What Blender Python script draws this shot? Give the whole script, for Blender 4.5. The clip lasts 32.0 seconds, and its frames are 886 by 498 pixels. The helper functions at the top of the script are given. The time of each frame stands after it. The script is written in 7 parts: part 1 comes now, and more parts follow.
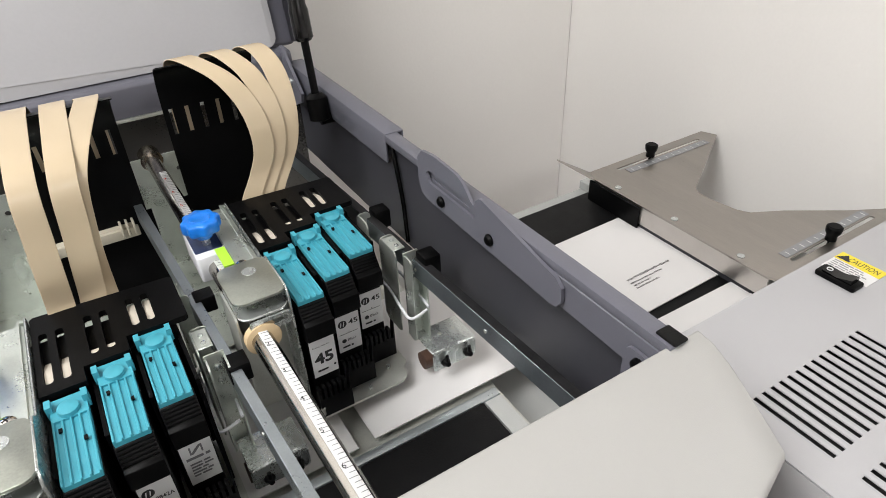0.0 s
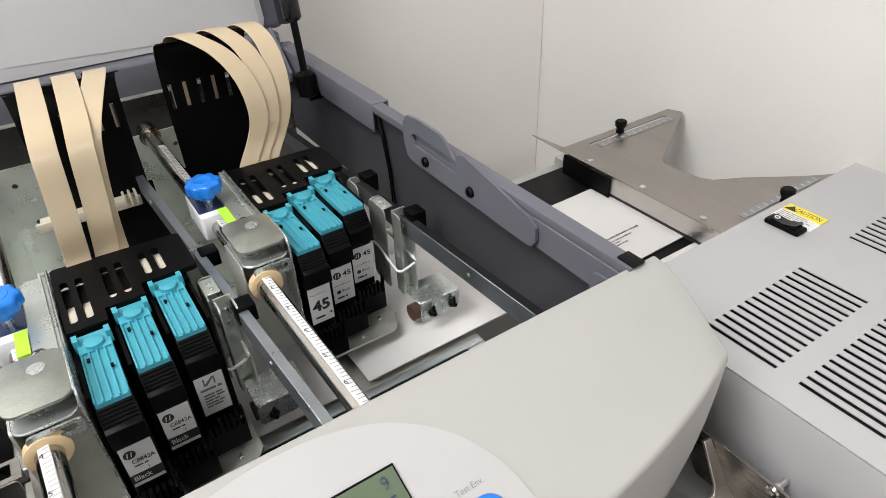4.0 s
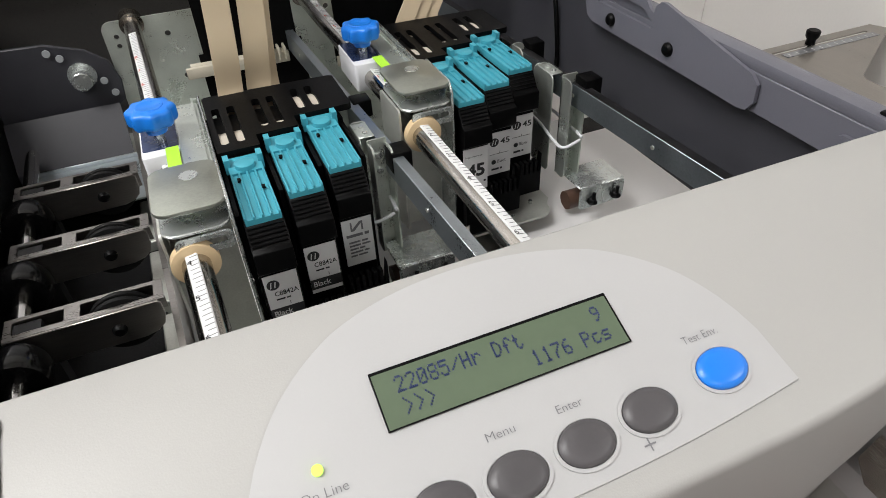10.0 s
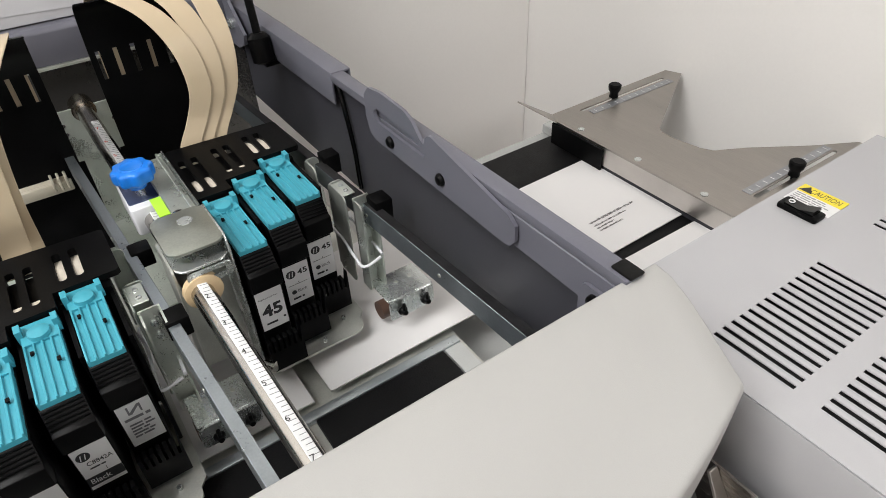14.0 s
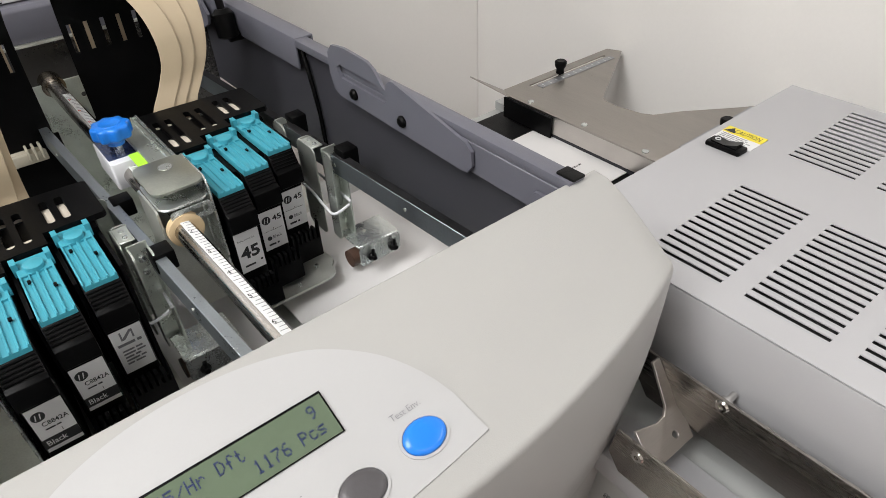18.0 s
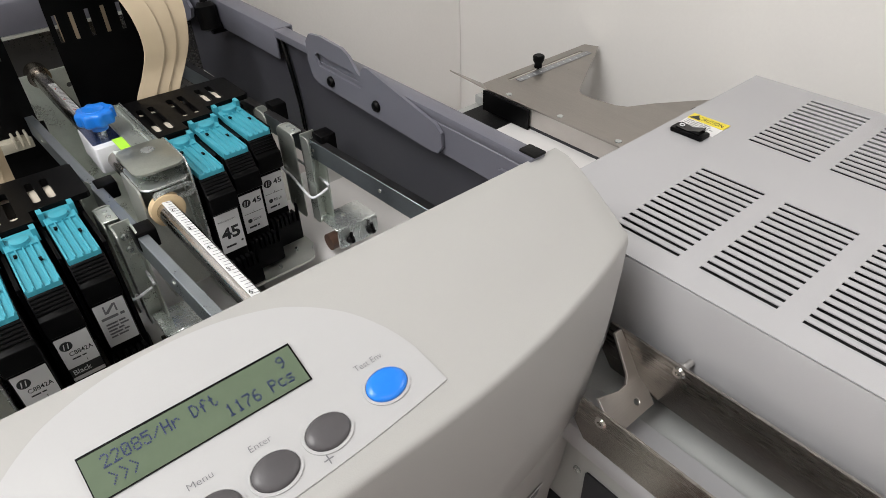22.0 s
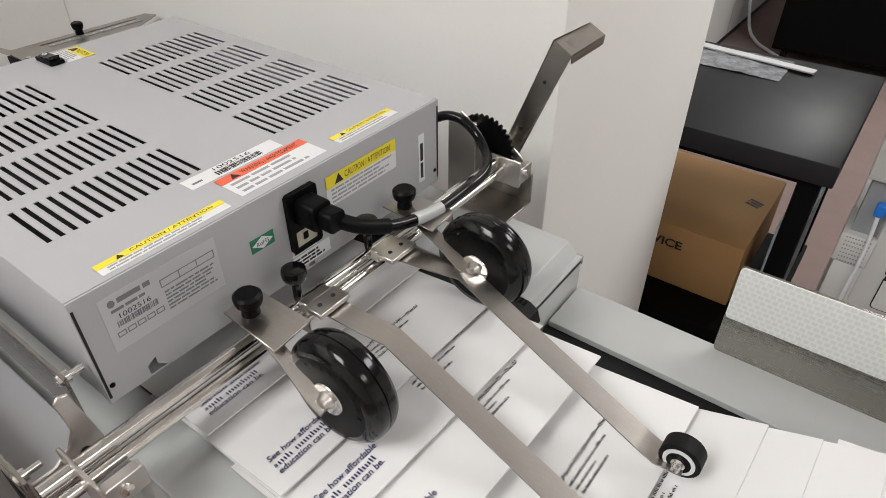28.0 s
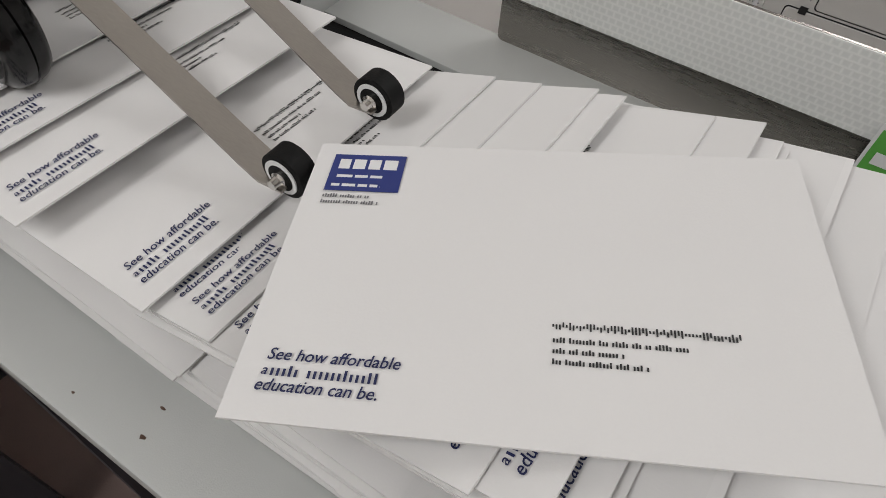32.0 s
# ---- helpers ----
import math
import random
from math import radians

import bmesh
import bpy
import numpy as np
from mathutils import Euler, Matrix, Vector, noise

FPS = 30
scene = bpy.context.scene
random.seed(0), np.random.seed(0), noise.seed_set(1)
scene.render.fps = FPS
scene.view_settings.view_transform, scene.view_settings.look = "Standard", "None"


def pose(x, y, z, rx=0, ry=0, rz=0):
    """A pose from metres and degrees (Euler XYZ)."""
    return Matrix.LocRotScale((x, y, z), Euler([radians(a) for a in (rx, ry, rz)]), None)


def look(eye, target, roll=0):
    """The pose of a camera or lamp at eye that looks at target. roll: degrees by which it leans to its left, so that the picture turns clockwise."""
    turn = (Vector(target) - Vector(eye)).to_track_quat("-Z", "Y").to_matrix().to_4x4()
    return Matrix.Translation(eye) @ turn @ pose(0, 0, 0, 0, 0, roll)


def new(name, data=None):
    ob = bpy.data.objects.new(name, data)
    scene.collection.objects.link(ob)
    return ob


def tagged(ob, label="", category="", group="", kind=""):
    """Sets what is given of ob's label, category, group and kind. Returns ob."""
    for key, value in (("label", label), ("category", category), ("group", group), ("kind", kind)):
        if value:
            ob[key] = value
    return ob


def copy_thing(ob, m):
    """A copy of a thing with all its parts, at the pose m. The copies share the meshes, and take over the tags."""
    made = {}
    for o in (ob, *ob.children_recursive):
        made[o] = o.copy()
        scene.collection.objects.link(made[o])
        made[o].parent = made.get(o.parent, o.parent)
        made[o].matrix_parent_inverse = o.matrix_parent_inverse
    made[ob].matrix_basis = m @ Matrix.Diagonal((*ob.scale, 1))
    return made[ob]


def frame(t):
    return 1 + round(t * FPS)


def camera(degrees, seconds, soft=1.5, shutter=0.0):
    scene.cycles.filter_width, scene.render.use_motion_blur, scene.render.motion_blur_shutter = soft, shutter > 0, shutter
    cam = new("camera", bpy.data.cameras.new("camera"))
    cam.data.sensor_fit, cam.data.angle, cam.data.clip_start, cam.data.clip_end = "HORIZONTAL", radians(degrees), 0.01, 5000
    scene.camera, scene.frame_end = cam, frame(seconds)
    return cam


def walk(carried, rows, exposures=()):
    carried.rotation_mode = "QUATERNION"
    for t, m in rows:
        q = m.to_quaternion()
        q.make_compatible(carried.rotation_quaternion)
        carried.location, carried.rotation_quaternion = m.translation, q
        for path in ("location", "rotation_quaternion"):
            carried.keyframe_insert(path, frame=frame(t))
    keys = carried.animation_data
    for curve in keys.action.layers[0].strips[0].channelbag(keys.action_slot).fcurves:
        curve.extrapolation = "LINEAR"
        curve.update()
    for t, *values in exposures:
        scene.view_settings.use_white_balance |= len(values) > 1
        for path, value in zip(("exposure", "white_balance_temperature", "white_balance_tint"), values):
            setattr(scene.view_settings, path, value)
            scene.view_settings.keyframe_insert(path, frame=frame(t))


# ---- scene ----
cam = camera(69.4, 32.0, soft=0.7)
PATH = [
    (0, (0.086, 0.056, 1.463), (0.917, 1.471, 0.319), -2.5),
    (0.5, (0.046, 0.07, 1.459), (0.88, 1.484, 0.317), -2.4),
    (1, (0.019, 0.085, 1.454), (0.851, 1.498, 0.309), -2.4),
    (1.5, (0.005, 0.094, 1.448), (0.837, 1.504, 0.3), -2.4),
    (2, (-0.005, 0.096, 1.448), (0.828, 1.507, 0.3), -2.5),
    (2.5, (-0.001, 0.084, 1.453), (0.834, 1.488, 0.299), -2.4),
    (3, (0.019, 0.066, 1.455), (0.863, 1.466, 0.303), -2.5),
    (3.5, (0.049, 0.032, 1.46), (0.91, 1.424, 0.312), -2.6),
    (5.5, (0.059, -0.001, 1.458), (0.976, 1.354, 0.309), -2.4),
    (6, (0.057, 0.017, 1.458), (0.978, 1.375, 0.314), -2.8),
    (6.5, (0.025, 0.021, 1.431), (0.951, 1.368, 0.278), -2.6),
    (7, (0.009, 0.009, 1.417), (0.932, 1.36, 0.267), -3.0),
    (7.5, (-0.001, 0.013, 1.402), (0.822, 1.413, 0.236), -2.7),
    (8, (-0.001, 0.022, 1.393), (0.695, 1.467, 0.199), -2.8),
    (8.5, (0.003, 0.033, 1.385), (0.633, 1.481, 0.157), -2.6),
    (9, (0.006, 0.04, 1.386), (0.601, 1.486, 0.138), -2.6),
    (9.5, (0.015, 0.042, 1.386), (0.586, 1.494, 0.135), -3.1),
    (10, (0.02, 0.041, 1.386), (0.582, 1.491, 0.128), -3.0),
    (10.5, (0.025, 0.037, 1.386), (0.577, 1.487, 0.125), -3.1),
    (11, (0.028, 0.028, 1.387), (0.571, 1.484, 0.127), -3.2),
    (11.5, (0.036, 0.017, 1.395), (0.571, 1.472, 0.131), -3.4),
    (12, (0.047, 0.015, 1.417), (0.589, 1.474, 0.161), -3.3),
    (12.5, (0.067, 0.032, 1.437), (0.671, 1.456, 0.169), -3.3),
    (13, (0.088, 0.051, 1.441), (0.804, 1.429, 0.18), -3.2),
    (13.5, (0.097, 0.055, 1.446), (0.89, 1.388, 0.183), -2.7),
    (14, (0.103, 0.058, 1.443), (0.955, 1.362, 0.189), -2.7),
    (14.5, (0.103, 0.053, 1.444), (0.99, 1.34, 0.197), -2.8),
    (16.5, (0.113, 0.025, 1.441), (1.062, 1.286, 0.212), -2.5),
    (17, (0.092, 0.027, 1.438), (1.049, 1.283, 0.21), -2.5),
    (17.5, (0.073, 0.02, 1.431), (1.033, 1.272, 0.201), -2.7),
    (18, (0.065, 0.011, 1.426), (1.027, 1.262, 0.198), -2.6),
    (18.5, (0.062, 0.004, 1.426), (1.028, 1.25, 0.196), -2.6),
    (19, (0.051, -0.004, 1.423), (1.027, 1.237, 0.195), -2.3),
    (19.5, (0.045, -0.008, 1.422), (1.022, 1.231, 0.194), -2.4),
    (20, (0.044, -0.008, 1.422), (1.022, 1.231, 0.194), -2.4),
    (20.5, (0.045, -0.008, 1.422), (1.028, 1.229, 0.195), -2.3),
    (21, (0.047, -0.008, 1.424), (1.031, 1.227, 0.197), -2.2),
    (21.5, (0.049, -0.009, 1.424), (1.035, 1.224, 0.196), -2.2),
    (22, (0.059, -0.015, 1.424), (1.047, 1.221, 0.201), -2.2),
    (22.5, (0.061, -0.018, 1.425), (1.051, 1.215, 0.2), -2.2),
    (23, (0.063, -0.014, 1.425), (1.052, 1.219, 0.201), -2.2),
    (23.5, (0.072, 0.001, 1.43), (1.067, 1.233, 0.208), -2.0),
    (24, (0.083, 0.007, 1.434), (1.074, 1.243, 0.213), -2.1),
    (24.5, (0.091, -0.021, 1.435), (1.085, 1.214, 0.216), -2.1),
    (25, (0.106, -0.079, 1.431), (1.101, 1.154, 0.21), -2.2),
    (25.5, (0.134, -0.169, 1.432), (1.137, 1.058, 0.212), -2.5),
    (26, (0.147, -0.252, 1.432), (1.218, 0.913, 0.209), -2.5),
    (26.5, (0.177, -0.327, 1.427), (1.366, 0.716, 0.202), -1.9),
    (28.5, (0.276, -0.412, 1.387), (1.556, 0.54, 0.181), 0.0),
    (29, (0.281, -0.419, 1.396), (1.526, 0.577, 0.188), 0.4),
    (29.5, (0.285, -0.443, 1.415), (1.528, 0.566, 0.215), 0.2),
    (30, (0.298, -0.495, 1.414), (1.606, 0.449, 0.231), 0.1),
    (30.5, (0.307, -0.517, 1.354), (1.612, 0.371, 0.126), 0.3),
    (31, (0.299, -0.52, 1.327), (1.5, 0.258, -0.07), 2.0),
    (31.5, (0.299, -0.542, 1.305), (1.421, 0.155, -0.196), 3.2),
    (32, (0.313, -0.546, 1.293), (1.371, 0.063, -0.291), 4.7),
]
walk(cam, [(t, look(eye, target, roll)) for t, eye, target, roll in PATH],
     exposures=((0, -0.02), (4, -0.05), (6.5, -0.16), (8, -0.28), (12, -0.28), (13.5, -0.08), (17, -0.11), (24, -0.25), (26.2, -0.26), (28.5, -0.40), (30.2, -0.45), (31.2, -0.84), (32, -0.97)))

# ---- light ----
world = bpy.data.worlds.new("room_air")
scene.world = world
world.use_nodes = True
world.node_tree.nodes["Background"].inputs[0].default_value = (1.0, 0.97, 0.93, 1)
world.node_tree.nodes["Background"].inputs[1].default_value = 0.004


def ceiling_lamp(x, y, sx, sy, watts, turn=0):
    data = bpy.data.lights.new("ceiling_lamp", "AREA")
    data.shape, data.size, data.size_y, data.energy, data.color = "RECTANGLE", sx, sy, watts, (1.0, 0.99, 0.98)
    ob = new("ceiling_lamp", data)
    ob.matrix_world = pose(x, y, 2.57, 0, 0, turn)
    return ob


ceiling_lamp(-0.9, 0.1, 1.2, 0.6, 44)
ceiling_lamp(0.1, -1.9, 1.2, 0.6, 19)
ceiling_lamp(2.1, -1.2, 1.2, 0.6, 37)
ceiling_lamp(4.1, -0.8, 1.2, 0.6, 54)

# ---- materials ----
MATS = {}


def mat(name, color, rough=0.5, metal=0.0, vary=0.08, scale=60.0, bump=0.0, stretch=(1, 1, 1), fine=600.0, spec=0.5, coat=0.0, rvary=0.12, each=0.0):
    """A surface with variation at two scales in metres, fine relief and uneven gloss."""
    if name in MATS:
        return MATS[name]
    m = bpy.data.materials.new(name)
    m.use_nodes = True
    n, link = m.node_tree.nodes, m.node_tree.links.new
    p = n["Principled BSDF"]
    p.inputs["Metallic"].default_value = metal
    p.inputs["Specular IOR Level"].default_value = spec
    p.inputs["Coat Weight"].default_value = coat
    tex = n.new("ShaderNodeTexCoord")
    mp = n.new("ShaderNodeMapping")
    mp.inputs["Scale"].default_value = stretch
    link(tex.outputs["Object"], mp.inputs["Vector"])
    a, b = n.new("ShaderNodeTexNoise"), n.new("ShaderNodeTexNoise")
    a.inputs["Scale"].default_value, a.inputs["Detail"].default_value = scale, 4
    b.inputs["Scale"].default_value, b.inputs["Detail"].default_value = fine, 2
    for t in (a, b):
        link(mp.outputs["Vector"], t.inputs["Vector"])
    mix = n.new("ShaderNodeMath")
    mix.operation = "ADD"
    half = n.new("ShaderNodeMath")
    half.operation, half.inputs[1].default_value = "MULTIPLY", 0.5
    link(b.outputs["Fac"], half.inputs[0])
    link(a.outputs["Fac"], mix.inputs[0])
    link(half.outputs[0], mix.inputs[1])
    ramp = n.new("ShaderNodeMapRange")
    ramp.inputs["From Min"].default_value, ramp.inputs["From Max"].default_value = 0.45, 1.05
    ramp.inputs["To Min"].default_value, ramp.inputs["To Max"].default_value = 1 - vary, 1 + vary
    link(mix.outputs[0], ramp.inputs["Value"])
    src = ramp.outputs[0]
    if each:
        info = n.new("ShaderNodeObjectInfo")
        r2 = n.new("ShaderNodeMapRange")
        r2.inputs["To Min"].default_value, r2.inputs["To Max"].default_value = 1 - each, 1 + each
        link(info.outputs["Random"], r2.inputs["Value"])
        mul = n.new("ShaderNodeMath")
        mul.operation = "MULTIPLY"
        link(src, mul.inputs[0])
        link(r2.outputs[0], mul.inputs[1])
        src = mul.outputs[0]
    col = n.new("ShaderNodeVectorMath")
    col.operation = "SCALE"
    col.inputs[0].default_value = color
    link(src, col.inputs["Scale"])
    link(col.outputs["Vector"], p.inputs["Base Color"])
    rr = n.new("ShaderNodeMapRange")
    rr.inputs["From Min"].default_value, rr.inputs["From Max"].default_value = 0.45, 1.05
    rr.inputs["To Min"].default_value, rr.inputs["To Max"].default_value = max(0.03, rough * (1 - rvary)), min(1, rough * (1 + rvary))
    link(mix.outputs[0], rr.inputs["Value"])
    link(rr.outputs[0], p.inputs["Roughness"])
    if bump:
        bp = n.new("ShaderNodeBump")
        bp.inputs["Strength"].default_value, bp.inputs["Distance"].default_value = bump, 0.0004
        link(b.outputs["Fac"], bp.inputs["Height"])
        link(bp.outputs["Normal"], p.inputs["Normal"])
    MATS[name] = m
    return m


COVER = mat("warm_grey_plastic", (0.375, 0.371, 0.358), 0.48, 0, 0.025, 18, 0.12, fine=1800)
PANEL = mat("panel_film", (0.42, 0.42, 0.422), 0.38, 0, 0.015, 30, 0.05, fine=1500)
DRYER = mat("light_grey_paint", (0.41, 0.408, 0.420), 0.45, 0, 0.03, 14, 0.18, fine=1500)
SLATE = mat("slate_paint", (0.125, 0.126, 0.152), 0.40, 0, 0.10, 22, 0.2, fine=1400)
CHARCOAL = mat("charcoal_sheet", (0.034, 0.034, 0.040), 0.45, 0, 0.2, 25, 0.15, fine=1200, spec=0.3)
LIDGREY = mat("lid_lining", (0.44, 0.44, 0.455), 0.22, 0, 0.03, 6, 0.03, fine=300)
ZINC = mat("zinc_steel", (0.58, 0.61, 0.60), 0.26, 0.82, 0.07, 60, 0.035, fine=900, rvary=0.4)
ZINCAGED = mat("aged_greenish_zinc", (0.40, 0.42, 0.375), 0.38, 0.85, 0.22, 40, 0.10, fine=800, rvary=0.4)
ZINCPALE = mat("pale_passivated_zinc", (0.64, 0.68, 0.63), 0.33, 0.80, 0.14, 50, 0.06, fine=900, rvary=0.4)
LINER = mat("charcoal_slate_paint", (0.043, 0.043, 0.052), 0.36, 0, 0.12, 18, 0.2, fine=1400)
ZINCDULL = mat("dull_zinc_steel", (0.56, 0.57, 0.53), 0.42, 0.68, 0.18, 45, 0.08, fine=900, rvary=0.3)
STEEL = mat("brushed_stainless", (0.40, 0.375, 0.345), 0.34, 1.0, 0.14, 30, 0.18, stretch=(1, 0.06, 1), fine=1500, rvary=0.25)
STEELX = mat("brushed_stainless_across", (0.60, 0.57, 0.54), 0.34, 1.0, 0.10, 30, 0.15, stretch=(0.06, 1, 1), fine=1500, rvary=0.25)
# stainless darkened in its colour for the shade at the feeder end
DARKSTEEL = mat("shade_dark_stainless", (0.36, 0.34, 0.32), 0.34, 1.0, 0.22, 22, 0.15, stretch=(0.06, 1, 1), fine=1500, rvary=0.3)
RODSTEEL = mat("worn_rod_steel", (0.44, 0.42, 0.39), 0.2, 1.0, 0.12, 50, 0.02, stretch=(1, 0.1, 1), fine=700, rvary=0.4)
CHROME = mat("polished_rod_steel", (0.72, 0.70, 0.67), 0.14, 1.0, 0.08, 50, 0.02, stretch=(1, 0.1, 1), fine=700, rvary=0.5)
BLACK = mat("black_plastic", (0.0025, 0.0025, 0.0027), 0.42, 0, 0.3, 60, 0.15, fine=1200, spec=0.11)
GLOSSB = mat("glossy_black_plastic", (0.0028, 0.0028, 0.003), 0.15, 0, 0.3, 40, 0.05, fine=700, rvary=0.4, spec=0.34)
RUBBER = mat("black_rubber", (0.004, 0.004, 0.004), 0.62, 0, 0.3, 80, 0.3, fine=900, spec=0.2)
BELT = mat("black_belt", (0.005, 0.005, 0.0055), 0.6, 0, 0.25, 40, 0.5, fine=700, spec=0.2)
TEAL = mat("teal_plastic", (0.055, 0.33, 0.42), 0.38, 0, 0.05, 60, 0.08, fine=900)
TEALB = mat("green_teal_button", (0.02, 0.50, 0.44), 0.4, 0, 0.03, 60)
BLUE = mat("blue_plastic", (0.012, 0.19, 0.72), 0.30, 0, 0.05, 60, 0.05)
GREYB = mat("grey_button_rubber", (0.072, 0.068, 0.072), 0.42, 0, 0.06, 80, 0.15)
CREAM = mat("cream_plastic", (0.50, 0.46, 0.37), 0.45, 0, 0.05, 60, 0.08)
NYLON = mat("tan_nylon", (0.66, 0.50, 0.30), 0.42, 0, 0.06, 80, 0.08)
TAN = mat("tan_ribbon_cable", (0.54, 0.44, 0.305), 0.26, 0, 0.012, 40, 0.0, rvary=0.05)
CABLEEND = mat("pale_cable_end", (0.56, 0.51, 0.43), 0.4, 0, 0.05, 60)
PAPER = mat("white_paper", (0.70, 0.69, 0.685), 0.75, 0, 0.012, 12, 0.12, fine=900, each=0.025)
LABELW = mat("white_label", (0.70, 0.70, 0.70), 0.5, 0, 0.02, 60)
LABELG = mat("pale_grey_label", (0.70, 0.71, 0.71), 0.5, 0, 0.02, 60)
WHITE = mat("white_plastic", (0.74, 0.75, 0.78), 0.4, 0, 0.03, 60)
INK = mat("black_ink", (0.02, 0.02, 0.022), 0.6, 0, 0.1, 60)
GREYINK = mat("grey_ink", (0.17, 0.17, 0.18), 0.6, 0, 0.1, 60)
FADED = mat("faded_ink", (0.32, 0.32, 0.33), 0.6, 0, 0.1, 60)
NAVY = mat("navy_ink", (0.012, 0.017, 0.075), 0.55, 0, 0.06, 60)
LOGOBLUE = mat("logo_blue_ink", (0.017, 0.030, 0.170), 0.5, 0, 0.05, 60)
YELLOW = mat("yellow_label", (0.80, 0.66, 0.04), 0.45, 0, 0.03, 60)
ORANGE = mat("orange_red_label", (0.78, 0.13, 0.06), 0.45, 0, 0.04, 60)
GREEN = mat("green_sticker", (0.42, 0.80, 0.05), 0.5, 0, 0.03, 60)
DKGREEN = mat("dark_green_label", (0.02, 0.17, 0.09), 0.5, 0, 0.03, 60)
LCD = mat("lcd_glass", (0.102, 0.136, 0.090), 0.16, 0, 0.03, 25, fine=400, rvary=0.3)
LCDINK = mat("lcd_segment", (0.018, 0.030, 0.080), 0.3, 0, 0.1, 60)
WALL = mat("warm_white_wall_paint", (0.86, 0.842, 0.815), 0.8, 0, 0.018, 3, 0.35, fine=260)
CEIL = mat("ceiling_paint", (0.86, 0.86, 0.85), 0.85, 0, 0.02, 3, 0.1)
CARPET = mat("dusky_carpet", (0.24, 0.175, 0.16), 0.95, 0, 0.12, 9, 0.9, fine=420)
TABLEW = mat("white_laminate", (0.76, 0.75, 0.70), 0.42, 0, 0.02, 8)
TABLEB = mat("black_laminate", (0.0025, 0.0025, 0.0028), 0.55, 0, 0.15, 9, 0.05, spec=0.10)
CARD = mat("brown_cardboard", (0.46, 0.26, 0.105), 0.8, 0, 0.06, 14, 0.25, stretch=(1, 0.2, 1), fine=260)
COPIER = mat("pale_grey_machine_plastic", (0.62, 0.62, 0.60), 0.45, 0, 0.02, 20, 0.1)
COPIERD = mat("grey_machine_recess", (0.30, 0.32, 0.33), 0.5, 0, 0.05, 20, 0.1)
DECK = mat("grey_green_deck_paint", (0.44, 0.45, 0.44), 0.38, 0, 0.03, 25, 0.2, fine=1400)
BROWN = mat("brown_rubber_roller", (0.085, 0.045, 0.03), 0.5, 0, 0.15, 80, 0.2)
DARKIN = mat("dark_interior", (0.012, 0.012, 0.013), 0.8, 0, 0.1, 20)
DIMLENS = mat("unlit_red_lens", (0.16, 0.012, 0.008), 0.2, 0, 0.2, 60)
BACKSHEET = mat("glossy_dark_sheet", (0.125, 0.120, 0.115), 0.30, 0.75, 0.12, 6, 0.0, rvary=0.2)
TABLETOP = mat("satin_black_laminate", (0.010, 0.0105, 0.013), 0.46, 0, 0.12, 9, 0.05, spec=0.40)
BLUEDSTEEL = mat("bluish_zinc", (0.50, 0.545, 0.57), 0.33, 0.8, 0.10, 35, 0.05, fine=700, rvary=0.25)
RED = mat("red_switch_plastic", (0.65, 0.03, 0.015), 0.2, 0, 0.05, 60)
SHEET = mat("honeycomb_tape", (0.70, 0.71, 0.69), 0.30, 0, 0.03, 30)
FILM = mat("crumpled_clear_film", (0.30, 0.31, 0.33), 0.15, 0, 0.5, 40, 1.0, fine=120)


def lamp_mat():
    m = bpy.data.materials.new("lit_green_led")
    m.use_nodes = True
    p = m.node_tree.nodes["Principled BSDF"]
    p.inputs["Base Color"].default_value = (0.5, 0.9, 0.1, 1)
    p.inputs["Emission Color"].default_value = (0.6, 1.0, 0.12, 1)
    p.inputs["Emission Strength"].default_value = 0.7
    return m


LED = lamp_mat()
NEON = LED.copy()
NEON.name = "lit_red_lens"
NEON.node_tree.nodes["Principled BSDF"].inputs["Base Color"].default_value = (0.7, 0.03, 0.01, 1)
NEON.node_tree.nodes["Principled BSDF"].inputs["Emission Color"].default_value = (1.0, 0.06, 0.01, 1)
NEON.node_tree.nodes["Principled BSDF"].inputs["Emission Strength"].default_value = 0.7


def honeycomb():
    """Staggered pale cells in a white net, in the reflective tape."""
    n, link = SHEET.node_tree.nodes, SHEET.node_tree.links.new
    p = n["Principled BSDF"]
    tex, sep, com, net, b = (n.new("ShaderNode" + k) for k in ("TexCoord", "SeparateXYZ", "CombineXYZ", "TexBrick", "Bump"))
    link(tex.outputs["Object"], sep.inputs[0])
    link(sep.outputs["Y"], com.inputs["X"])
    link(sep.outputs["Z"], com.inputs["Y"])
    link(com.outputs[0], net.inputs["Vector"])
    net.offset, net.squash = 0.5, 1.0
    for key, value in (("Scale", 1.0), ("Brick Width", 0.0050), ("Row Height", 0.0044), ("Mortar Size", 0.0014), ("Mortar Smooth", 1.0)):
        net.inputs[key].default_value = value
    net.inputs["Color1"].default_value = net.inputs["Color2"].default_value = (0.72, 0.735, 0.715, 1)
    net.inputs["Mortar"].default_value = (0.82, 0.83, 0.81, 1)
    link(net.outputs["Color"], p.inputs["Base Color"])
    link(net.outputs["Fac"], b.inputs["Height"])
    b.inputs["Distance"].default_value, b.inputs["Strength"].default_value = 0.0003, 0.3
    link(b.outputs["Normal"], p.inputs["Normal"])


honeycomb()

# ---- building helpers ----


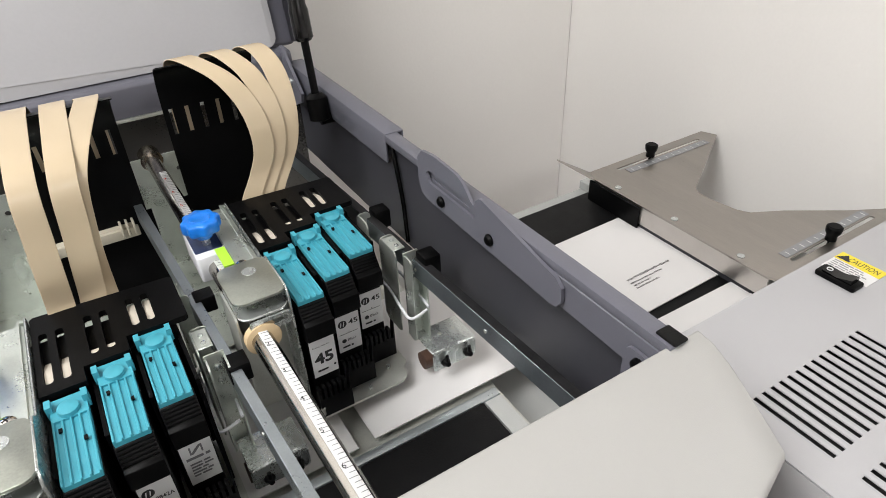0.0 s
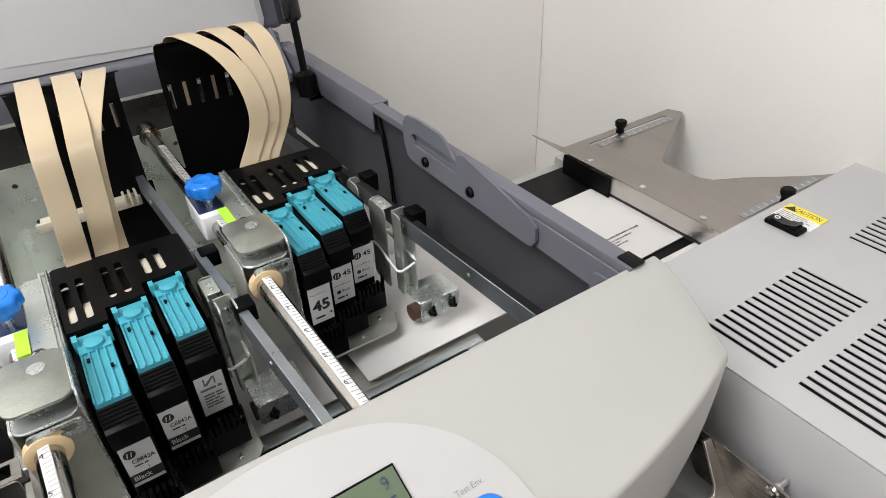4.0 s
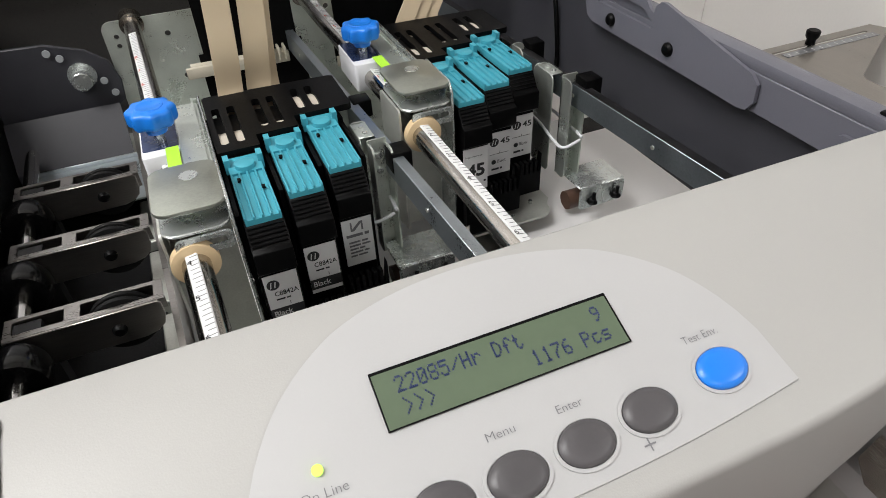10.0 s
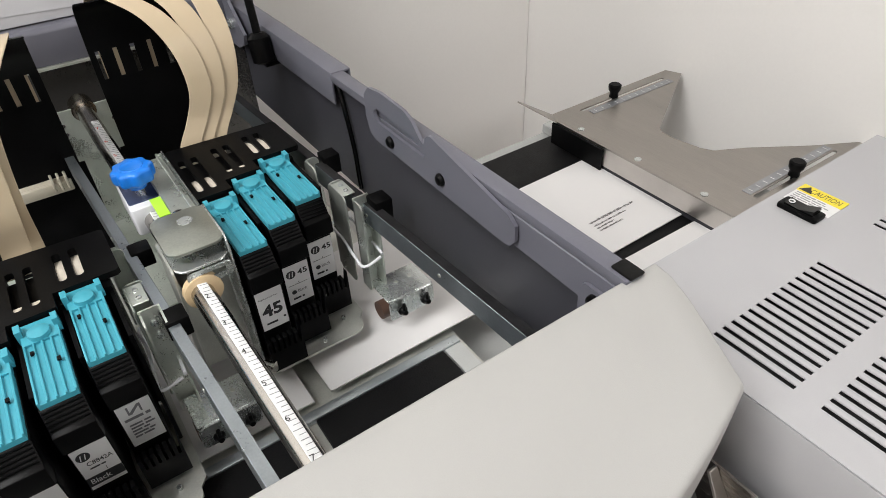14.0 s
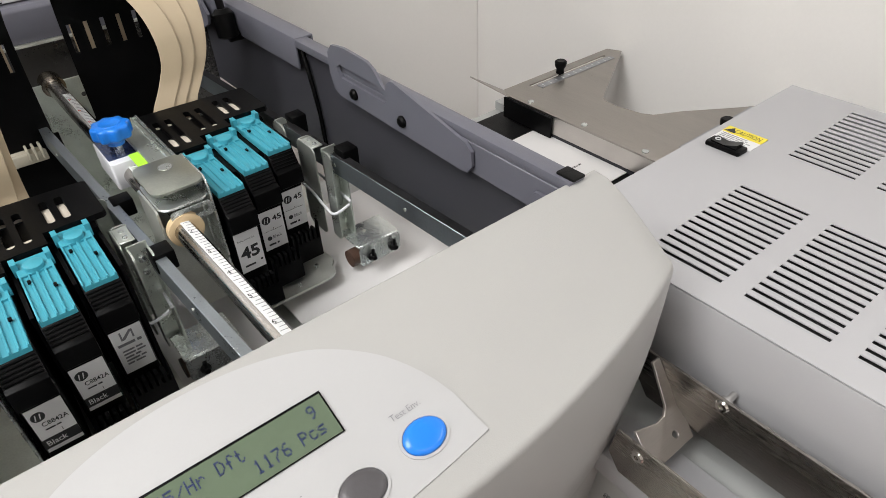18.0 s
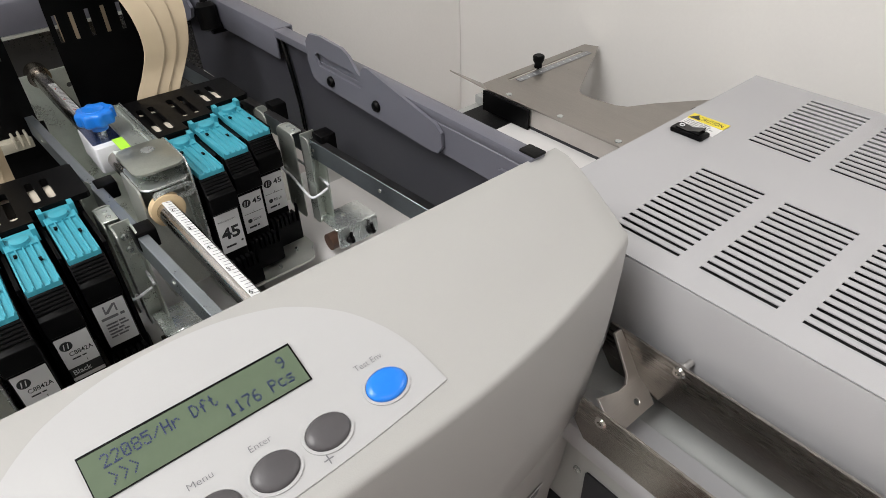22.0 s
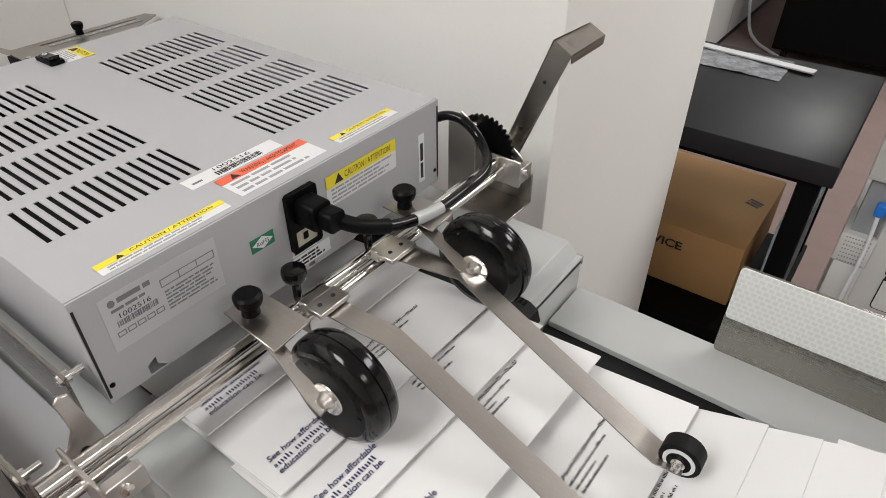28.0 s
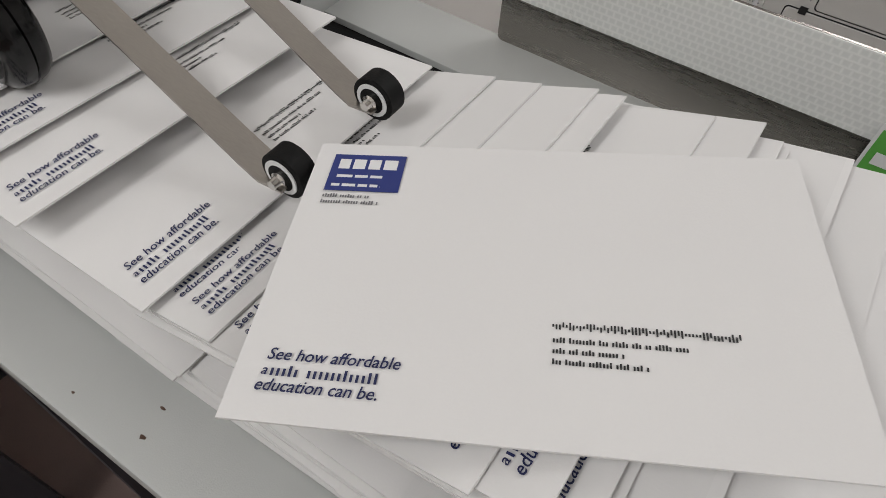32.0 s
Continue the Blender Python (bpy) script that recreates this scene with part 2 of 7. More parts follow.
def box(bm, x0, x1, y0, y1, z0, z1, m=None):
    vs = [bm.verts.new((x, y, z)) for x in (x0, x1) for y in (y0, y1) for z in (z0, z1)]
    fs = [(0, 1, 3, 2), (4, 6, 7, 5), (0, 4, 5, 1), (2, 3, 7, 6), (0, 2, 6, 4), (1, 5, 7, 3)]
    for f in fs:
        bm.faces.new([vs[i] for i in f])
    if m is not None:
        bmesh.ops.transform(bm, matrix=m, verts=vs)
    return vs


def cyl(bm, p0, p1, r, n=20, r2=None):
    p0, p1 = Vector(p0), Vector(p1)
    d = p1 - p0
    q = d.to_track_quat("Z", "Y").to_matrix()
    r2 = r if r2 is None else r2
    a = [bm.verts.new(p0 + q @ Vector((r * math.cos(2 * math.pi * i / n), r * math.sin(2 * math.pi * i / n), 0))) for i in range(n)]
    b = [bm.verts.new(p1 + q @ Vector((r2 * math.cos(2 * math.pi * i / n), r2 * math.sin(2 * math.pi * i / n), 0))) for i in range(n)]
    for i in range(n):
        bm.faces.new((a[i], a[(i + 1) % n], b[(i + 1) % n], b[i]))
    bm.faces.new(a[::-1])
    bm.faces.new(b)


def turned(bm, p0, axis, prof, n=28):
    """A turned body: prof is (distance along the axis, radius)."""
    p0 = Vector(p0)
    q = Vector(axis).to_track_quat("Z", "Y").to_matrix()
    rings = []
    for h, r in prof:
        rings.append([bm.verts.new(p0 + q @ Vector((r * math.cos(2 * math.pi * i / n), r * math.sin(2 * math.pi * i / n), h))) for i in range(n)])
    for a, b in zip(rings, rings[1:]):
        for i in range(n):
            bm.faces.new((a[i], a[(i + 1) % n], b[(i + 1) % n], b[i]))
    bm.faces.new(rings[0][::-1])
    bm.faces.new(rings[-1])


def put3(axis, a, b, c):
    """Plane coordinates (a, b) at c along the axis, as x, y, z."""
    return {"x": (c, a, b), "y": (a, c, b), "z": (a, b, c)}[axis]


def prism(bm, pts, axis, c0, c1):
    a = [bm.verts.new(put3(axis, p[0], p[1], c0)) for p in pts]
    b = [bm.verts.new(put3(axis, p[0], p[1], c1)) for p in pts]
    n = len(pts)
    bm.faces.new(a[::-1])
    bm.faces.new(b)
    for i in range(n):
        bm.faces.new((a[i], a[(i + 1) % n], b[(i + 1) % n], b[i]))


def plate(bm, outer, holes, axis, c0, c1):
    """A sheet with holes through it."""
    tmp = bmesh.new()
    loops = [outer, *holes]
    for loop in loops:
        vs = [tmp.verts.new(put3(axis, p[0], p[1], c0)) for p in loop]
        for i in range(len(vs)):
            tmp.edges.new((vs[i], vs[(i + 1) % len(vs)]))
    bmesh.ops.triangle_fill(tmp, use_beauty=True, use_dissolve=False, edges=tmp.edges[:])
    faces = [[tuple(v.co) for v in f.verts] for f in tmp.faces]
    tmp.free()
    i = "xyz".index(axis)
    for sign in (0, 1):
        cache = {}
        for f in faces:
            vs = []
            for co in f:
                key = tuple(round(v, 6) for v in co)
                if key not in cache:
                    co2 = list(co)
                    co2[i] = c1 if sign else c0
                    cache[key] = bm.verts.new(co2)
                vs.append(cache[key])
            try:
                bm.faces.new(vs)
            except ValueError:
                pass
    for loop in loops:
        for k in range(len(loop)):
            p, q = loop[k], loop[(k + 1) % len(loop)]
            bm.faces.new([bm.verts.new(put3(axis, *v)) for v in ((p[0], p[1], c0), (q[0], q[1], c0), (q[0], q[1], c1), (p[0], p[1], c1))])


def rrect(a0, a1, b0, b1, r, n=5):
    pts = []
    for cx, cy, s in ((a1 - r, b1 - r, 0), (a0 + r, b1 - r, 90), (a0 + r, b0 + r, 180), (a1 - r, b0 + r, 270)):
        for k in range(n + 1):
            a = radians(s + 90 * k / n)
            pts.append((cx + r * math.cos(a), cy + r * math.sin(a)))
    return pts


def ellipse(cx, cy, rx, ry, n=28):
    return [(cx + rx * math.cos(2 * math.pi * i / n), cy + ry * math.sin(2 * math.pi * i / n)) for i in range(n)]


def curve_pts(pts, per=6):
    """Catmull-Rom through the points."""
    pts = [Vector(p) for p in pts]
    out = []
    for i in range(len(pts) - 1):
        p0, p1, p2, p3 = pts[max(0, i - 1)], pts[i], pts[i + 1], pts[min(len(pts) - 1, i + 2)]
        for k in range(per):
            t = k / per
            out.append(0.5 * (2 * p1 + (p2 - p0) * t + (2 * p0 - 5 * p1 + 4 * p2 - p3) * t * t + (3 * p1 - p0 - 3 * p2 + p3) * t ** 3))
    out.append(pts[-1])
    return out


def tube(bm, pts, r, n=12, per=6):
    path = curve_pts(pts, per)
    up = Vector((0.13, 0.21, 0.97))
    rings = []
    for i, p in enumerate(path):
        d = (path[min(i + 1, len(path) - 1)] - path[max(i - 1, 0)]).normalized()
        s = d.cross(up).normalized()
        u = s.cross(d)
        rings.append([bm.verts.new(p + r * (math.cos(2 * math.pi * k / n) * s + math.sin(2 * math.pi * k / n) * u)) for k in range(n)])
    for a, b in zip(rings, rings[1:]):
        for k in range(n):
            bm.faces.new((a[k], a[(k + 1) % n], b[(k + 1) % n], b[k]))
    bm.faces.new(rings[0][::-1])
    bm.faces.new(rings[-1])


def strap(bm, path, side, width, thick, per=6, smooth=True):
    """A flat band along a path; side is the direction of its width."""
    path = curve_pts(path, per) if smooth else [Vector(p) for p in path]
    side = Vector(side).normalized()
    rings = []
    for i, p in enumerate(path):
        d = (path[min(i + 1, len(path) - 1)] - path[max(i - 1, 0)]).normalized()
        nrm = side.cross(d).normalized()
        rings.append([bm.verts.new(p + a * side * width / 2 + b * nrm * thick / 2) for a, b in ((-1, -1), (1, -1), (1, 1), (-1, 1))])
    for a, b in zip(rings, rings[1:]):
        for k in range(4):
            bm.faces.new((a[k], a[(k + 1) % 4], b[(k + 1) % 4], b[k]))
    bm.faces.new(rings[0][::-1])
    bm.faces.new(rings[-1])


def ribbon(bm, path, side, width, thick, wires=18, per=7):
    """A flat cable along a path, moulded in ridges over its wires."""
    path = curve_pts(path, per)
    side = Vector(side).normalized()
    cols = 2 * wires + 1
    rings = []
    for i, p in enumerate(path):
        d = (path[min(i + 1, len(path) - 1)] - path[max(i - 1, 0)]).normalized()
        nrm = side.cross(d).normalized()
        up = [p + side * width * (c / (cols - 1) - 0.5) + nrm * (thick / 2 - (0.00022 if c % 2 == 0 else 0)) for c in range(cols)]
        low = [p + side * width * (0.5 - c) - nrm * thick / 2 for c in (0, 1)]
        rings.append([bm.verts.new(v) for v in up + low])
    n = cols + 2
    for a, b in zip(rings, rings[1:]):
        for k in range(n):
            bm.faces.new((a[k], a[(k + 1) % n], b[(k + 1) % n], b[k]))
    bm.faces.new(rings[0][::-1])
    bm.faces.new(rings[-1])


def bev(bm, w=0.0006, seg=2, angle=40):
    bmesh.ops.remove_doubles(bm, verts=bm.verts[:], dist=1e-6)
    bmesh.ops.recalc_face_normals(bm, faces=bm.faces[:])
    es = [e for e in bm.edges if len(e.link_faces) == 2 and e.calc_face_angle(0) > radians(angle)]
    bmesh.ops.bevel(bm, geom=es, offset=w, segments=seg, affect="EDGES", profile=0.5, clamp_overlap=True)
    return bm


def mesh_of(bm, name, material, sharp=38):
    bmesh.ops.remove_doubles(bm, verts=bm.verts[:], dist=1e-7)
    bmesh.ops.recalc_face_normals(bm, faces=bm.faces[:])
    me = bpy.data.meshes.new(name)
    bm.to_mesh(me)
    bm.free()
    me.materials.append(material)
    me.polygons.foreach_set("use_smooth", [True] * len(me.polygons))
    me.set_sharp_from_angle(angle=radians(sharp))
    return me


ROOT = {}


def thing(name, base, label, category, group=""):
    ob = new(name)
    ob.empty_display_size = 0.01
    ob.matrix_basis = base if isinstance(base, Matrix) else Matrix.Translation(base)
    ROOT[ob] = ob.matrix_basis.copy()
    return tagged(ob, label, category, group)


def part(name, bm, material, parent, label="", sharp=38):
    """Links a bmesh, built in the world, as one mesh under a thing or a part."""
    bm.transform(ROOT[parent].inverted())
    ob = new(name, mesh_of(bm, name, material, sharp))
    ob.parent = parent
    ROOT[ob] = ROOT[parent]
    return tagged(ob, label)


def part_mesh(name, me, parent, m, label=""):
    """Links mesh data that is shared, at the world pose m, under a thing or a part."""
    ob = new(name, me)
    ob.parent = parent
    ob.matrix_basis = ROOT[parent].inverted() @ m
    ROOT[ob] = ROOT[parent]
    return tagged(ob, label)


def fixed(name, bm, material, label):
    ob = new(name, mesh_of(bm, name, material))
    return tagged(ob, label, name.split("_")[0], kind="structure")


FONTS = {}


def words(text, material, width=None, height=None, bold=0.0, slant=0.0):
    """Mesh of a line of writing in the built-in font, lower left corner at the origin, in the plane z = 0."""
    key = (text, material.name, width, height, bold, slant)
    if key in FONTS:
        return FONTS[key]
    cu = bpy.data.curves.new("writing", "FONT")
    cu.body, cu.size, cu.offset, cu.shear, cu.resolution_u = text, 1.0, bold, slant, 3
    ob = new("writing", cu)
    dg = bpy.context.evaluated_depsgraph_get()
    me = bpy.data.meshes.new_from_object(ob.evaluated_get(dg))
    bpy.data.objects.remove(ob)
    co = np.array([v.co[:] for v in me.vertices])
    lo, hi = co.min(0), co.max(0)
    sx = width / (hi[0] - lo[0]) if width else height / (hi[1] - lo[1])
    sy = height / (hi[1] - lo[1]) if height else sx
    me.transform(Matrix.Diagonal((sx, sy, 1, 1)) @ Matrix.Translation((-lo[0], -lo[1], 0)))
    me.materials.clear()
    me.materials.append(material)
    FONTS[key] = me
    return me


def axes(origin, xdir, ydir):
    x = Vector(xdir).normalized()
    y = Vector(ydir).normalized()
    z = x.cross(y).normalized()
    y = z.cross(x)
    return Matrix((( x.x, y.x, z.x, origin[0]), (x.y, y.y, z.y, origin[1]), (x.z, y.z, z.z, origin[2]), (0, 0, 0, 1)))


def flat(bm, a0, a1, b0, b1, m, h=0.00025):
    """A thin printed piece in the plane of m."""
    box(bm, a0, a1, b0, b1, 0, h, m)


def print_bars(bm, a0, a1, b0, b1, rows, m, seed=1, h=0.0003, fill=0.55):
    """Lines of writing that cannot be read, as bars."""
    rnd = random.Random(seed)
    step = (b1 - b0) / rows
    for r in range(rows):
        y = b1 - (r + 1) * step + step * (1 - fill) / 2
        x = a0
        end = a0 + (a1 - a0) * rnd.uniform(0.7, 1.0)
        while x < end:
            w = step * rnd.uniform(0.9, 3.2)
            flat(bm, x, min(x + w, end), y, y + step * fill, m, h)
            x += w + step * 0.35

# ---- the room ----
TABLE_Z = 0.90
XW, YB, YE, XE = 0.805, 0.845, -0.145, 1.30   # side wall, back wall, wall end, far face of the wall end


def room():
    bm = bmesh.new()
    box(bm, -2.6, 7.0, -3.2, 2.2, -0.06, 0)
    fixed("floor", bm, CARPET, "dusky brown-pink carpet over the whole floor")
    bm = bmesh.new()
    box(bm, -2.6, 7.0, -3.2, 2.2, 2.62, 2.7)
    fixed("ceiling", bm, CEIL, "plain off-white ceiling")
    bm = bmesh.new()
    box(bm, -2.6, XW - 0.001, YB, YB + 0.12, 0, 2.62)
    fixed("wall_back", bm, WALL, "plain warm white wall behind the printer")
    bm = bmesh.new()
    box(bm, XW, XE, YE, YB + 0.12, 0, 2.62)
    bev(bm, 0.004, 2)
    fixed("wall_side", bm, WALL, "thick warm white wall ending in a square pier")
    bm = bmesh.new()
    box(bm, XE + 0.001, 7.0, 1.05, 1.17, 0, 2.62)
    fixed("wall_far", bm, WALL, "plain wall of the next bay")
    bm = bmesh.new()
    box(bm, 6.88, 7.0, -3.2, 1.049, 0, 2.62)
    fixed("wall_east", bm, WALL, "plain wall at the end of the room")
    bm = bmesh.new()
    box(bm, -2.6, 6.879, -3.2, -3.08, 0, 2.62)
    fixed("wall_front", bm, WALL, "plain wall behind the walkway")
    bm = bmesh.new()
    box(bm, -2.6, -2.48, -3.079, YB - 0.001, 0, 2.62)
    fixed("wall_west", bm, WALL, "plain wall beside the printer")


room()

# ---- the address printer ----
PX0, PX1 = -0.36, 0.300      # housing, left and right
BED = 1.088
RODR = 0.0068
ROD_A = ((0.0005, 0.188, 1.1925), (-0.0187, 0.662, 1.2030))
ROD_B = ((0.1420, 0.188, 1.1900), (0.1292, 0.664, 1.2040))
PROFILE = [(0.193, 1.2475), (0.178, 1.2470), (0.161, 1.2425), (0.145, 1.2365), (0.128, 1.2295), (0.119, 1.2258), (0.1095, 1.2218), (0.1081, 1.2211),
           (0.1069, 1.2200), (0.1063, 1.2184), (0.1062, 1.2165), (0.1068, 1.1950), (0.1092, 1.1650), (0.1130, 1.1380), (0.1185, 1.1100), (0.1265, 1.0665)]
LOWER = [(0.1298, 1.0652), (0.1322, 1.0450), (0.1360, 1.0200), (0.1415, 0.9850), (0.1475, 0.9600), (0.1505, 0.9480), (0.1530, 0.9240)]


def swept(x, y):
    """The front sweeps back towards the right end."""
    w = min(1.0, max(0.0, (0.193 - y) / 0.086))
    return y + 0.0255 * w * max(0.0, (x - 0.15) / 0.154) ** 2.0, w


def front_y(x, z):
    """The face of the lower front at x and z."""
    for (ya, za), (yb, zb) in zip(LOWER, LOWER[1:]):
        if zb <= z <= za:
            return swept(x, ya + (yb - ya) * (za - z) / (za - zb))[0]
    return swept(x, LOWER[0][0])[0]


def top_z(y):
    for (a, za), (b, zb) in zip(PROFILE, PROFILE[1:]):
        if b <= y <= a:
            return zb + (za - zb) * (y - b) / (a - b)
    return PROFILE[0][1] if y > PROFILE[0][0] else PROFILE[5][1]


printer = thing("address_printer", (-0.03, 0.45, TABLE_Z), "warm grey address printer with open slate lid on a white table", "printer")


def front_cover():
    bm = bmesh.new()
    n = 40
    rings = []
    for k in range(n + 1):
        u = k / n
        ring = []
        for y, z in PROFILE + [(0.172, 1.0665), (0.189, 1.10)]:
            x = PX0 + (0.309 - PX0) * u
            yy, w = swept(x, y)
            ring.append((PX0 + (0.309 - 0.005 * w - PX0) * u, yy, z))
        rings.append([bm.verts.new(c) for c in ring])
    m = len(rings[0])
    for a, b in zip(rings, rings[1:]):
        for i in range(m):
            bm.faces.new((a[i], a[(i + 1) % m], b[(i + 1) % m], b[i]))
    bm.faces.new(rings[0][::-1])
    bm.faces.new(rings[-1])
    bev(bm, 0.0012, 2, 55)
    part("front_cover", bm, COVER, printer, "warm grey moulded front cover", 60)
    bm = bmesh.new()
    rings = []
    for k in range(n + 1):
        ring = []
        for y, z in LOWER + [(0.172, 0.921), (0.172, 1.0648)]:
            x = PX0 + (0.3030 - PX0) * k / n
            ring.append(bm.verts.new((x, swept(x, y)[0], z)))
        rings.append(ring)
    m = len(rings[0])
    for a, b in zip(rings, rings[1:]):
        for i in range(m):
            bm.faces.new((a[i], a[(i + 1) % m], b[(i + 1) % m], b[i]))
    bm.faces.new(rings[0][::-1])
    bm.faces.new(rings[-1])
    bev(bm, 0.0012, 2, 55)
    lower = part("lower_front", bm, COVER, printer, "warm grey lower front panel")
    m = axes((0.2260, front_y(0.2260, 0.9960) - 0.0004, 0.9960), (0.042, front_y(0.268, 0.9960) - front_y(0.226, 0.9960), 0), (0, -0.15, 0.98))
    bm = bmesh.new()
    prism(bm, rrect(0, 0.046, 0, 0.0145, 0.004), "z", 0.0003, 0.0006)
    prism(bm, rrect(0.0008, 0.0452, 0.0008, 0.0137, 0.0034), "z", 0.0004, 0.0008)
    bm.transform(m)
    plaque = part("name_plate", bm, PANEL, lower, "small oval name plate")
    bm = bmesh.new()
    for a, b in ((0.005, 0.013), (0.0145, 0.0215), (0.0230, 0.0300), (0.0320, 0.0410)):
        flat(bm, a, b, 0.0030, 0.0115, m, 0.0012)
    part("lettering", bm, GREYINK, plaque)
    bm = bmesh.new()
    tube(bm, [(x, front_y(x, z), z) for x, z in ((0.1430, 1.0640), (0.1405, 1.0450), (0.1380, 1.0200), (0.1370, 0.9850))], 0.0004, 6)
    part("seam", bm, DECK, lower, "fine panel seam")
    m = axes((0.0950, front_y(0.0950, 1.0330), 1.0330), (1, 0, 0), (0, -0.14, 0.99))
    bm = bmesh.new()
    turned(bm, (0, 0, 0), (0, 0, 1), [(0, 0.0215), (0.0016, 0.0215), (0.0022, 0.0205), (0.0016, 0.0192)], 40)
    bm.transform(m)
    ring = part("emblem_ring", bm, CHROME, lower, "silver emblem ring")
    bm = bmesh.new()
    turned(bm, (0, 0, 0), (0, 0, 1), [(0, 0.0192), (0.0014, 0.0188), (0.0022, 0.0100), (0.0024, 0.0010)], 40)
    bm.transform(m)
    part("emblem", bm, LOGOBLUE, ring, "dark blue emblem disc")
    m = axes((0.1175, front_y(0.1175, 1.0480) - 0.0002, 1.0480), (1, 0, 0), (0, -0.14, 0.99))
    bm = bmesh.new()
    prism(bm, [(-0.007, -0.001), (0.0, -0.003), (0.008, 0.003), (0.001, 0.004)], "z", 0, 0.0008)
    bm.transform(m)
    part("emblem_chip", bm, CHROME, lower, "small silver chip")
    bm = bmesh.new()
    prism(bm, [(0.1725, 0.957), (0.1725, 0.953), (0.70, 0.953), (0.70, 0.957)], "x", PX0 + 0.01, 0.294)
    part("underside", bm, DARKIN, printer)
    # black strip paints the shadow gap between the front and the table
    bm = bmesh.new()
    box(bm, PX0 + 0.012, 0.282, 0.160, 0.1715, 0.906, 0.9215)
    bev(bm, 0.002, 2)
    part("base_skirt", bm, BLACK, printer, "black strip standing for the shadow gap under the front")
    # added black plate stands in for the shade between printer and dryer
    bm = bmesh.new()
    prism(bm, [(0.1500, 1.1440), (0.1530, 1.1590), (0.1580, 1.1650), (0.2000, 1.1650), (0.2000, 1.1000), (0.1500, 1.1000)], "x", 0.3105, 0.3125)
    part("guard_plate", bm, BLACK, printer, "black plate standing for the shaded gap beside the exit")
    for x in (PX0 + 0.04, 0.235):
        for y in (0.225, 0.63):
            bm = bmesh.new()
            cyl(bm, (x, y, TABLE_Z), (x, y, 0.957), 0.014, 16)
            part("rubber_foot", bm, RUBBER, printer)


front_cover()


DOTS = {"2": "01110 10001 00001 00010 00100 01000 11111", "0": "01110 10001 10011 10101 11001 10001 01110", "8": "01110 10001 10001 01110 10001 10001 01110",
        "5": "11111 10000 11110 00001 00001 10001 01110", "9": "01110 10001 10001 01111 00001 00010 01100", "1": "00100 01100 00100 00100 00100 00100 01110",
        "7": "11111 00001 00010 00100 01000 01000 01000", "6": "00110 01000 10000 11110 10001 10001 01110", "/": "00000 00001 00010 00100 01000 10000 00000",
        "H": "10001 10001 10001 11111 10001 10001 10001", "r": "00000 00000 10110 11001 10000 10000 10000", "D": "11100 10010 10001 10001 10001 10010 11100",
        "f": "00110 01001 01000 11100 01000 01000 01000", "t": "01000 01000 11100 01000 01000 01001 00110", "P": "11110 10001 10001 11110 10000 10000 10000",
        "c": "00000 00000 01110 10000 10000 10001 01110", "s": "00000 00000 01111 10000 01110 00001 11110", ">": "01000 00100 00010 00001 00010 00100 01000"}


def dot_text(bm, text, m, pitch=0.00342, dot=0.00055, tall=0.00072):
    """Writing in the five by seven dots of the display."""
    for i, ch in enumerate(text):
        for r, row in enumerate(DOTS[ch].split()):
            for c, bit in enumerate(row):
                if bit == "1":
                    x, y = i * pitch + c * dot, (6 - r) * tall
                    flat(bm, x, x + dot * 0.93, y, y + tall * 0.93, m, 0.00016)


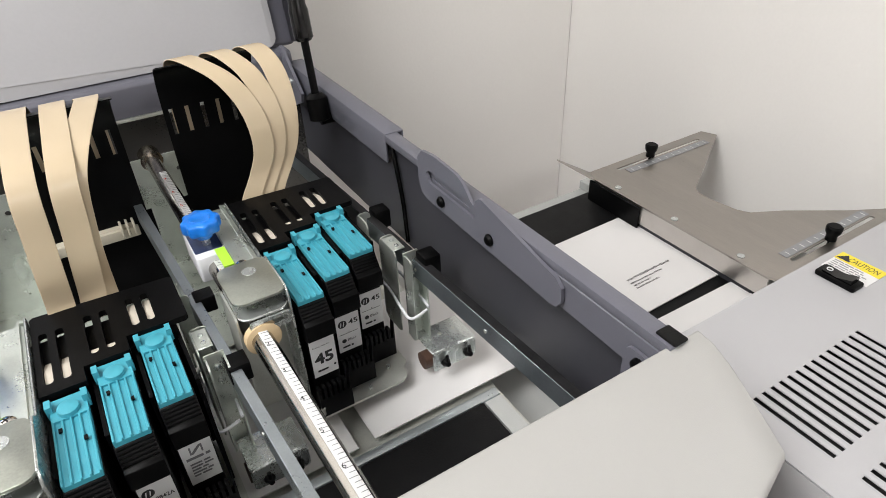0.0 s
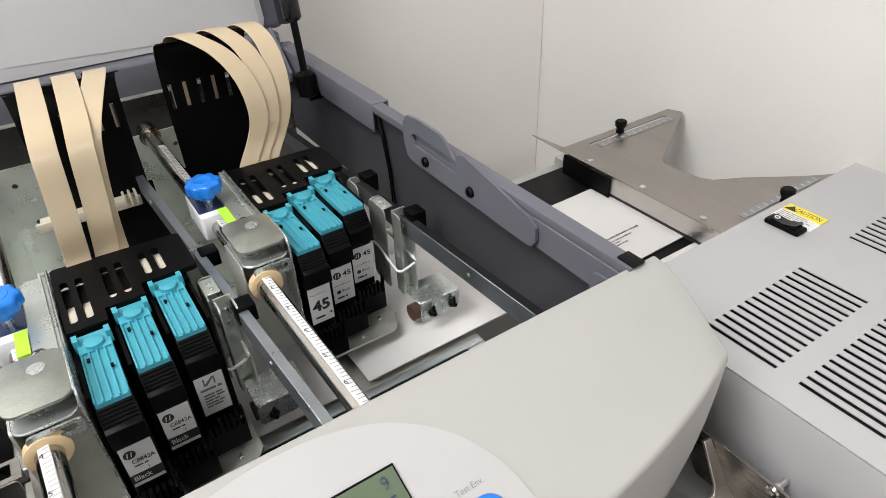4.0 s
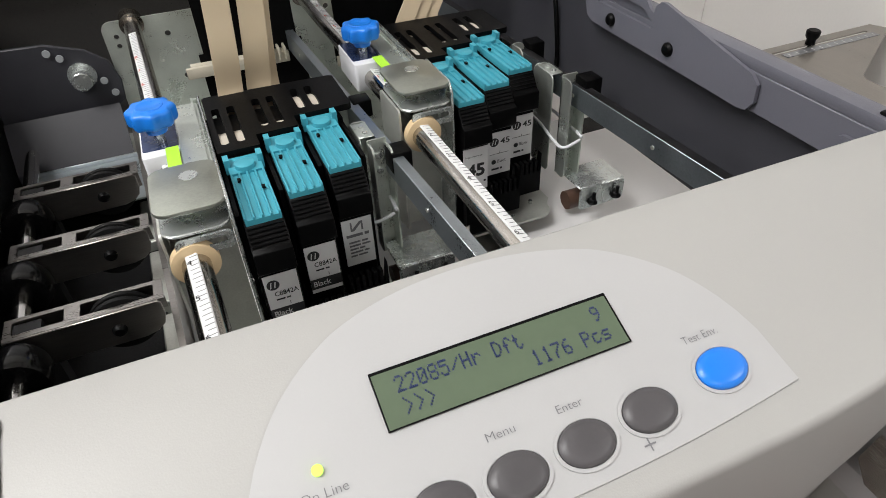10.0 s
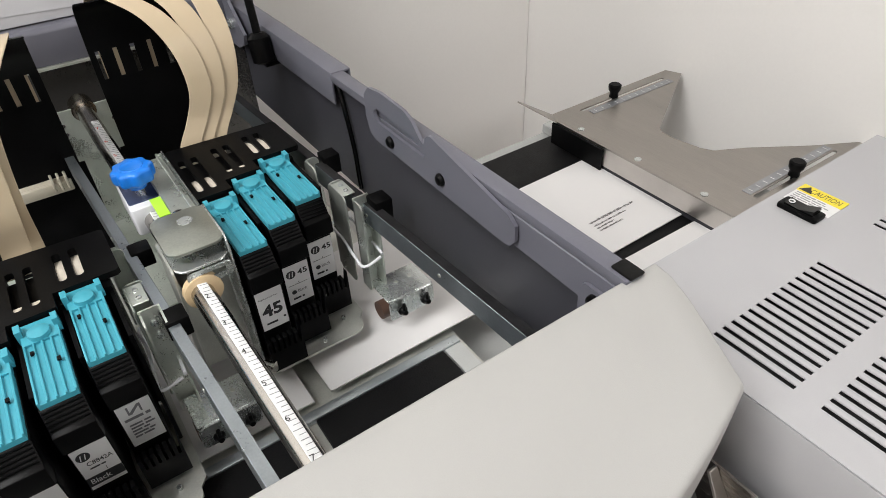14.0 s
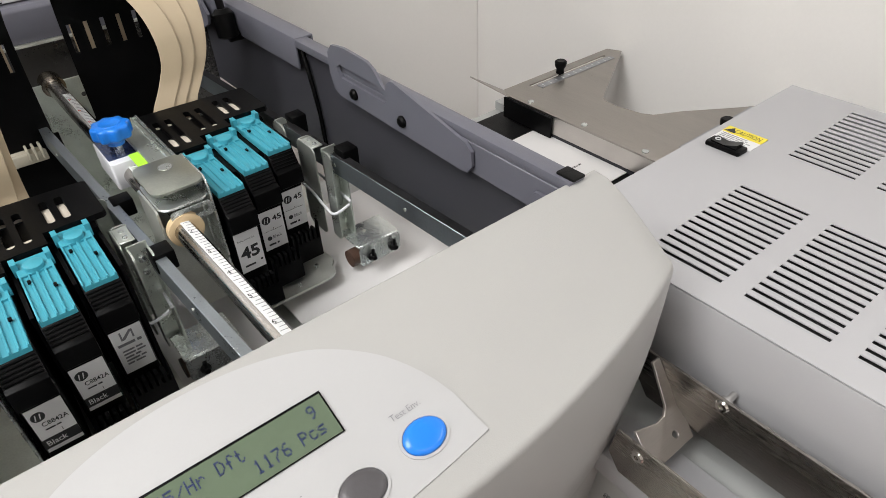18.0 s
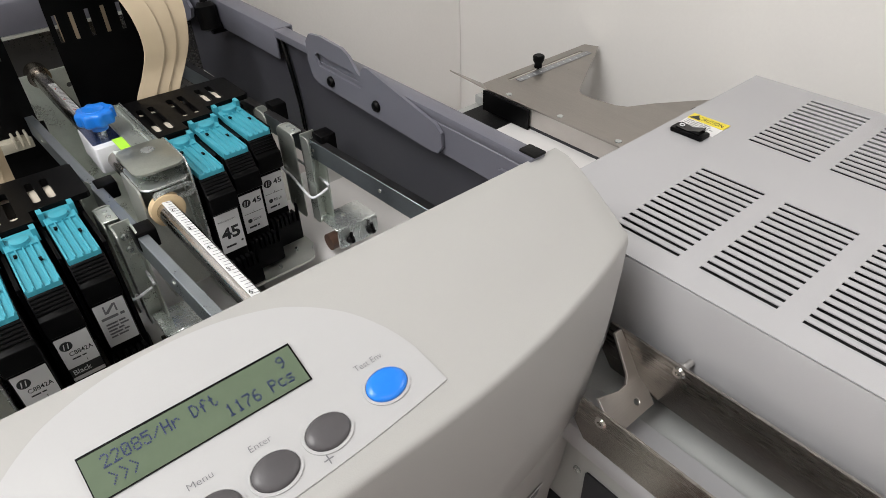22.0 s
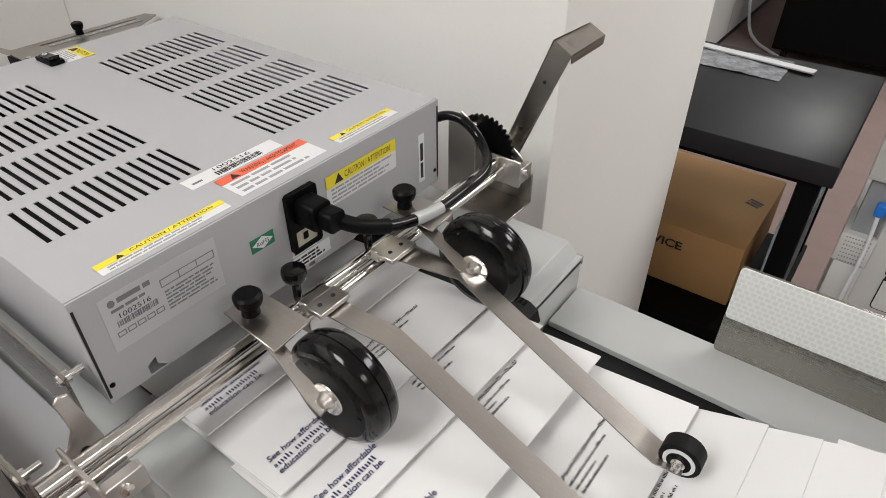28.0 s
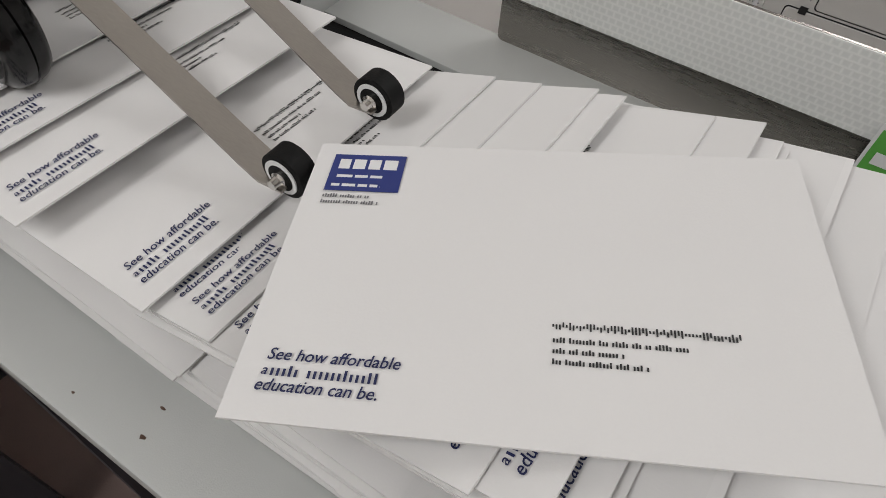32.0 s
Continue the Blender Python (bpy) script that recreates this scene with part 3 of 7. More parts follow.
def control_panel():
    cx, hw, y0, hh = 0.0815, 0.0838, 0.1185, 0.0700
    bm = bmesh.new()
    cols = []
    nx, ny = 64, 10
    for i in range(nx + 1):
        u = -1 + 2 * i / nx
        x = cx + hw * u
        top = y0 + hh * max(0.0, 1 - abs(u) ** 2.15) ** 0.52
        low = y0 - 0.0045 * (1 - u * u)
        cols.append([bm.verts.new((x, low + (top - low) * j / ny, top_z(low + (top - low) * j / ny) + 0.0009)) for j in range(ny + 1)])
    for a, b in zip(cols, cols[1:]):
        for j in range(ny):
            bm.faces.new((a[j], b[j], b[j + 1], a[j + 1]))
    ex = bmesh.ops.extrude_face_region(bm, geom=bm.faces[:])
    bmesh.ops.translate(bm, verts=[v for v in ex["geom"] if isinstance(v, bmesh.types.BMVert)], vec=(0, 0, -0.0018))
    pan = part("control_panel", bm, PANEL, printer, "light grey half-round control panel", 30)
    slope = Vector((0, 0.016, 0.0062)).normalized()
    m = axes((0.042, 0.1453, 1.2374), (1, 0, 0), slope)
    # display
    # black sheet shows mostly at top and right, as the recess's shadow line
    bm = bmesh.new()
    flat(bm, -0.0004, 0.0787, -0.0003, 0.0174, m, 0.0009)
    scr = part("display_frame", bm, BLACK, pan, "thin black edge painting the shadow of the display recess")
    bm = bmesh.new()
    flat(bm, 0, 0.078, 0, 0.0164, m, 0.0011)
    scr = part("display", bm, LCD, pan, "green liquid crystal display with dark digits")
    for txt, cell, y in (("22085/Hr", 0, 0.0092), ("Dft", 9, 0.0092), ("9", 19, 0.0092), (">>>", 0, 0.0026), ("1176", 12, 0.0026), ("Pcs", 17, 0.0026)):
        bm = bmesh.new()
        dot_text(bm, txt, m @ Matrix.Translation((0.0058 + cell * 0.00342, y, 0.0011)))
        part("readout", bm, LCDINK, scr)
    # buttons
    for x, y, mt, lab in ((0.0213, 0.1245, TEALB, "teal round key"), (0.0485, 0.1235, GREYB, "dark grey oval key"), (0.0703, 0.1236, GREYB, "dark grey oval key"),
                          (0.0925, 0.1245, GREYB, "dark grey oval key"), (0.1148, 0.1261, GREYB, "dark grey oval key"), (0.1434, 0.1290, BLUE, "blue oval key")):
        mm = axes((x, y, top_z(y) + 0.0009), (1, 0, 0), slope)
        bm = bmesh.new()
        plate(bm, ellipse(0, 0, 0.0102, 0.0078), [ellipse(0, 0, 0.0091, 0.0067)], "z", -0.0004, 0.0005)
        bm.transform(mm)
        ring = part("key_ring", bm, PANEL, pan)
        bm = bmesh.new()
        prof = [(1.0, -0.0005), (1.0, 0.0008), (0.92, 0.0016), (0.7, 0.0021), (0.35, 0.0024)]
        rings = [[bm.verts.new((0.0088 * s * math.cos(a), 0.0065 * s * math.sin(a), z)) for a in [2 * math.pi * i / 28 for i in range(28)]] for s, z in prof]
        for a, b in zip(rings, rings[1:]):
            for i in range(28):
                bm.faces.new((a[i], a[(i + 1) % 28], b[(i + 1) % 28], b[i]))
        bm.faces.new(rings[-1])
        bm.transform(mm)
        part("key", bm, mt, pan, lab)
    for txt, x, y, w, h in (("On Line", 0.0145, 0.1358, 0.0128, 0.0026), ("Menu", 0.0662, 0.1338, 0.0088, 0.0024), ("Enter", 0.0886, 0.1338, 0.0084, 0.0024),
                            ("Test Env.", 0.1363, 0.1385, 0.0130, 0.0025), ("-", 0.0470, 0.1150, 0.0030, 0.0006), ("+", 0.1078, 0.1163, 0.0038, 0.0038)):
        part_mesh("key_writing", words(txt, GREYINK, w, h, -0.012), pan, axes((x, y, top_z(y) + 0.0012), (1, 0, 0), slope))
    bm = bmesh.new()
    cyl(bm, (0.0208, 0.1428, 1.2362), (0.0208, 0.1422, 1.2375), 0.0016, 14)
    part("status_lamp", bm, LED, pan, "lit green status lamp")
    # framed sticker on the cover
    def drape(x0, x1, y0, y1, r, lift, n=16):
        """A thin rounded sheet laid over the curved top."""
        sheet = bmesh.new()
        rows = []
        for j in range(n + 1):
            y = y0 + (y1 - y0) * (0.5 - 0.5 * math.cos(math.pi * j / n))
            d = max(0.0, r - min(y - y0, y1 - y))
            inset = r - math.sqrt(max(0.0, r * r - d * d))
            rows.append([sheet.verts.new((x, y, top_z(y) + lift)) for x in (x0 + inset, x1 - inset)])
        for lo, hi in zip(rows, rows[1:]):
            sheet.faces.new((lo[0], lo[1], hi[1], hi[0]))
        ex = bmesh.ops.extrude_face_region(sheet, geom=sheet.faces[:])
        bmesh.ops.translate(sheet, verts=[v for v in ex["geom"] if isinstance(v, bmesh.types.BMVert)], vec=(0, 0, -0.0004 - lift))
        return sheet

    st = part("dealer_sticker", drape(-0.157, -0.0530, 0.116, 0.1880, 0.0050, 0.0008), GREYB, printer, "white sticker with a dark rounded border")
    part("sticker_face", drape(-0.1535, -0.0562, 0.1195, 0.1848, 0.0022, 0.0012), LABELW, st, "white sticker face")
    part("red_line", drape(-0.140, -0.0590, 0.1748, 0.1756, 0.0002, 0.0015, 4), ORANGE, st)
    for x0, x1 in ((-0.1380, -0.1190), (-0.1160, -0.0880), (-0.0850, -0.0720), (-0.0690, -0.0610)):
        part("lettering", drape(x0, x1, 0.1780, 0.1806, 0.0003, 0.0015, 4), INK, st)


control_panel()


def housing():
    # right side wall with its rolled lip and the notch
    bm = bmesh.new()
    box(bm, 0.2930, 0.2955, 0.19, 0.70, 1.150, 1.243)
    side = part("side_panel", bm, LINER, printer, "dark charcoal side panel")
    bm = bmesh.new()
    prism(bm, [(0.2865, 1.2495), (0.2865, 1.2240), (0.2885, 1.2240), (0.2885, 1.2475), (0.3015, 1.2475), (0.3015, 1.225), (0.3035, 1.225), (0.3035, 1.2495)], "y", 0.481, 0.70)
    bev(bm, 0.0009, 2)
    part("rolled_lip", bm, SLATE, side)
    bm = bmesh.new()
    prism(bm, [(0.2862, 1.2490), (0.2862, 1.2430), (0.2955, 1.2430), (0.2957, 1.2430), (0.2957, 1.20), (0.2972, 1.20), (0.2972, 1.2490)], "y", 0.190, 0.4805)
    bev(bm, 0.0009, 2)
    part("top_flange", bm, SLATE, side)
    bm = bmesh.new()
    prism(bm, [(0.193, 1.2215), (0.193, 1.2428), (0.4175, 1.2428), (0.4175, 1.2300), (0.4110, 1.2265), (0.2720, 1.2225)], "x", 0.2856, 0.2874)
    bev(bm, 0.0004, 1)
    part("apron", bm, SLATE, side, "slate painted apron under the flange")
    bm = bmesh.new()
    box(bm, 0.2880, 0.2972, 0.189, 0.2015, 1.2490, 1.2508)
    bev(bm, 0.0008, 2)
    part("bumper_pad", bm, RUBBER, side, "black rubber pad")
    # hinge tab with its long slot
    bm = bmesh.new()
    outer = [(0.4175, 1.2290), (0.4215, 1.2400), (0.4215, 1.2560), (0.4150, 1.2630), (0.3990, 1.2650), (0.3700, 1.2635), (0.3620, 1.2600), (0.3530, 1.2510),
             (0.3490, 1.2495), (0.3480, 1.2540), (0.3440, 1.2575), (0.3400, 1.2580), (0.2680, 1.2430), (0.2625, 1.2385), (0.2620, 1.2290), (0.2660, 1.2235), (0.2720, 1.2225), (0.4110, 1.2260)]
    hole = [(0.4085, 1.2440), (0.4100, 1.2480), (0.4060, 1.2510), (0.3600, 1.2500), (0.3520, 1.2455), (0.3480, 1.2430), (0.3500, 1.2400), (0.4060, 1.2410)]
    plate(bm, outer, [hole], "x", 0.2825, 0.2848)
    part("hinge_tab", bm, SLATE, side, "slate slotted hinge tab")
    for y in (0.3895, 0.3315):
        bm = bmesh.new()
        turned(bm, (0.2825, y, 1.2335), (-1, 0, 0), [(0, 0.0042), (0.0012, 0.0042), (0.0026, 0.003), (0.003, 0.001)], 16)
        cyl(bm, (0.2848, y, 1.2335), (0.2930, y, 1.2335), 0.003, 12)
        part("black_screw", bm, BLACK, side)
    bm = bmesh.new()
    prism(bm, rrect(0.1880, 0.2135, 1.2080, 1.2360, 0.005), "x", 0.2825, 0.2848)
    part("cover_tab", bm, SLATE, side)
    bm = bmesh.new()
    turned(bm, (0.2825, 0.2030, 1.2290), (-1, 0, 0), [(0, 0.0045), (0.002, 0.0042), (0.003, 0.002)], 16)
    part("black_screw", bm, BLACK, side)
    bm = bmesh.new()
    tube(bm, [(0.2900, 0.478, 1.243), (0.2895, 0.470, 1.22), (0.2905, 0.4655, 1.19), (0.2905, 0.464, 1.17), (0.2910, 0.464, 1.155)], 0.0019, 10)
    part("wire", bm, GLOSSB, side, "thin black cable")
    # back wall, left wall, bed
    bm = bmesh.new()
    box(bm, PX0, 0.2929, 0.699, 0.703, 1.084, 1.2295)
    back = part("back_panel", bm, BACKSHEET, printer, "dark glossy sheet metal back panel")
    bm = bmesh.new()
    prism(bm, [(0.6900, 1.2320), (0.6900, 1.2600), (0.6935, 1.2630), (0.7160, 1.2630), (0.7160, 1.2320)], "x", PX0, 0.290)
    bev(bm, 0.0015, 2)
    part("back_rail", bm, SLATE, back)
    bm = bmesh.new()
    prism(bm, [(0.6875, 1.2296), (0.6875, 1.2318), (0.7030, 1.2318), (0.7030, 1.2296)], "x", PX0 + 0.004, 0.286)
    part("back_lip", bm, ZINCDULL, back)
    bm = bmesh.new()
    box(bm, PX0, PX0 + 0.003, 0.19, 0.699, 1.084, 1.243)
    part("side_panel_far", bm, CHARCOAL, printer)
    bm = bmesh.new()
    box(bm, PX0 + 0.004, -0.137, 0.196, 0.698, 1.084, 1.236)
    bev(bm, 0.003, 2)
    part("feeder_case", bm, BLACK, printer, "black feeder case")
    bm = bmesh.new()
    box(bm, PX0 + 0.003, 0.2957, 0.174, 0.699, 1.078, 1.0835)
    bed = part("bed_plate", bm, ZINCDULL, printer, "galvanised bed plate")
    bm = bmesh.new()
    box(bm, PX0 + 0.003, 0.295, 0.1735, 0.72, 0.957, 1.0775)
    part("base_case", bm, SLATE, printer)
    for x0, x1, y0, y1, mt, lab in ((0.172, 0.276, 0.248, 0.329, BELT, "black transport belt"), (0.02, 0.166, 0.236, 0.329, BELT, "black transport belt"),
                                    (0.02, 0.2925, 0.3295, 0.3375, BLUEDSTEEL, "bluish zinc edge strip"), (0.1665, 0.2925, 0.240, 0.2475, ZINC, "")):
        bm = bmesh.new()
        box(bm, x0, x1, y0, y1, 1.0835, 1.0885)
        bev(bm, 0.0012, 2)
        part("belt" if mt is BELT else "bed_strip", bm, mt, bed, lab)
    bm = bmesh.new()
    box(bm, -0.136, -0.042, 0.197, 0.612, 1.0835, 1.0865)
    part("feed_belt", bm, BELT, bed, "black feed belt")
    for x, y in ((0.236, 0.2443), (0.180, 0.2443)):
        bm = bmesh.new()
        turned(bm, (x, y, 1.0884), (0, 0, 1), [(0, 0.0048), (0.001, 0.0046), (0.0016, 0.003)], 18)
        part("bed_screw", bm, ZINC, bed)
    bm = bmesh.new()
    box(bm, 0.278, 0.2925, 0.248, 0.337, 1.0835, 1.0865)
    part("guide_strip", bm, DECK, bed)
    # guide rods with rulers
    for (foot, tip), roll, near, low, far in ((ROD_A, -8, 0.105, 4, 0.237), (ROD_B, 10, 0.165, 2, 0.302)):
        foot, tip = Vector(foot), Vector(tip)
        way = (tip - foot).normalized()
        along = axes(foot, way.cross(Vector((0, 0, 1))), way)   # y runs along the rod, z up
        long = (tip - foot).length
        bm = bmesh.new()
        cyl(bm, foot, tip, RODR, 28)
        rod = part("guide_rod", bm, RODSTEEL, printer, "polished steel guide rod with a white inch scale")
        bm = bmesh.new()
        turned(bm, tip - way * 0.016, way, [(0, 0.0072), (0.0004, 0.0098), (0.0150, 0.0098), (0.0160, 0.0060)], 24)
        part("rod_socket", bm, mat("brown_chrome", (0.42, 0.38, 0.33), 0.2, 1.0, 0.1, 60), rod, "bronzed rod end sleeve")
        turn = along @ Matrix.Rotation(radians(roll), 4, "Y")
        bm = bmesh.new()
        box(bm, -0.0029, 0.0029, 0.004, long - 0.055, 0.0058, 0.0071)
        bev(bm, 0.0004, 1)
        bm.transform(turn)
        sc = part("scale", bm, LABELG, rod, "white inch scale")
        bm = bmesh.new()
        top = turn @ Matrix.Translation((0, 0, 0.0071))
        for k in range(0, 160):
            y = 0.006 + k * 0.0254 / 8
            if y < long - 0.057:
                flat(bm, (-0.0026 if k % 8 == 0 else -0.0010 if k % 2 else -0.0018), 0.0026, y, y + 0.0003, top, 0.00015)
        tagged(part("graduation", bm, GREYINK, sc), kind="stuff")
        for k in range(1, 9):
            for y, ink in ((near + (low - k) * 0.0254, INK), (far + (k - 3) * 0.0254, RED)):
                if 0.006 < y < long - 0.065 and (y < near + 0.004) == (ink is INK):
                    part_mesh("numeral", words(str(k), ink, None, 0.0036), sc, turn @ Matrix.Translation((-0.0026, y, 0.00735)))
    # lid, leaning back
    lean = Matrix.Translation((0, 0.706, 1.262)) @ Matrix.Rotation(radians(-14), 4, "X")
    bm = bmesh.new()
    box(bm, PX0 + 0.01, 0.305, 0.004, 0.030, 0.0015, 0.50, lean)
    bev(bm, 0.006, 3)
    lid = part("lid", bm, SLATE, printer, "open slate lid with a grey lining")
    bm = bmesh.new()
    prism(bm, rrect(PX0 + 0.03, 0.283, 0.0020, 0.48, 0.012), "y", -0.001, 0.0035)
    bm.transform(lean)
    bev(bm, 0.0008, 2)
    part("lid_lining", bm, LIDGREY, lid, "light grey glossy lid lining")
    bm = bmesh.new()
    prism(bm, [(PX0 + 0.04, 0.0300), (0.2765, 0.0035), (0.2765, 0.47), (PX0 + 0.04, 0.47)], "y", -0.0016, -0.0012)
    bm.transform(lean)
    part("lining_film", bm, LIDGREY, lid)
    bm = bmesh.new()
    box(bm, 0.299, 0.3045, -0.024, 0.004, 0.004, 0.50, lean)
    bev(bm, 0.001, 2)
    part("lid_flange", bm, CHARCOAL, lid)
    bm = bmesh.new()
    prism(bm, [(0.66, 1.243), (0.648, 1.232), (0.652, 1.222), (0.67, 1.214), (0.695, 1.214), (0.708, 1.23), (0.708, 1.262), (0.69, 1.27)], "x", 0.2795, 0.2825)
    part("lid_hinge", bm, SLATE, lid, "slate hinge plate")
    bm = bmesh.new()
    turned(bm, (0.2795, 0.675, 1.236), (-1, 0, 0), [(0, 0.005), (0.003, 0.005), (0.004, 0.003)], 14)
    part("hinge_bolt", bm, ZINC, lid)
    # gas strut
    a, b = Vector((0.2765, 0.595, 1.2235)), Vector((0.2800, 0.640, 1.460))
    d = (b - a).normalized()
    bm = bmesh.new()
    turned(bm, a, d, [(0, 0.006), (0.002, 0.0098), (0.022, 0.0098), (0.026, 0.006)], 18)
    strut = part("gas_strut_end", bm, BLACK, printer, "black gas strut with ball ends")
    bm = bmesh.new()
    cyl(bm, a + d * 0.024, a + d * 0.075, 0.0036, 14)
    part("gas_strut_rod", bm, BLACK, strut)
    bm = bmesh.new()
    turned(bm, a + d * 0.072, d, [(0, 0.006), (0.003, 0.0085), (0.026, 0.0085), (0.03, 0.0075), (0.17, 0.0075)], 18)
    part("gas_strut_tube", bm, GLOSSB, strut)
    bm = bmesh.new()
    cyl(bm, (0.2765, 0.595, 1.2245), (0.2930, 0.595, 1.2245), 0.005, 12)
    part("strut_stud", bm, BLACK, strut)


housing()

# ---- print heads, built at the near rod and copied to the other ----
STEP = Vector((0.1425, 0.0665, 0.0))
CDX, CDY = 0.0248, 0.0141


def knob_lobes(r, lobes, depth, n=64):
    return [((r + depth * math.cos(lobes * 2 * math.pi * i / n)) * math.cos(2 * math.pi * i / n), (r + depth * math.cos(lobes * 2 * math.pi * i / n)) * math.sin(2 * math.pi * i / n)) for i in range(n)]


def print_head():
    base = Vector((0.03, 0.37, BED))
    h = thing("print_head", base, "zinc print head with blue knob, teal latches and tan ribbon cables", "print head", "print heads on the rods")
    # carriage: white block on the rod, milky cover plate, film, sticker and knob
    bm = bmesh.new()
    prism(bm, rrect(-0.0200, 0.0060, 0.3880, 0.4325, 0.0022), "z", 1.1900, 1.2096)
    bev(bm, 0.0008, 2)
    blk = part("carriage_block", bm, WHITE, h, "white plastic carriage block")
    bm = bmesh.new()
    prism(bm, rrect(-0.0190, 0.0005, 0.3955, 0.4310, 0.0015), "z", 1.2096, 1.2101)
    part("dark_film", bm, mat("dark_blue_film", (0.035, 0.055, 0.13), 0.09, 0.35, 0.3, 60), blk, "glossy dark blue film")
    bm = bmesh.new()
    prism(bm, rrect(0.0010, 0.0162, 0.3480, 0.4440, 0.0030), "z", 1.2102, 1.2120)
    bev(bm, 0.0004, 1)
    part("cover_plate", bm, ZINCPALE, h, "milky zinc cover plate")
    kx, ky = -0.0085, 0.4050
    bm = bmesh.new()
    prism(bm, [(x + kx, y + ky) for x, y in knob_lobes(0.0128, 8, 0.0009)], "z", 1.2215, 1.2318)
    bev(bm, 0.0024, 3, 60)
    turned(bm, (kx, ky, 1.2165), (0, 0, 1), [(0, 0.0058), (0.004, 0.0066), (0.0052, 0.0092), (0.0056, 0.0092)], 24)
    kn = part("clamp_knob", bm, BLUE, h, "blue lobed clamp knob", 50)
    bm = bmesh.new()
    turned(bm, (kx, ky, 1.2316), (0, 0, 1), [(0, 0.0078), (0.0006, 0.0074), (0.0007, 0.0066), (0.0004, 0.0060)], 28)
    part("knob_cap", bm, BLUE, kn)
    bm = bmesh.new()
    cyl(bm, (kx, ky, 1.2096), (kx, ky, 1.2175), 0.0030, 14)
    part("knob_stem", bm, ZINC, kn)
    bm = bmesh.new()
    box(bm, -0.0066, 0.0004, 0.3665, 0.3905, 1.2121, 1.2125)
    box(bm, -0.0066, 0.0004, 0.3660, 0.3665, 1.2040, 1.2125)
    part("green_dot", bm, GREEN, h, "bright green sticker")
    bm = bmesh.new()
    turned(bm, (0.0042, 0.3605, 1.2120), (0, 0, 1), [(0, 0.0046), (0.0014, 0.0046), (0.0028, 0.0034), (0.0033, 0.0014)], 22)
    sc = part("screw", bm, CHROME, h, "bright cross-head screw")
    bm = bmesh.new()
    for a in (35, 125):
        box(bm, -0.0020, 0.0020, -0.0004, 0.0004, 0.0030, 0.0034, Matrix.Translation((0.0042, 0.3605, 1.2120)) @ Matrix.Rotation(radians(a), 4, "Z"))
    part("cross_slot", bm, DARKIN, sc)
    # bent bracket over the rod: top leaf, lower leaf, slotted front tongue
    bm = bmesh.new()
    prism(bm, rrect(-0.0158, 0.0176, 0.3060, 0.3500, 0.0075, 6), "z", 1.2200, 1.2222)
    bev(bm, 0.0006, 2)
    br = part("bracket_top", bm, ZINCAGED, h, "dull zinc bracket with rounded corners")
    bm = bmesh.new()
    cyl(bm, (0.0032, 0.3370, 1.2222), (0.0032, 0.3370, 1.22245), 0.0046, 24)
    part("bracket_rivet", bm, ZINC, br, "smooth spot weld")
    bm = bmesh.new()
    prism(bm, rrect(-0.0150, 0.0165, 0.3035, 0.3480, 0.0070, 6), "z", 1.2098, 1.2116)
    bev(bm, 0.0005, 1)
    part("lower_leaf", bm, ZINC, h, "lower zinc leaf")
    bm = bmesh.new()
    plate(bm, rrect(-0.0105, 0.0160, 1.1995, 1.2092, 0.0030, 4), [rrect(-0.0035, 0.0128, 1.2028, 1.2068, 0.0010, 3)], "y", 0.3018, 0.3034)
    part("front_tongue", bm, ZINC, h, "slotted zinc front tongue")
    bm = bmesh.new()
    prism(bm, [(0.3060, 1.1080), (0.3060, 1.2150), (0.3110, 1.2222), (0.3480, 1.2222), (0.3560, 1.2145), (0.4470, 1.2145), (0.4470, 1.1080)], "x", 0.0166, 0.0182)
    bev(bm, 0.0004, 1)
    part("bracket_side", bm, ZINC, h, "upright zinc side plate")
    bm = bmesh.new()
    prism(bm, [(0.3560, 1.1950), (0.3560, 1.2140), (0.4465, 1.2140), (0.4465, 1.1950)], "x", 0.0128, 0.0140)
    box(bm, 0.0130, 0.0166, 0.4440, 0.4462, 1.1950, 1.2136)
    part("side_lip", bm, ZINCPALE, h)
    bm = bmesh.new()
    prism(bm, rrect(-0.0160, 0.0160, 1.1120, 1.1985, 0.004), "y", 0.3280, 0.3300)
    part("bracket_web", bm, ZINCDULL, h)
    bm = bmesh.new()
    prism(bm, rrect(0.3100, 0.3460, 1.1200, 1.2096, 0.003), "x", -0.0166, -0.0152)
    part("bracket_cheek", bm, ZINCDULL, h)
    a, d = Vector((-0.0040, 0.3005, 1.1949)), Vector((-0.0400, 1, 0.0222)).normalized()
    bm = bmesh.new()
    cyl(bm, a + d * 0.006, a + d * 0.046, 0.0094, 24)
    part("slide_sleeve", bm, CHROME, h)
    bm = bmesh.new()
    turned(bm, a, d, [(0, 0.0070), (0.0002, 0.0100), (0.0008, 0.0114), (0.0058, 0.0114), (0.0070, 0.0096)], 32)
    part("end_collar", bm, NYLON, h, "tan nylon collar")
    # black slotted top plate, stepped along the cartridges
    bm = bmesh.new()
    outer = [(0.0190, 0.3715), (0.0425, 0.3715), (0.0425, 0.3840), (0.0672, 0.3840), (0.0672, 0.3970), (0.0920, 0.3970), (0.1010, 0.3970), (0.1030, 0.3990), (0.1030, 0.4420), (0.1010, 0.4440), (0.0210, 0.4480), (0.0190, 0.4460)]
    holes = []
    for i in range(3):
        for a in (0.0048, 0.0138):
            x = 0.0200 + i * CDX + a
            y = 0.3800 + i * 0.0125
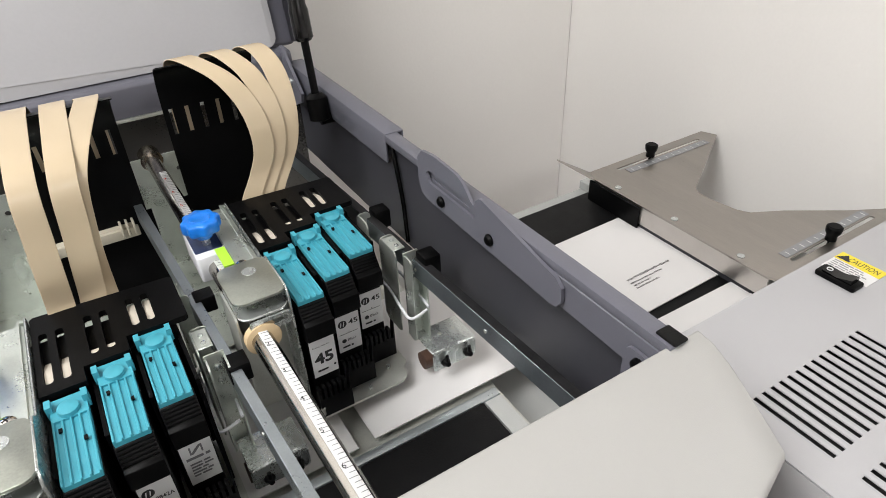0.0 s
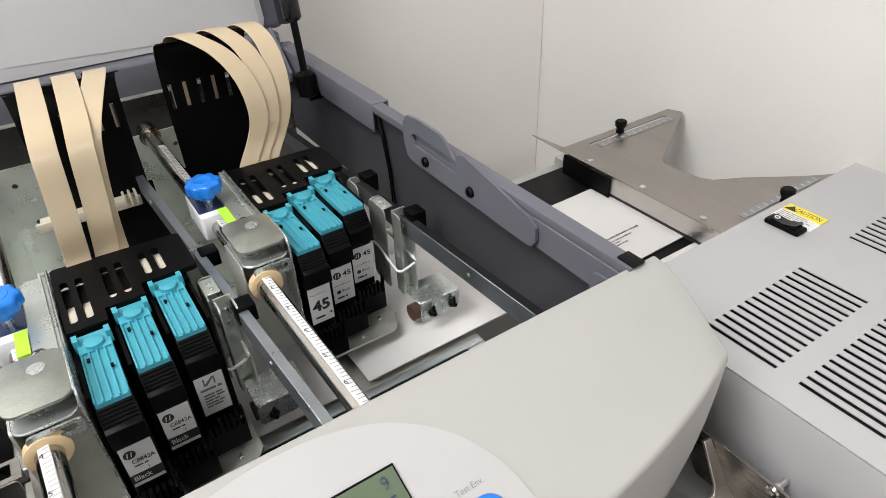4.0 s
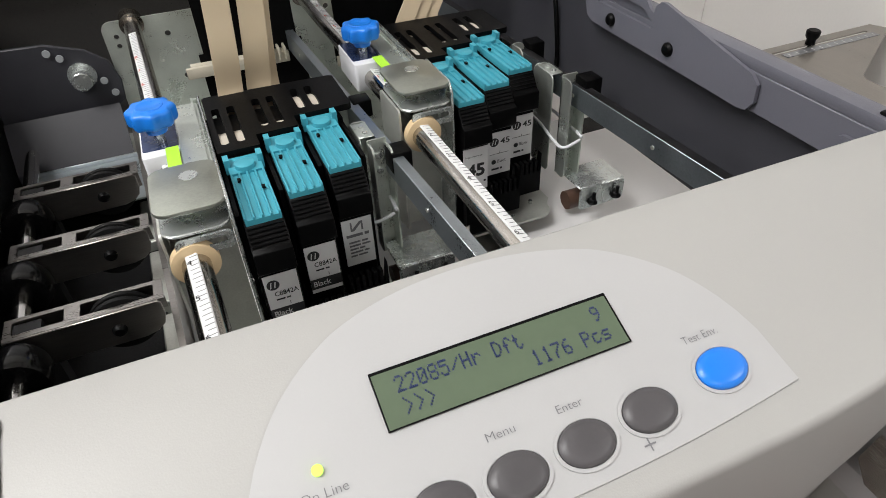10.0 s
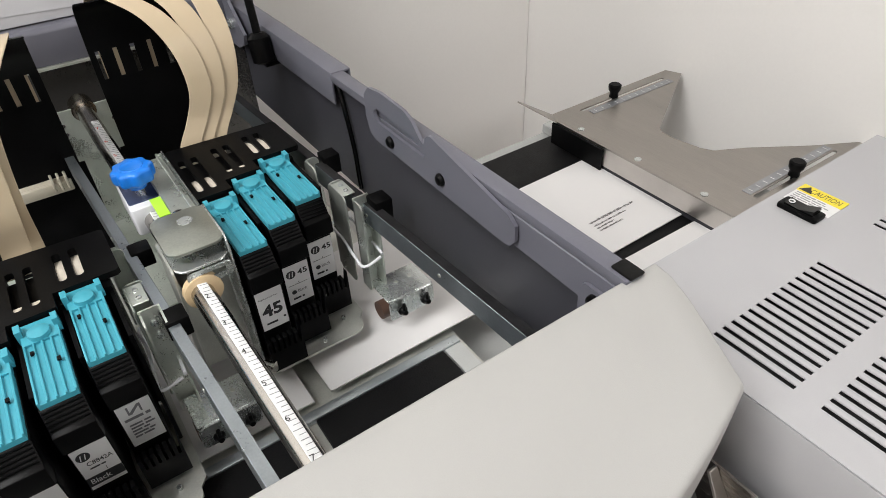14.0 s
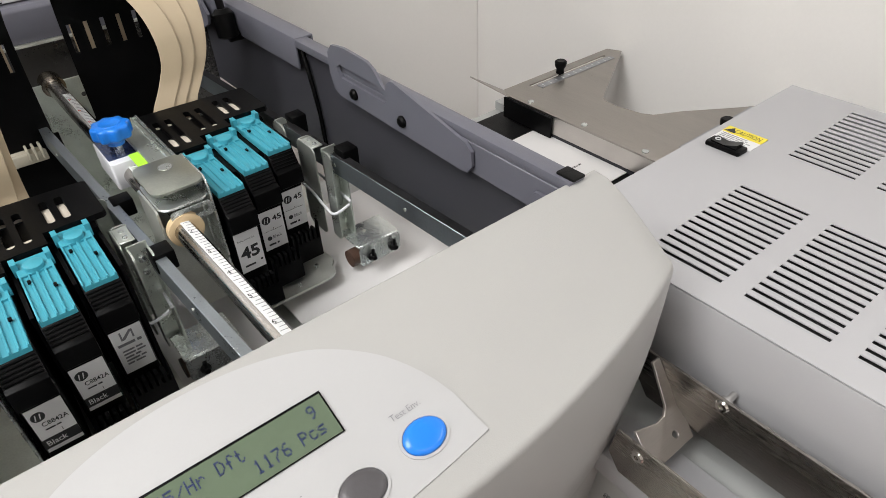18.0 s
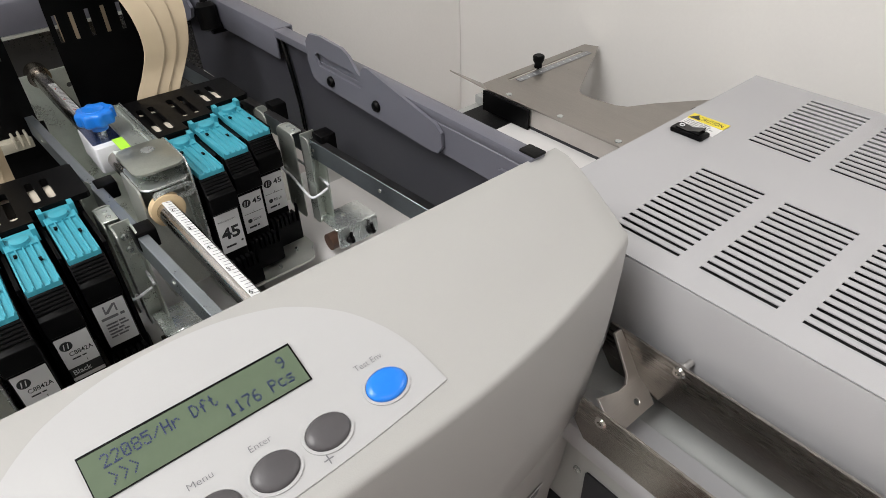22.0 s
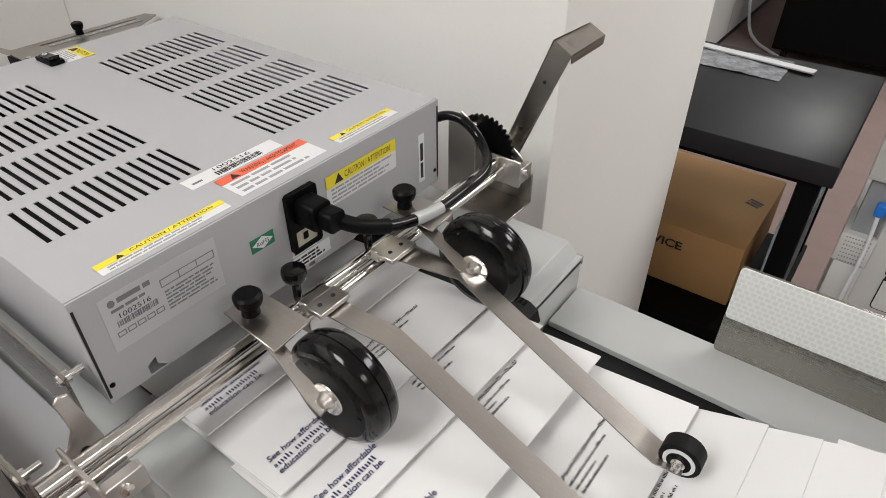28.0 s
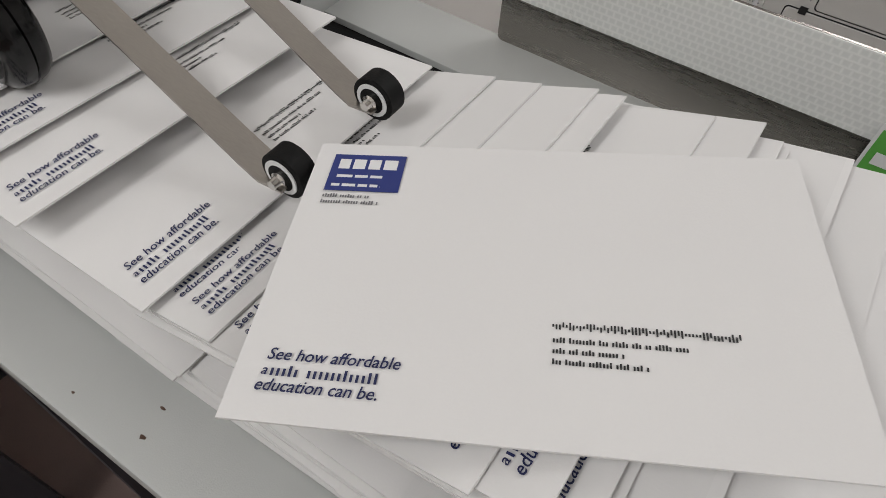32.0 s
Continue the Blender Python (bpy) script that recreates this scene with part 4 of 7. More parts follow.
            holes.append(rrect(x - 0.0024, x + 0.0024, y, y + 0.0480 - 0.0095 * i, 0.0022, 3))
    plate(bm, outer, holes, "z", 1.2078, 1.2118)
    top = part("slotted_plate", bm, BLACK, h, "black slotted plastic plate")
    for i in range(3):
        for a in (0.0048, 0.0138):
            x, y = 0.0200 + i * CDX + a, 0.3800 + i * 0.0125
            y0, y1 = ((y + 0.001, y + 0.026), (y + 0.001, y + 0.010), (y + 0.003, y + 0.030))[i]
            bm = bmesh.new()
            strap(bm, [(x, y0, 1.2092), (x, (y0 + y1) / 2, 1.2098), (x, y1, 1.2055)], (1, 0, 0), 0.0044, 0.0005, 4)
            part("cable_end", bm, CABLEEND, top)
    # latches, dividers, combs, base
    for i in range(4):
        bm = bmesh.new()
        x = 0.0188 + i * CDX
        box(bm, x, x + 0.0022, 0.3200 + min(i, 2) * CDY, 0.428 + i * 0.009, 1.112, 1.2030)
        part("divider", bm, BLACK, h)
    bm = bmesh.new()
    box(bm, 0.0180, 0.0952, 0.392, 0.428, 1.105, 1.2060)
    part("holder_body", bm, BLACK, h)
    for i in range(3):
        o = Vector((i * CDX, i * CDY, 0))
        m = Matrix.Translation(o)
        xa, xb, xc = 0.0222, 0.0402, 0.0312
        bm = bmesh.new()
        ridge = [(xa, 1.2030)]
        for k in range(5):
            x = xa + 0.0006 + k * (xb - xa - 0.0012) / 4
            ridge += [(x - 0.0006, 1.2066 if k else 1.2080), (x - 0.0005, 1.2082), (x + 0.0005, 1.2082), (x + 0.0006, 1.2066 if k < 4 else 1.2080)]
        ridge.append((xb, 1.2030))
        prism(bm, ridge[::-1], "y", 0.3085, 0.3530)
        bm.transform(m)
        bev(bm, 0.0002, 1, 60)
        la = part("latch", bm, TEAL, h, "teal ribbed latch")
        bm = bmesh.new()
        box(bm, xa + 0.0028, xa + 0.0046, 0.3435, 0.3462, 1.2076, 1.20885)
        box(bm, xb - 0.0046, xb - 0.0028, 0.3320, 0.3347, 1.2076, 1.20885)
        bm.transform(m)
        part("latch_hole", bm, BLACK, la)
        bm = bmesh.new()
        prism(bm, [(0.3530, 1.2040), (0.3530, 1.2078), (0.3690, 1.2086), (0.3690, 1.2045)], "x", xa, xb)
        bm.transform(m)
        part("latch_hinge", bm, TEAL, la)
        bm = bmesh.new()
        turned(bm, (xc, 0.3585, 1.2075), (0, 0, 1), [(0, 0.0056), (0.0028, 0.0054), (0.0032, 0.0046)], 24)
        bm.transform(m)
        part("latch_button", bm, TEAL, la)
        for x in (xa - 0.0014, xb - 0.0016):
            bm = bmesh.new()
            box(bm, x, x + 0.0030, 0.3600, 0.3665, 1.2040, 1.2125)
            bm.transform(m)
            part("latch_ear", bm, TEAL, la)
        bm = bmesh.new()
        teeth = [(xa - 0.0018, 1.1120)]
        for k in range(6):
            x = xa - 0.0018 + k * 0.0037
            teeth += [(x, 1.1385), (x + 0.0022, 1.1385), (x + 0.0022, 1.1290), (x + 0.0037, 1.1290)]
        teeth += [(xb + 0.0040, 1.1440), (xb + 0.0040, 1.1120)]
        prism(bm, teeth[::-1], "y", 0.2955, 0.3008)
        bm.transform(m)
        part("comb", bm, BLACK, h, "black toothed cartridge rest")
    bm = bmesh.new()
    outer = rrect(0.0160, 0.0935, 0.3000, 0.3900, 0.010, 6)
    prism(bm, outer, "z", 1.1050, 1.1070)
    base_p = part("base_plate", bm, ZINCDULL, h, "greenish zinc base plate")
    bm = bmesh.new()
    prism(bm, [(0.0935, 0.312), (0.0985, 0.318), (0.0985, 0.400), (0.0935, 0.400)], "z", 1.1050, 1.1070)
    part("base_tab", bm, ZINCDULL, base_p)
    for x, y in ((0.062, 0.3065), (0.083, 0.318)):
        bm = bmesh.new()
        cyl(bm, (x, y, 1.107), (x, y, 1.1095), 0.0016, 10)
        part("pin", bm, ZINC, base_p)
    bm = bmesh.new()
    cyl(bm, (0.0160, 0.3020, 1.1180), (0.0205, 0.2960, 1.1180), 0.0026, 12)
    cyl(bm, (0.0205, 0.2960, 1.1180), (0.0215, 0.2946, 1.1180), 0.0042, 12)
    part("adjuster_screw", bm, CHROME, h)
    return h, base


def head_cables(h, loop, feet, crests, width, behind, edge_x, clip, places=None, back_y=0.58):
    """Ribbon cables looping over to the back; feet and crests are their places across."""
    o = ROOT[h].translation - Vector((0.03, 0.37, BED))
    shift = Matrix.Translation(o)
    crest = max(range(len(loop)), key=lambda k: loop[k][1])
    for i in range(3):
        bm = bmesh.new()
        path = []
        for k, (y, z) in enumerate(loop):
            u = min(1.0, k / crest)
            if places:
                path.append((places[k][i], y + 0.0015 * i, z - 0.0008 * i))
                continue
            x = feet[i] + (crests[i] - feet[i]) * (u ** (1.0 if i < 2 else behind))
            path.append((x, y + (0.004 * i + (0.008 if i == 2 else 0)) * max(0, 1 - u), z - 0.0008 * i))
        ribbon(bm, path, (1, 0, 0), width, 0.0007)
        bm.transform(shift)
        part("ribbon_cable", bm, TAN, h, "tan flat ribbon cable", 80)
    inner = curve_pts([(0, y - 0.0030, z - 0.0040) for k, (y, z) in enumerate(loop)][crest:], 8)
    xs = [edge_x, edge_x + 0.004] + [edge_x + v for k in range(6) for v in (0.0085 + k * 0.0128, 0.0118 + k * 0.0128)] + [edge_x + 0.0820, edge_x + 0.0860]
    bm = bmesh.new()
    grid = [[bm.verts.new((x, p.y, p.z)) for x in xs] for p in inner]
    for i in range(len(inner) - 1):
        for j in range(len(xs) - 1):
            slot = 1.243 < inner[i].z < 1.268 and j % 2 == 0 and 2 <= j < len(xs) - 3
            edge = (inner[i].z > 1.190 or i % 16 > 11) and (j == 0 or j == len(xs) - 2)
            if not slot and not edge:
                bm.faces.new((grid[i][j], grid[i + 1][j], grid[i + 1][j + 1], grid[i][j + 1]))
    bmesh.ops.delete(bm, geom=[v for v in bm.verts if not v.link_faces], context="VERTS")
    bmesh.ops.solidify(bm, geom=bm.faces[:], thickness=0.0008)
    bm.transform(shift)
    part("cable_backing", bm, BLACK, h, "black slotted backing sheet")
    bm = bmesh.new()
    c0, c1, cz = clip
    box(bm, c0, c1, back_y, back_y + 0.004, cz - 0.0045, cz + 0.0045)
    box(bm, c0 + 0.004, c1 - 0.004, back_y + 0.004, back_y + 0.012, cz + 0.0015, cz + 0.0045)
    for k in range(3):
        box(bm, c1 - 0.014 + k * 0.005, c1 - 0.012 + k * 0.005, back_y - 0.002, back_y + 0.010, cz - 0.002, cz + 0.0090)
    bev(bm, 0.0008, 2)
    bm.transform(shift)
    part("cable_clip", bm, CREAM, h, "cream plastic cable clip")
    yb = 0.6490 - o.y
    bm = bmesh.new()
    plate(bm, rrect(-0.0430, 0.0560, 1.0880, 1.2070, 0.008), [ellipse(-0.0330, 1.1940, 0.0022, 0.0022, 12), ellipse(-0.0330, 1.1860, 0.0022, 0.0022, 12), ellipse(0.0080, 1.1900, 0.0026, 0.0026, 12), ellipse(0.0140, 1.1500, 0.0030, 0.0030, 12)], "y", yb, yb + 0.0025)
    bm.transform(shift)
    part("rear_plate", bm, ZINCPALE, h, "pale zinc rear bearing plate")
    bm = bmesh.new()
    prism(bm, [(yb - 0.150, 1.0890), (yb, 1.0890), (yb, 1.0905), (yb - 0.150, 1.0905)], "x", -0.0400, 0.0850)
    bm.transform(shift)
    part("rear_shelf", bm, ZINCPALE, h, "pale zinc rear shelf")


head_a, head_base = print_head()
head_b = copy_thing(head_a, Matrix.Translation(head_base + STEP))
ROOT[head_b] = Matrix.Translation(head_base + STEP)
BACK = [(0.5600, 1.3020), (0.5820, 1.2850), (0.5930, 1.2560), (0.5950, 1.2100), (0.5900, 1.1600), (0.5800, 1.1150)]
head_cables(head_a, [(0.4390, 1.2000), (0.4460, 1.2130), (0.4450, 1.2360), (0.4480, 1.2600), (0.4520, 1.2850), (0.4640, 1.2985), (0.4900, 1.3060), (0.5350, 1.3090)] + BACK,
            (0.0357, 0.0536, 0.0625), (0.0500, 0.0730, 0.0935), 0.0160, 2.6, 0.0270, (0.0140, 0.0985, 1.1765))
LOOP_B = [(0.4455, 1.2000), (0.4475, 1.2120), (0.4525, 1.2280), (0.4545, 1.2450), (0.4575, 1.2650), (0.4645, 1.2840), (0.4765, 1.3000), (0.4915, 1.3095), (0.5065, 1.3115), (0.5235, 1.3040), (0.5335, 1.2850), (0.5375, 1.2560), (0.5375, 1.2100), (0.5335, 1.1600)]
BOW_B = ((0.180, 0.010), (0.182, 0.010), (0.193, 0.010), (0.2005, 0.0105), (0.201, 0.0125), (0.1965, 0.0155), (0.187, 0.020), (0.174, 0.025), (0.166, 0.027), (0.163, 0.027), (0.161, 0.027), (0.161, 0.027), (0.161, 0.027), (0.161, 0.027))
head_cables(head_b, LOOP_B, (), (), 0.0165, 1.0, -0.0010, (-0.0020, 0.0790, 1.1600), [[a + b * i - 0.1425 for i in range(3)] for a, b in BOW_B], 0.5200)


def ink_cartridge(o, style):
    """style: which label it carries."""
    labels = {"code": "black ink cartridge with a white and black printed label", "plain": "black ink cartridge with a pale grey printed label",
              "large": "black ink cartridge with a large number on white", "small": "black ink cartridge with a small number on white"}
    c = thing("ink_cartridge", Vector((0.0312, 0.34, 1.108)) + o, labels[style], "ink cartridge", "ink cartridges in the heads")
    m = Matrix.Translation(o)
    bm = bmesh.new()
    prism(bm, [(0.3055, 1.1110), (0.3042, 1.1760), (0.3120, 1.1770), (0.3120, 1.2025), (0.3900, 1.2025), (0.3900, 1.1110)], "x", 0.0216, 0.0408)
    bev(bm, 0.0010, 2)
    bm.transform(m)
    part("cartridge_body", bm, BLACK, c)
    bm = bmesh.new()
    prism(bm, [(0.3150, 1.2035), (0.3080, 1.2035), (0.3015, 1.1935), (0.2985, 1.1925), (0.2980, 1.1800), (0.3040, 1.1760), (0.3150, 1.1760)], "x", 0.0214, 0.0410)
    bev(bm, 0.0006, 2, 20)
    for k in range(5):
        y, z = 0.3078 - k * 0.00125, 1.2024 - k * 0.0019
        box(bm, 0.0222, 0.0402, y - 0.0012, y + 0.0010, z - 0.00035, z + 0.00035)
    bm.transform(m)
    part("grip", bm, BLACK, c, "ribbed black grip")
    bm = bmesh.new()
    face = axes(Vector((0.0224, 0.3044, 1.1425 if style == "large" else 1.1412)) + o, (1, 0, 0), (0, -0.02, 1)) @ Matrix.Diagonal((0.98, 0.96, 1, 1))
    flat(bm, 0, 0.0180, 0, 0.0345, face, 0.0004)
    lb = part("label", bm, LABELG if style == "plain" else LABELW, c, "printed paper label")
    up = face @ Matrix.Translation((0, 0, 0.0005))
    bm = bmesh.new()
    if style in ("code", "small"):
        cx, cy = (0.0046, 0.0278) if style == "code" else (0.0048, 0.0268)
        st = bmesh.new()
        for dx in (-0.0012, 0.0010):
            prism(st, [(cx + dx - 0.0007, cy - 0.0020), (cx + dx - 0.0001, cy - 0.0020), (cx + dx + 0.0007, cy + 0.0020), (cx + dx + 0.0001, cy + 0.0020)], "z", 0.0002, 0.0003)
        st.transform(up)
        part("mark_strokes", st, LABELW, lb)
    if style == "code":
        flat(bm, 0, 0.0180, 0.0030, 0.0105, up, 0.0001)
        part("label_band", bm, INK, lb)
        part_mesh("writing", words("Black", LABELW, 0.0100, 0.0040, 0.01), lb, up @ Matrix.Translation((0.0016, 0.0048, 0.0002)))
        part_mesh("writing", words("C8842A", INK, 0.0128, 0.0033, 0.01), lb, up @ Matrix.Translation((0.0042, 0.0195, 0.0001)))
        bm = bmesh.new()
        cyl(bm, (0.0046, 0.0278, 0), (0.0046, 0.0278, 0.0002), 0.0034, 24)
        print_bars(bm, 0.0045, 0.0145, 0.0158, 0.0180, 1, Matrix(), 3, 0.0002, 0.4)
        flat(bm, 0.0112, 0.0115, 0.0118, 0.0140, Matrix(), 0.0002)
        bm.transform(up)
        tagged(part("label_mark", bm, INK, lb), kind="stuff")
    elif style == "plain":
        prism(bm, [(0.005, 0.026), (0.007, 0.026), (0.0115, 0.031), (0.0115, 0.026), (0.0125, 0.026), (0.0125, 0.0325), (0.0108, 0.0325), (0.006, 0.0275), (0.006, 0.0325), (0.005, 0.0325)], "z", 0, 0.0002)
        print_bars(bm, 0.002, 0.0165, 0.021, 0.0245, 1, Matrix(), 6, 0.0002)
        print_bars(bm, 0.003, 0.0160, 0.006, 0.0190, 5, Matrix(), 5, 0.0002, 0.45)
        bm.transform(up)
        tagged(part("label_mark", bm, GREYINK, lb), kind="stuff")
    elif style == "large":
        part_mesh("writing", words("45", INK, 0.0140, 0.0105, 0.035), lb, up @ Matrix.Translation((0.0018, 0.0115, 0.0001)))
        part_mesh("writing", words("Replacement for:", INK, 0.0130, 0.0020), lb, up @ Matrix.Translation((0.0015, 0.0270, 0.0001)))
        cyl(bm, (0.0158, 0.0068, 0), (0.0158, 0.0068, 0.0002), 0.0009, 14)
        print_bars(bm, 0.003, 0.0130, 0.0040, 0.0068, 1, Matrix(), 8, 0.0002)
        bm.transform(up)
        tagged(part("label_mark", bm, INK, lb), kind="stuff")
    else:
        part_mesh("writing", words("45", INK, 0.0072, 0.0048, 0.02), lb, up @ Matrix.Translation((0.0095, 0.0245, 0.0001)))
        part_mesh("writing", words("Black", INK, 0.0068, 0.0026), lb, up @ Matrix.Translation((0.0075, 0.0094, 0.0001)))
        cyl(bm, (0.0048, 0.0268, 0), (0.0048, 0.0268, 0.0002), 0.0034, 24)
        cyl(bm, (0.0046, 0.0105, 0), (0.0046, 0.0105, 0.0002), 0.0018, 16)
        print_bars(bm, 0.0030, 0.0125, 0.0030, 0.0060, 1, Matrix(), 10, 0.0002, 0.5)
        flat(bm, 0.0015, 0.0160, 0.0170, 0.0172, Matrix(), 0.0002)
        flat(bm, 0.0090, 0.0093, 0.0172, 0.0190, Matrix(), 0.0002)
        bm.transform(up)
        tagged(part("label_mark", bm, INK, lb), kind="stuff")


for head_no, styles in enumerate((("code", "code", "plain"), ("large", "small", "small"))):
    for i, st in enumerate(styles):
        ink_cartridge(STEP * head_no + Vector((i * CDX, i * CDY, 0)), st)


BARDARK = mat("darker_bluish_steel", (0.25, 0.28, 0.305), 0.36, 0.85, 0.2, 35, 0.05, fine=700, rvary=0.25)
BARSTEEL = mat("dark_bluish_zinc", (0.36, 0.40, 0.425), 0.33, 0.85, 0.14, 35, 0.05, fine=700, rvary=0.25)


def hold_down_bar(x, y0, y1, label):
    b = thing("hold_down_bar", (x, y0, BED), label, "bar", "hold-down bars")
    bm = bmesh.new()
    prism(bm, [(x - 0.0016, 1.1780), (x + 0.0016, 1.1780), (x + 0.0016, 1.1925), (x + 0.0050, 1.1925), (x + 0.0050, 1.1940), (x - 0.0016, 1.1940)], "y", y0, y1)
    bev(bm, 0.0003, 1)
    skew = Matrix(((1, -0.05, 0, 0.015), (0, 1, 0, 0), (0, 0, 1, 0), (0, 0, 0, 1)))   # the bars run slightly askew, as the rods do
    bm.transform(skew)
    part("bar", bm, BARDARK if x > 0.2 else BARSTEEL, b)
    if x > 0.2:
        bm = bmesh.new()
        box(bm, x - 0.0014, x + 0.0050, y0 + 0.002, y1 - 0.002, 1.1940, 1.1943)
        bm.transform(skew)
        part("dark_edge", bm, mat("worn_black_paint", (0.012, 0.012, 0.013), 0.4, 0, 0.9, 120, 0.2), b, "worn black upper edge")
    for k in range(6):
        y = y0 + 0.03 + k * (y1 - y0 - 0.05) / 5
        bm = bmesh.new()
        cyl(bm, (x - 0.0022, y, 1.186), (x - 0.0012, y, 1.186), 0.0014, 10)
        bm.transform(skew)
        part("rivet", bm, ZINCDULL, b)
    return b


def hold_down_roller(x, y, second=True):
    """A zinc post with a sprung roller block, clamped to a bar at x."""
    h = thing("hold_down_roller", (x, y, BED), "zinc hold-down post with black clamp and sprung roller block", "roller", "hold-down rollers")
    bm = bmesh.new()
    top = 1.2000 if x > 0.2 else 1.1965
    box(bm, x - 0.0045, x + 0.0085, y - 0.0060, y + 0.0080, 1.1830, top)
    bev(bm, 0.001, 2)
    part("clamp", bm, BLACK, h, "black plastic clamp")
    # open channel post
    for dx0, dx1, dy0, dy1, zt in ((-0.0145, -0.0133, -0.0030, 0.0090, 1.2000), (-0.0145, -0.0025, 0.0078, 0.0090, 1.2010), (-0.0037, -0.0025, -0.0045, 0.0090, 1.1985)):
        bm = bmesh.new()
        prism(bm, rrect(min(dx0, dx1) + x, max(dx0, dx1) + x, 1.1240, zt, 0.0005, 2) if dx1 - dx0 > 0.003 else rrect(y + dy0, y + dy1, 1.1240, zt, 0.004, 4), "y" if dx1 - dx0 > 0.003 else "x", y + dy0 if dx1 - dx0 > 0.003 else x + dx0, y + dy1 if dx1 - dx0 > 0.003 else x + dx1)
        part("post_wall", bm, ZINCPALE, h)
    bm = bmesh.new()
    for z in (1.180, 1.190):
        turned(bm, (x - 0.0085, y + 0.0078, z), (0, -1, 0), [(0, 0.0024), (0.0012, 0.0022), (0.0018, 0.001)], 12)
    part("post_screw", bm, ZINC, h)
    # block
    bm = bmesh.new()
    prism(bm, rrect(x - 0.0120, x + 0.0260, 1.1075, 1.1260, 0.003, 4), "y", y - 0.0235, y - 0.0220)
    box(bm, x - 0.0120, x + 0.0260, y - 0.0220, y + 0.0060, 1.1245, 1.1260)
    bev(bm, 0.0004, 1)
    part("roller_block", bm, ZINC, h, "zinc roller block")
    bm = bmesh.new()
    cyl(bm, (x - 0.0125, y - 0.006, 1.1060), (x + 0.0010, y - 0.006, 1.1060), 0.0072, 22)
    part("roller", bm, BROWN, h, "dark brown rubber roller")
    for dx in (-0.0020, 0.0180):
        bm = bmesh.new()
        turned(bm, (x + dx, y - 0.0235, 1.1140), (0, -1, 0.15), [(0, 0.0036), (0.0014, 0.0036), (0.0026, 0.0024), (0.0055, 0.0018)], 14)
        cyl(bm, (x + dx - 0.0002, y - 0.0262, 1.1120), (x + dx + 0.0002, y - 0.0262, 1.1215), 0.0014, 8)
        part("spring_screw", bm, BLACK, h)
    for dx in (0.004, 0.016):
        bm = bmesh.new()
        cyl(bm, (x + dx, y - 0.006, 1.126), (x + dx, y - 0.006, 1.1268), 0.0015, 10)
        part("block_rivet", bm, ZINCDULL, h)
    if second:
        bm = bmesh.new()
        prism(bm, rrect(y + 0.0170, y + 0.0430, 1.1200, 1.1975, 0.005, 5), "x", x - 0.0165, x - 0.0153)
        prism(bm, rrect(x - 0.0165, x - 0.0040, 1.1200, 1.1960, 0.004, 4), "y", y + 0.0430, y + 0.0442)
        box(bm, x - 0.0155, x - 0.0060, y + 0.0210, y + 0.0400, 1.1955, 1.1967)
        bev(bm, 0.0004, 1)
        part("second_post", bm, ZINCPALE, h, "pale zinc folded post")
        bm = bmesh.new()
        for k in range(2):
            turned(bm, (x - 0.0105, y + 0.026 + k * 0.008, 1.1967), (0, 0, 1), [(0, 0.0018), (0.0008, 0.0016), (0.0012, 0.0006)], 10)
        part("post_rivet", bm, ZINC, h)
        bm = bmesh.new()
        tube(bm, [(x - 0.0070, y - 0.0090, 1.1580), (x - 0.0200, y - 0.0080, 1.1545), (x - 0.0202, y + 0.0060, 1.1545), (x - 0.0180, y + 0.0280, 1.1565), (x - 0.0178, y + 0.0455, 1.1590), (x - 0.0060, y + 0.0460, 1.1600), (x - 0.0030, y + 0.0360, 1.1600), (x - 0.0050, y - 0.0080, 1.1590)], 0.0011, 8)
        part("cable_tie", bm, WHITE, h, "white cable tie")
        bm = bmesh.new()
        box(bm, x - 0.0045, x + 0.0085, y + 0.0710, y + 0.0840, 1.1830, top - 0.001)
        bev(bm, 0.001, 2)
        part("clamp", bm, BLACK, h)
        bm = bmesh.new()
        prism(bm, rrect(x - 0.0185, x - 0.0070, 1.150, 1.2000, 0.004, 4), "y", y + 0.0760, y + 0.0772)
        prism(bm, rrect(y + 0.0580, y + 0.0772, 1.150, 1.2010, 0.005, 4), "x", x - 0.0185, x - 0.0173)
        part("rear_post", bm, ZINCPALE, h)
    return h


hold_down_bar(0.2630, 0.193, 0.655, "zinc hold-down bar across the bed beside the side panel")
hold_down_bar(0.1165, 0.193, 0.655, "zinc hold-down bar between the print heads")
hold_down_roller(0.2640, 0.3830)
hold_down_roller(0.1160, 0.3580)


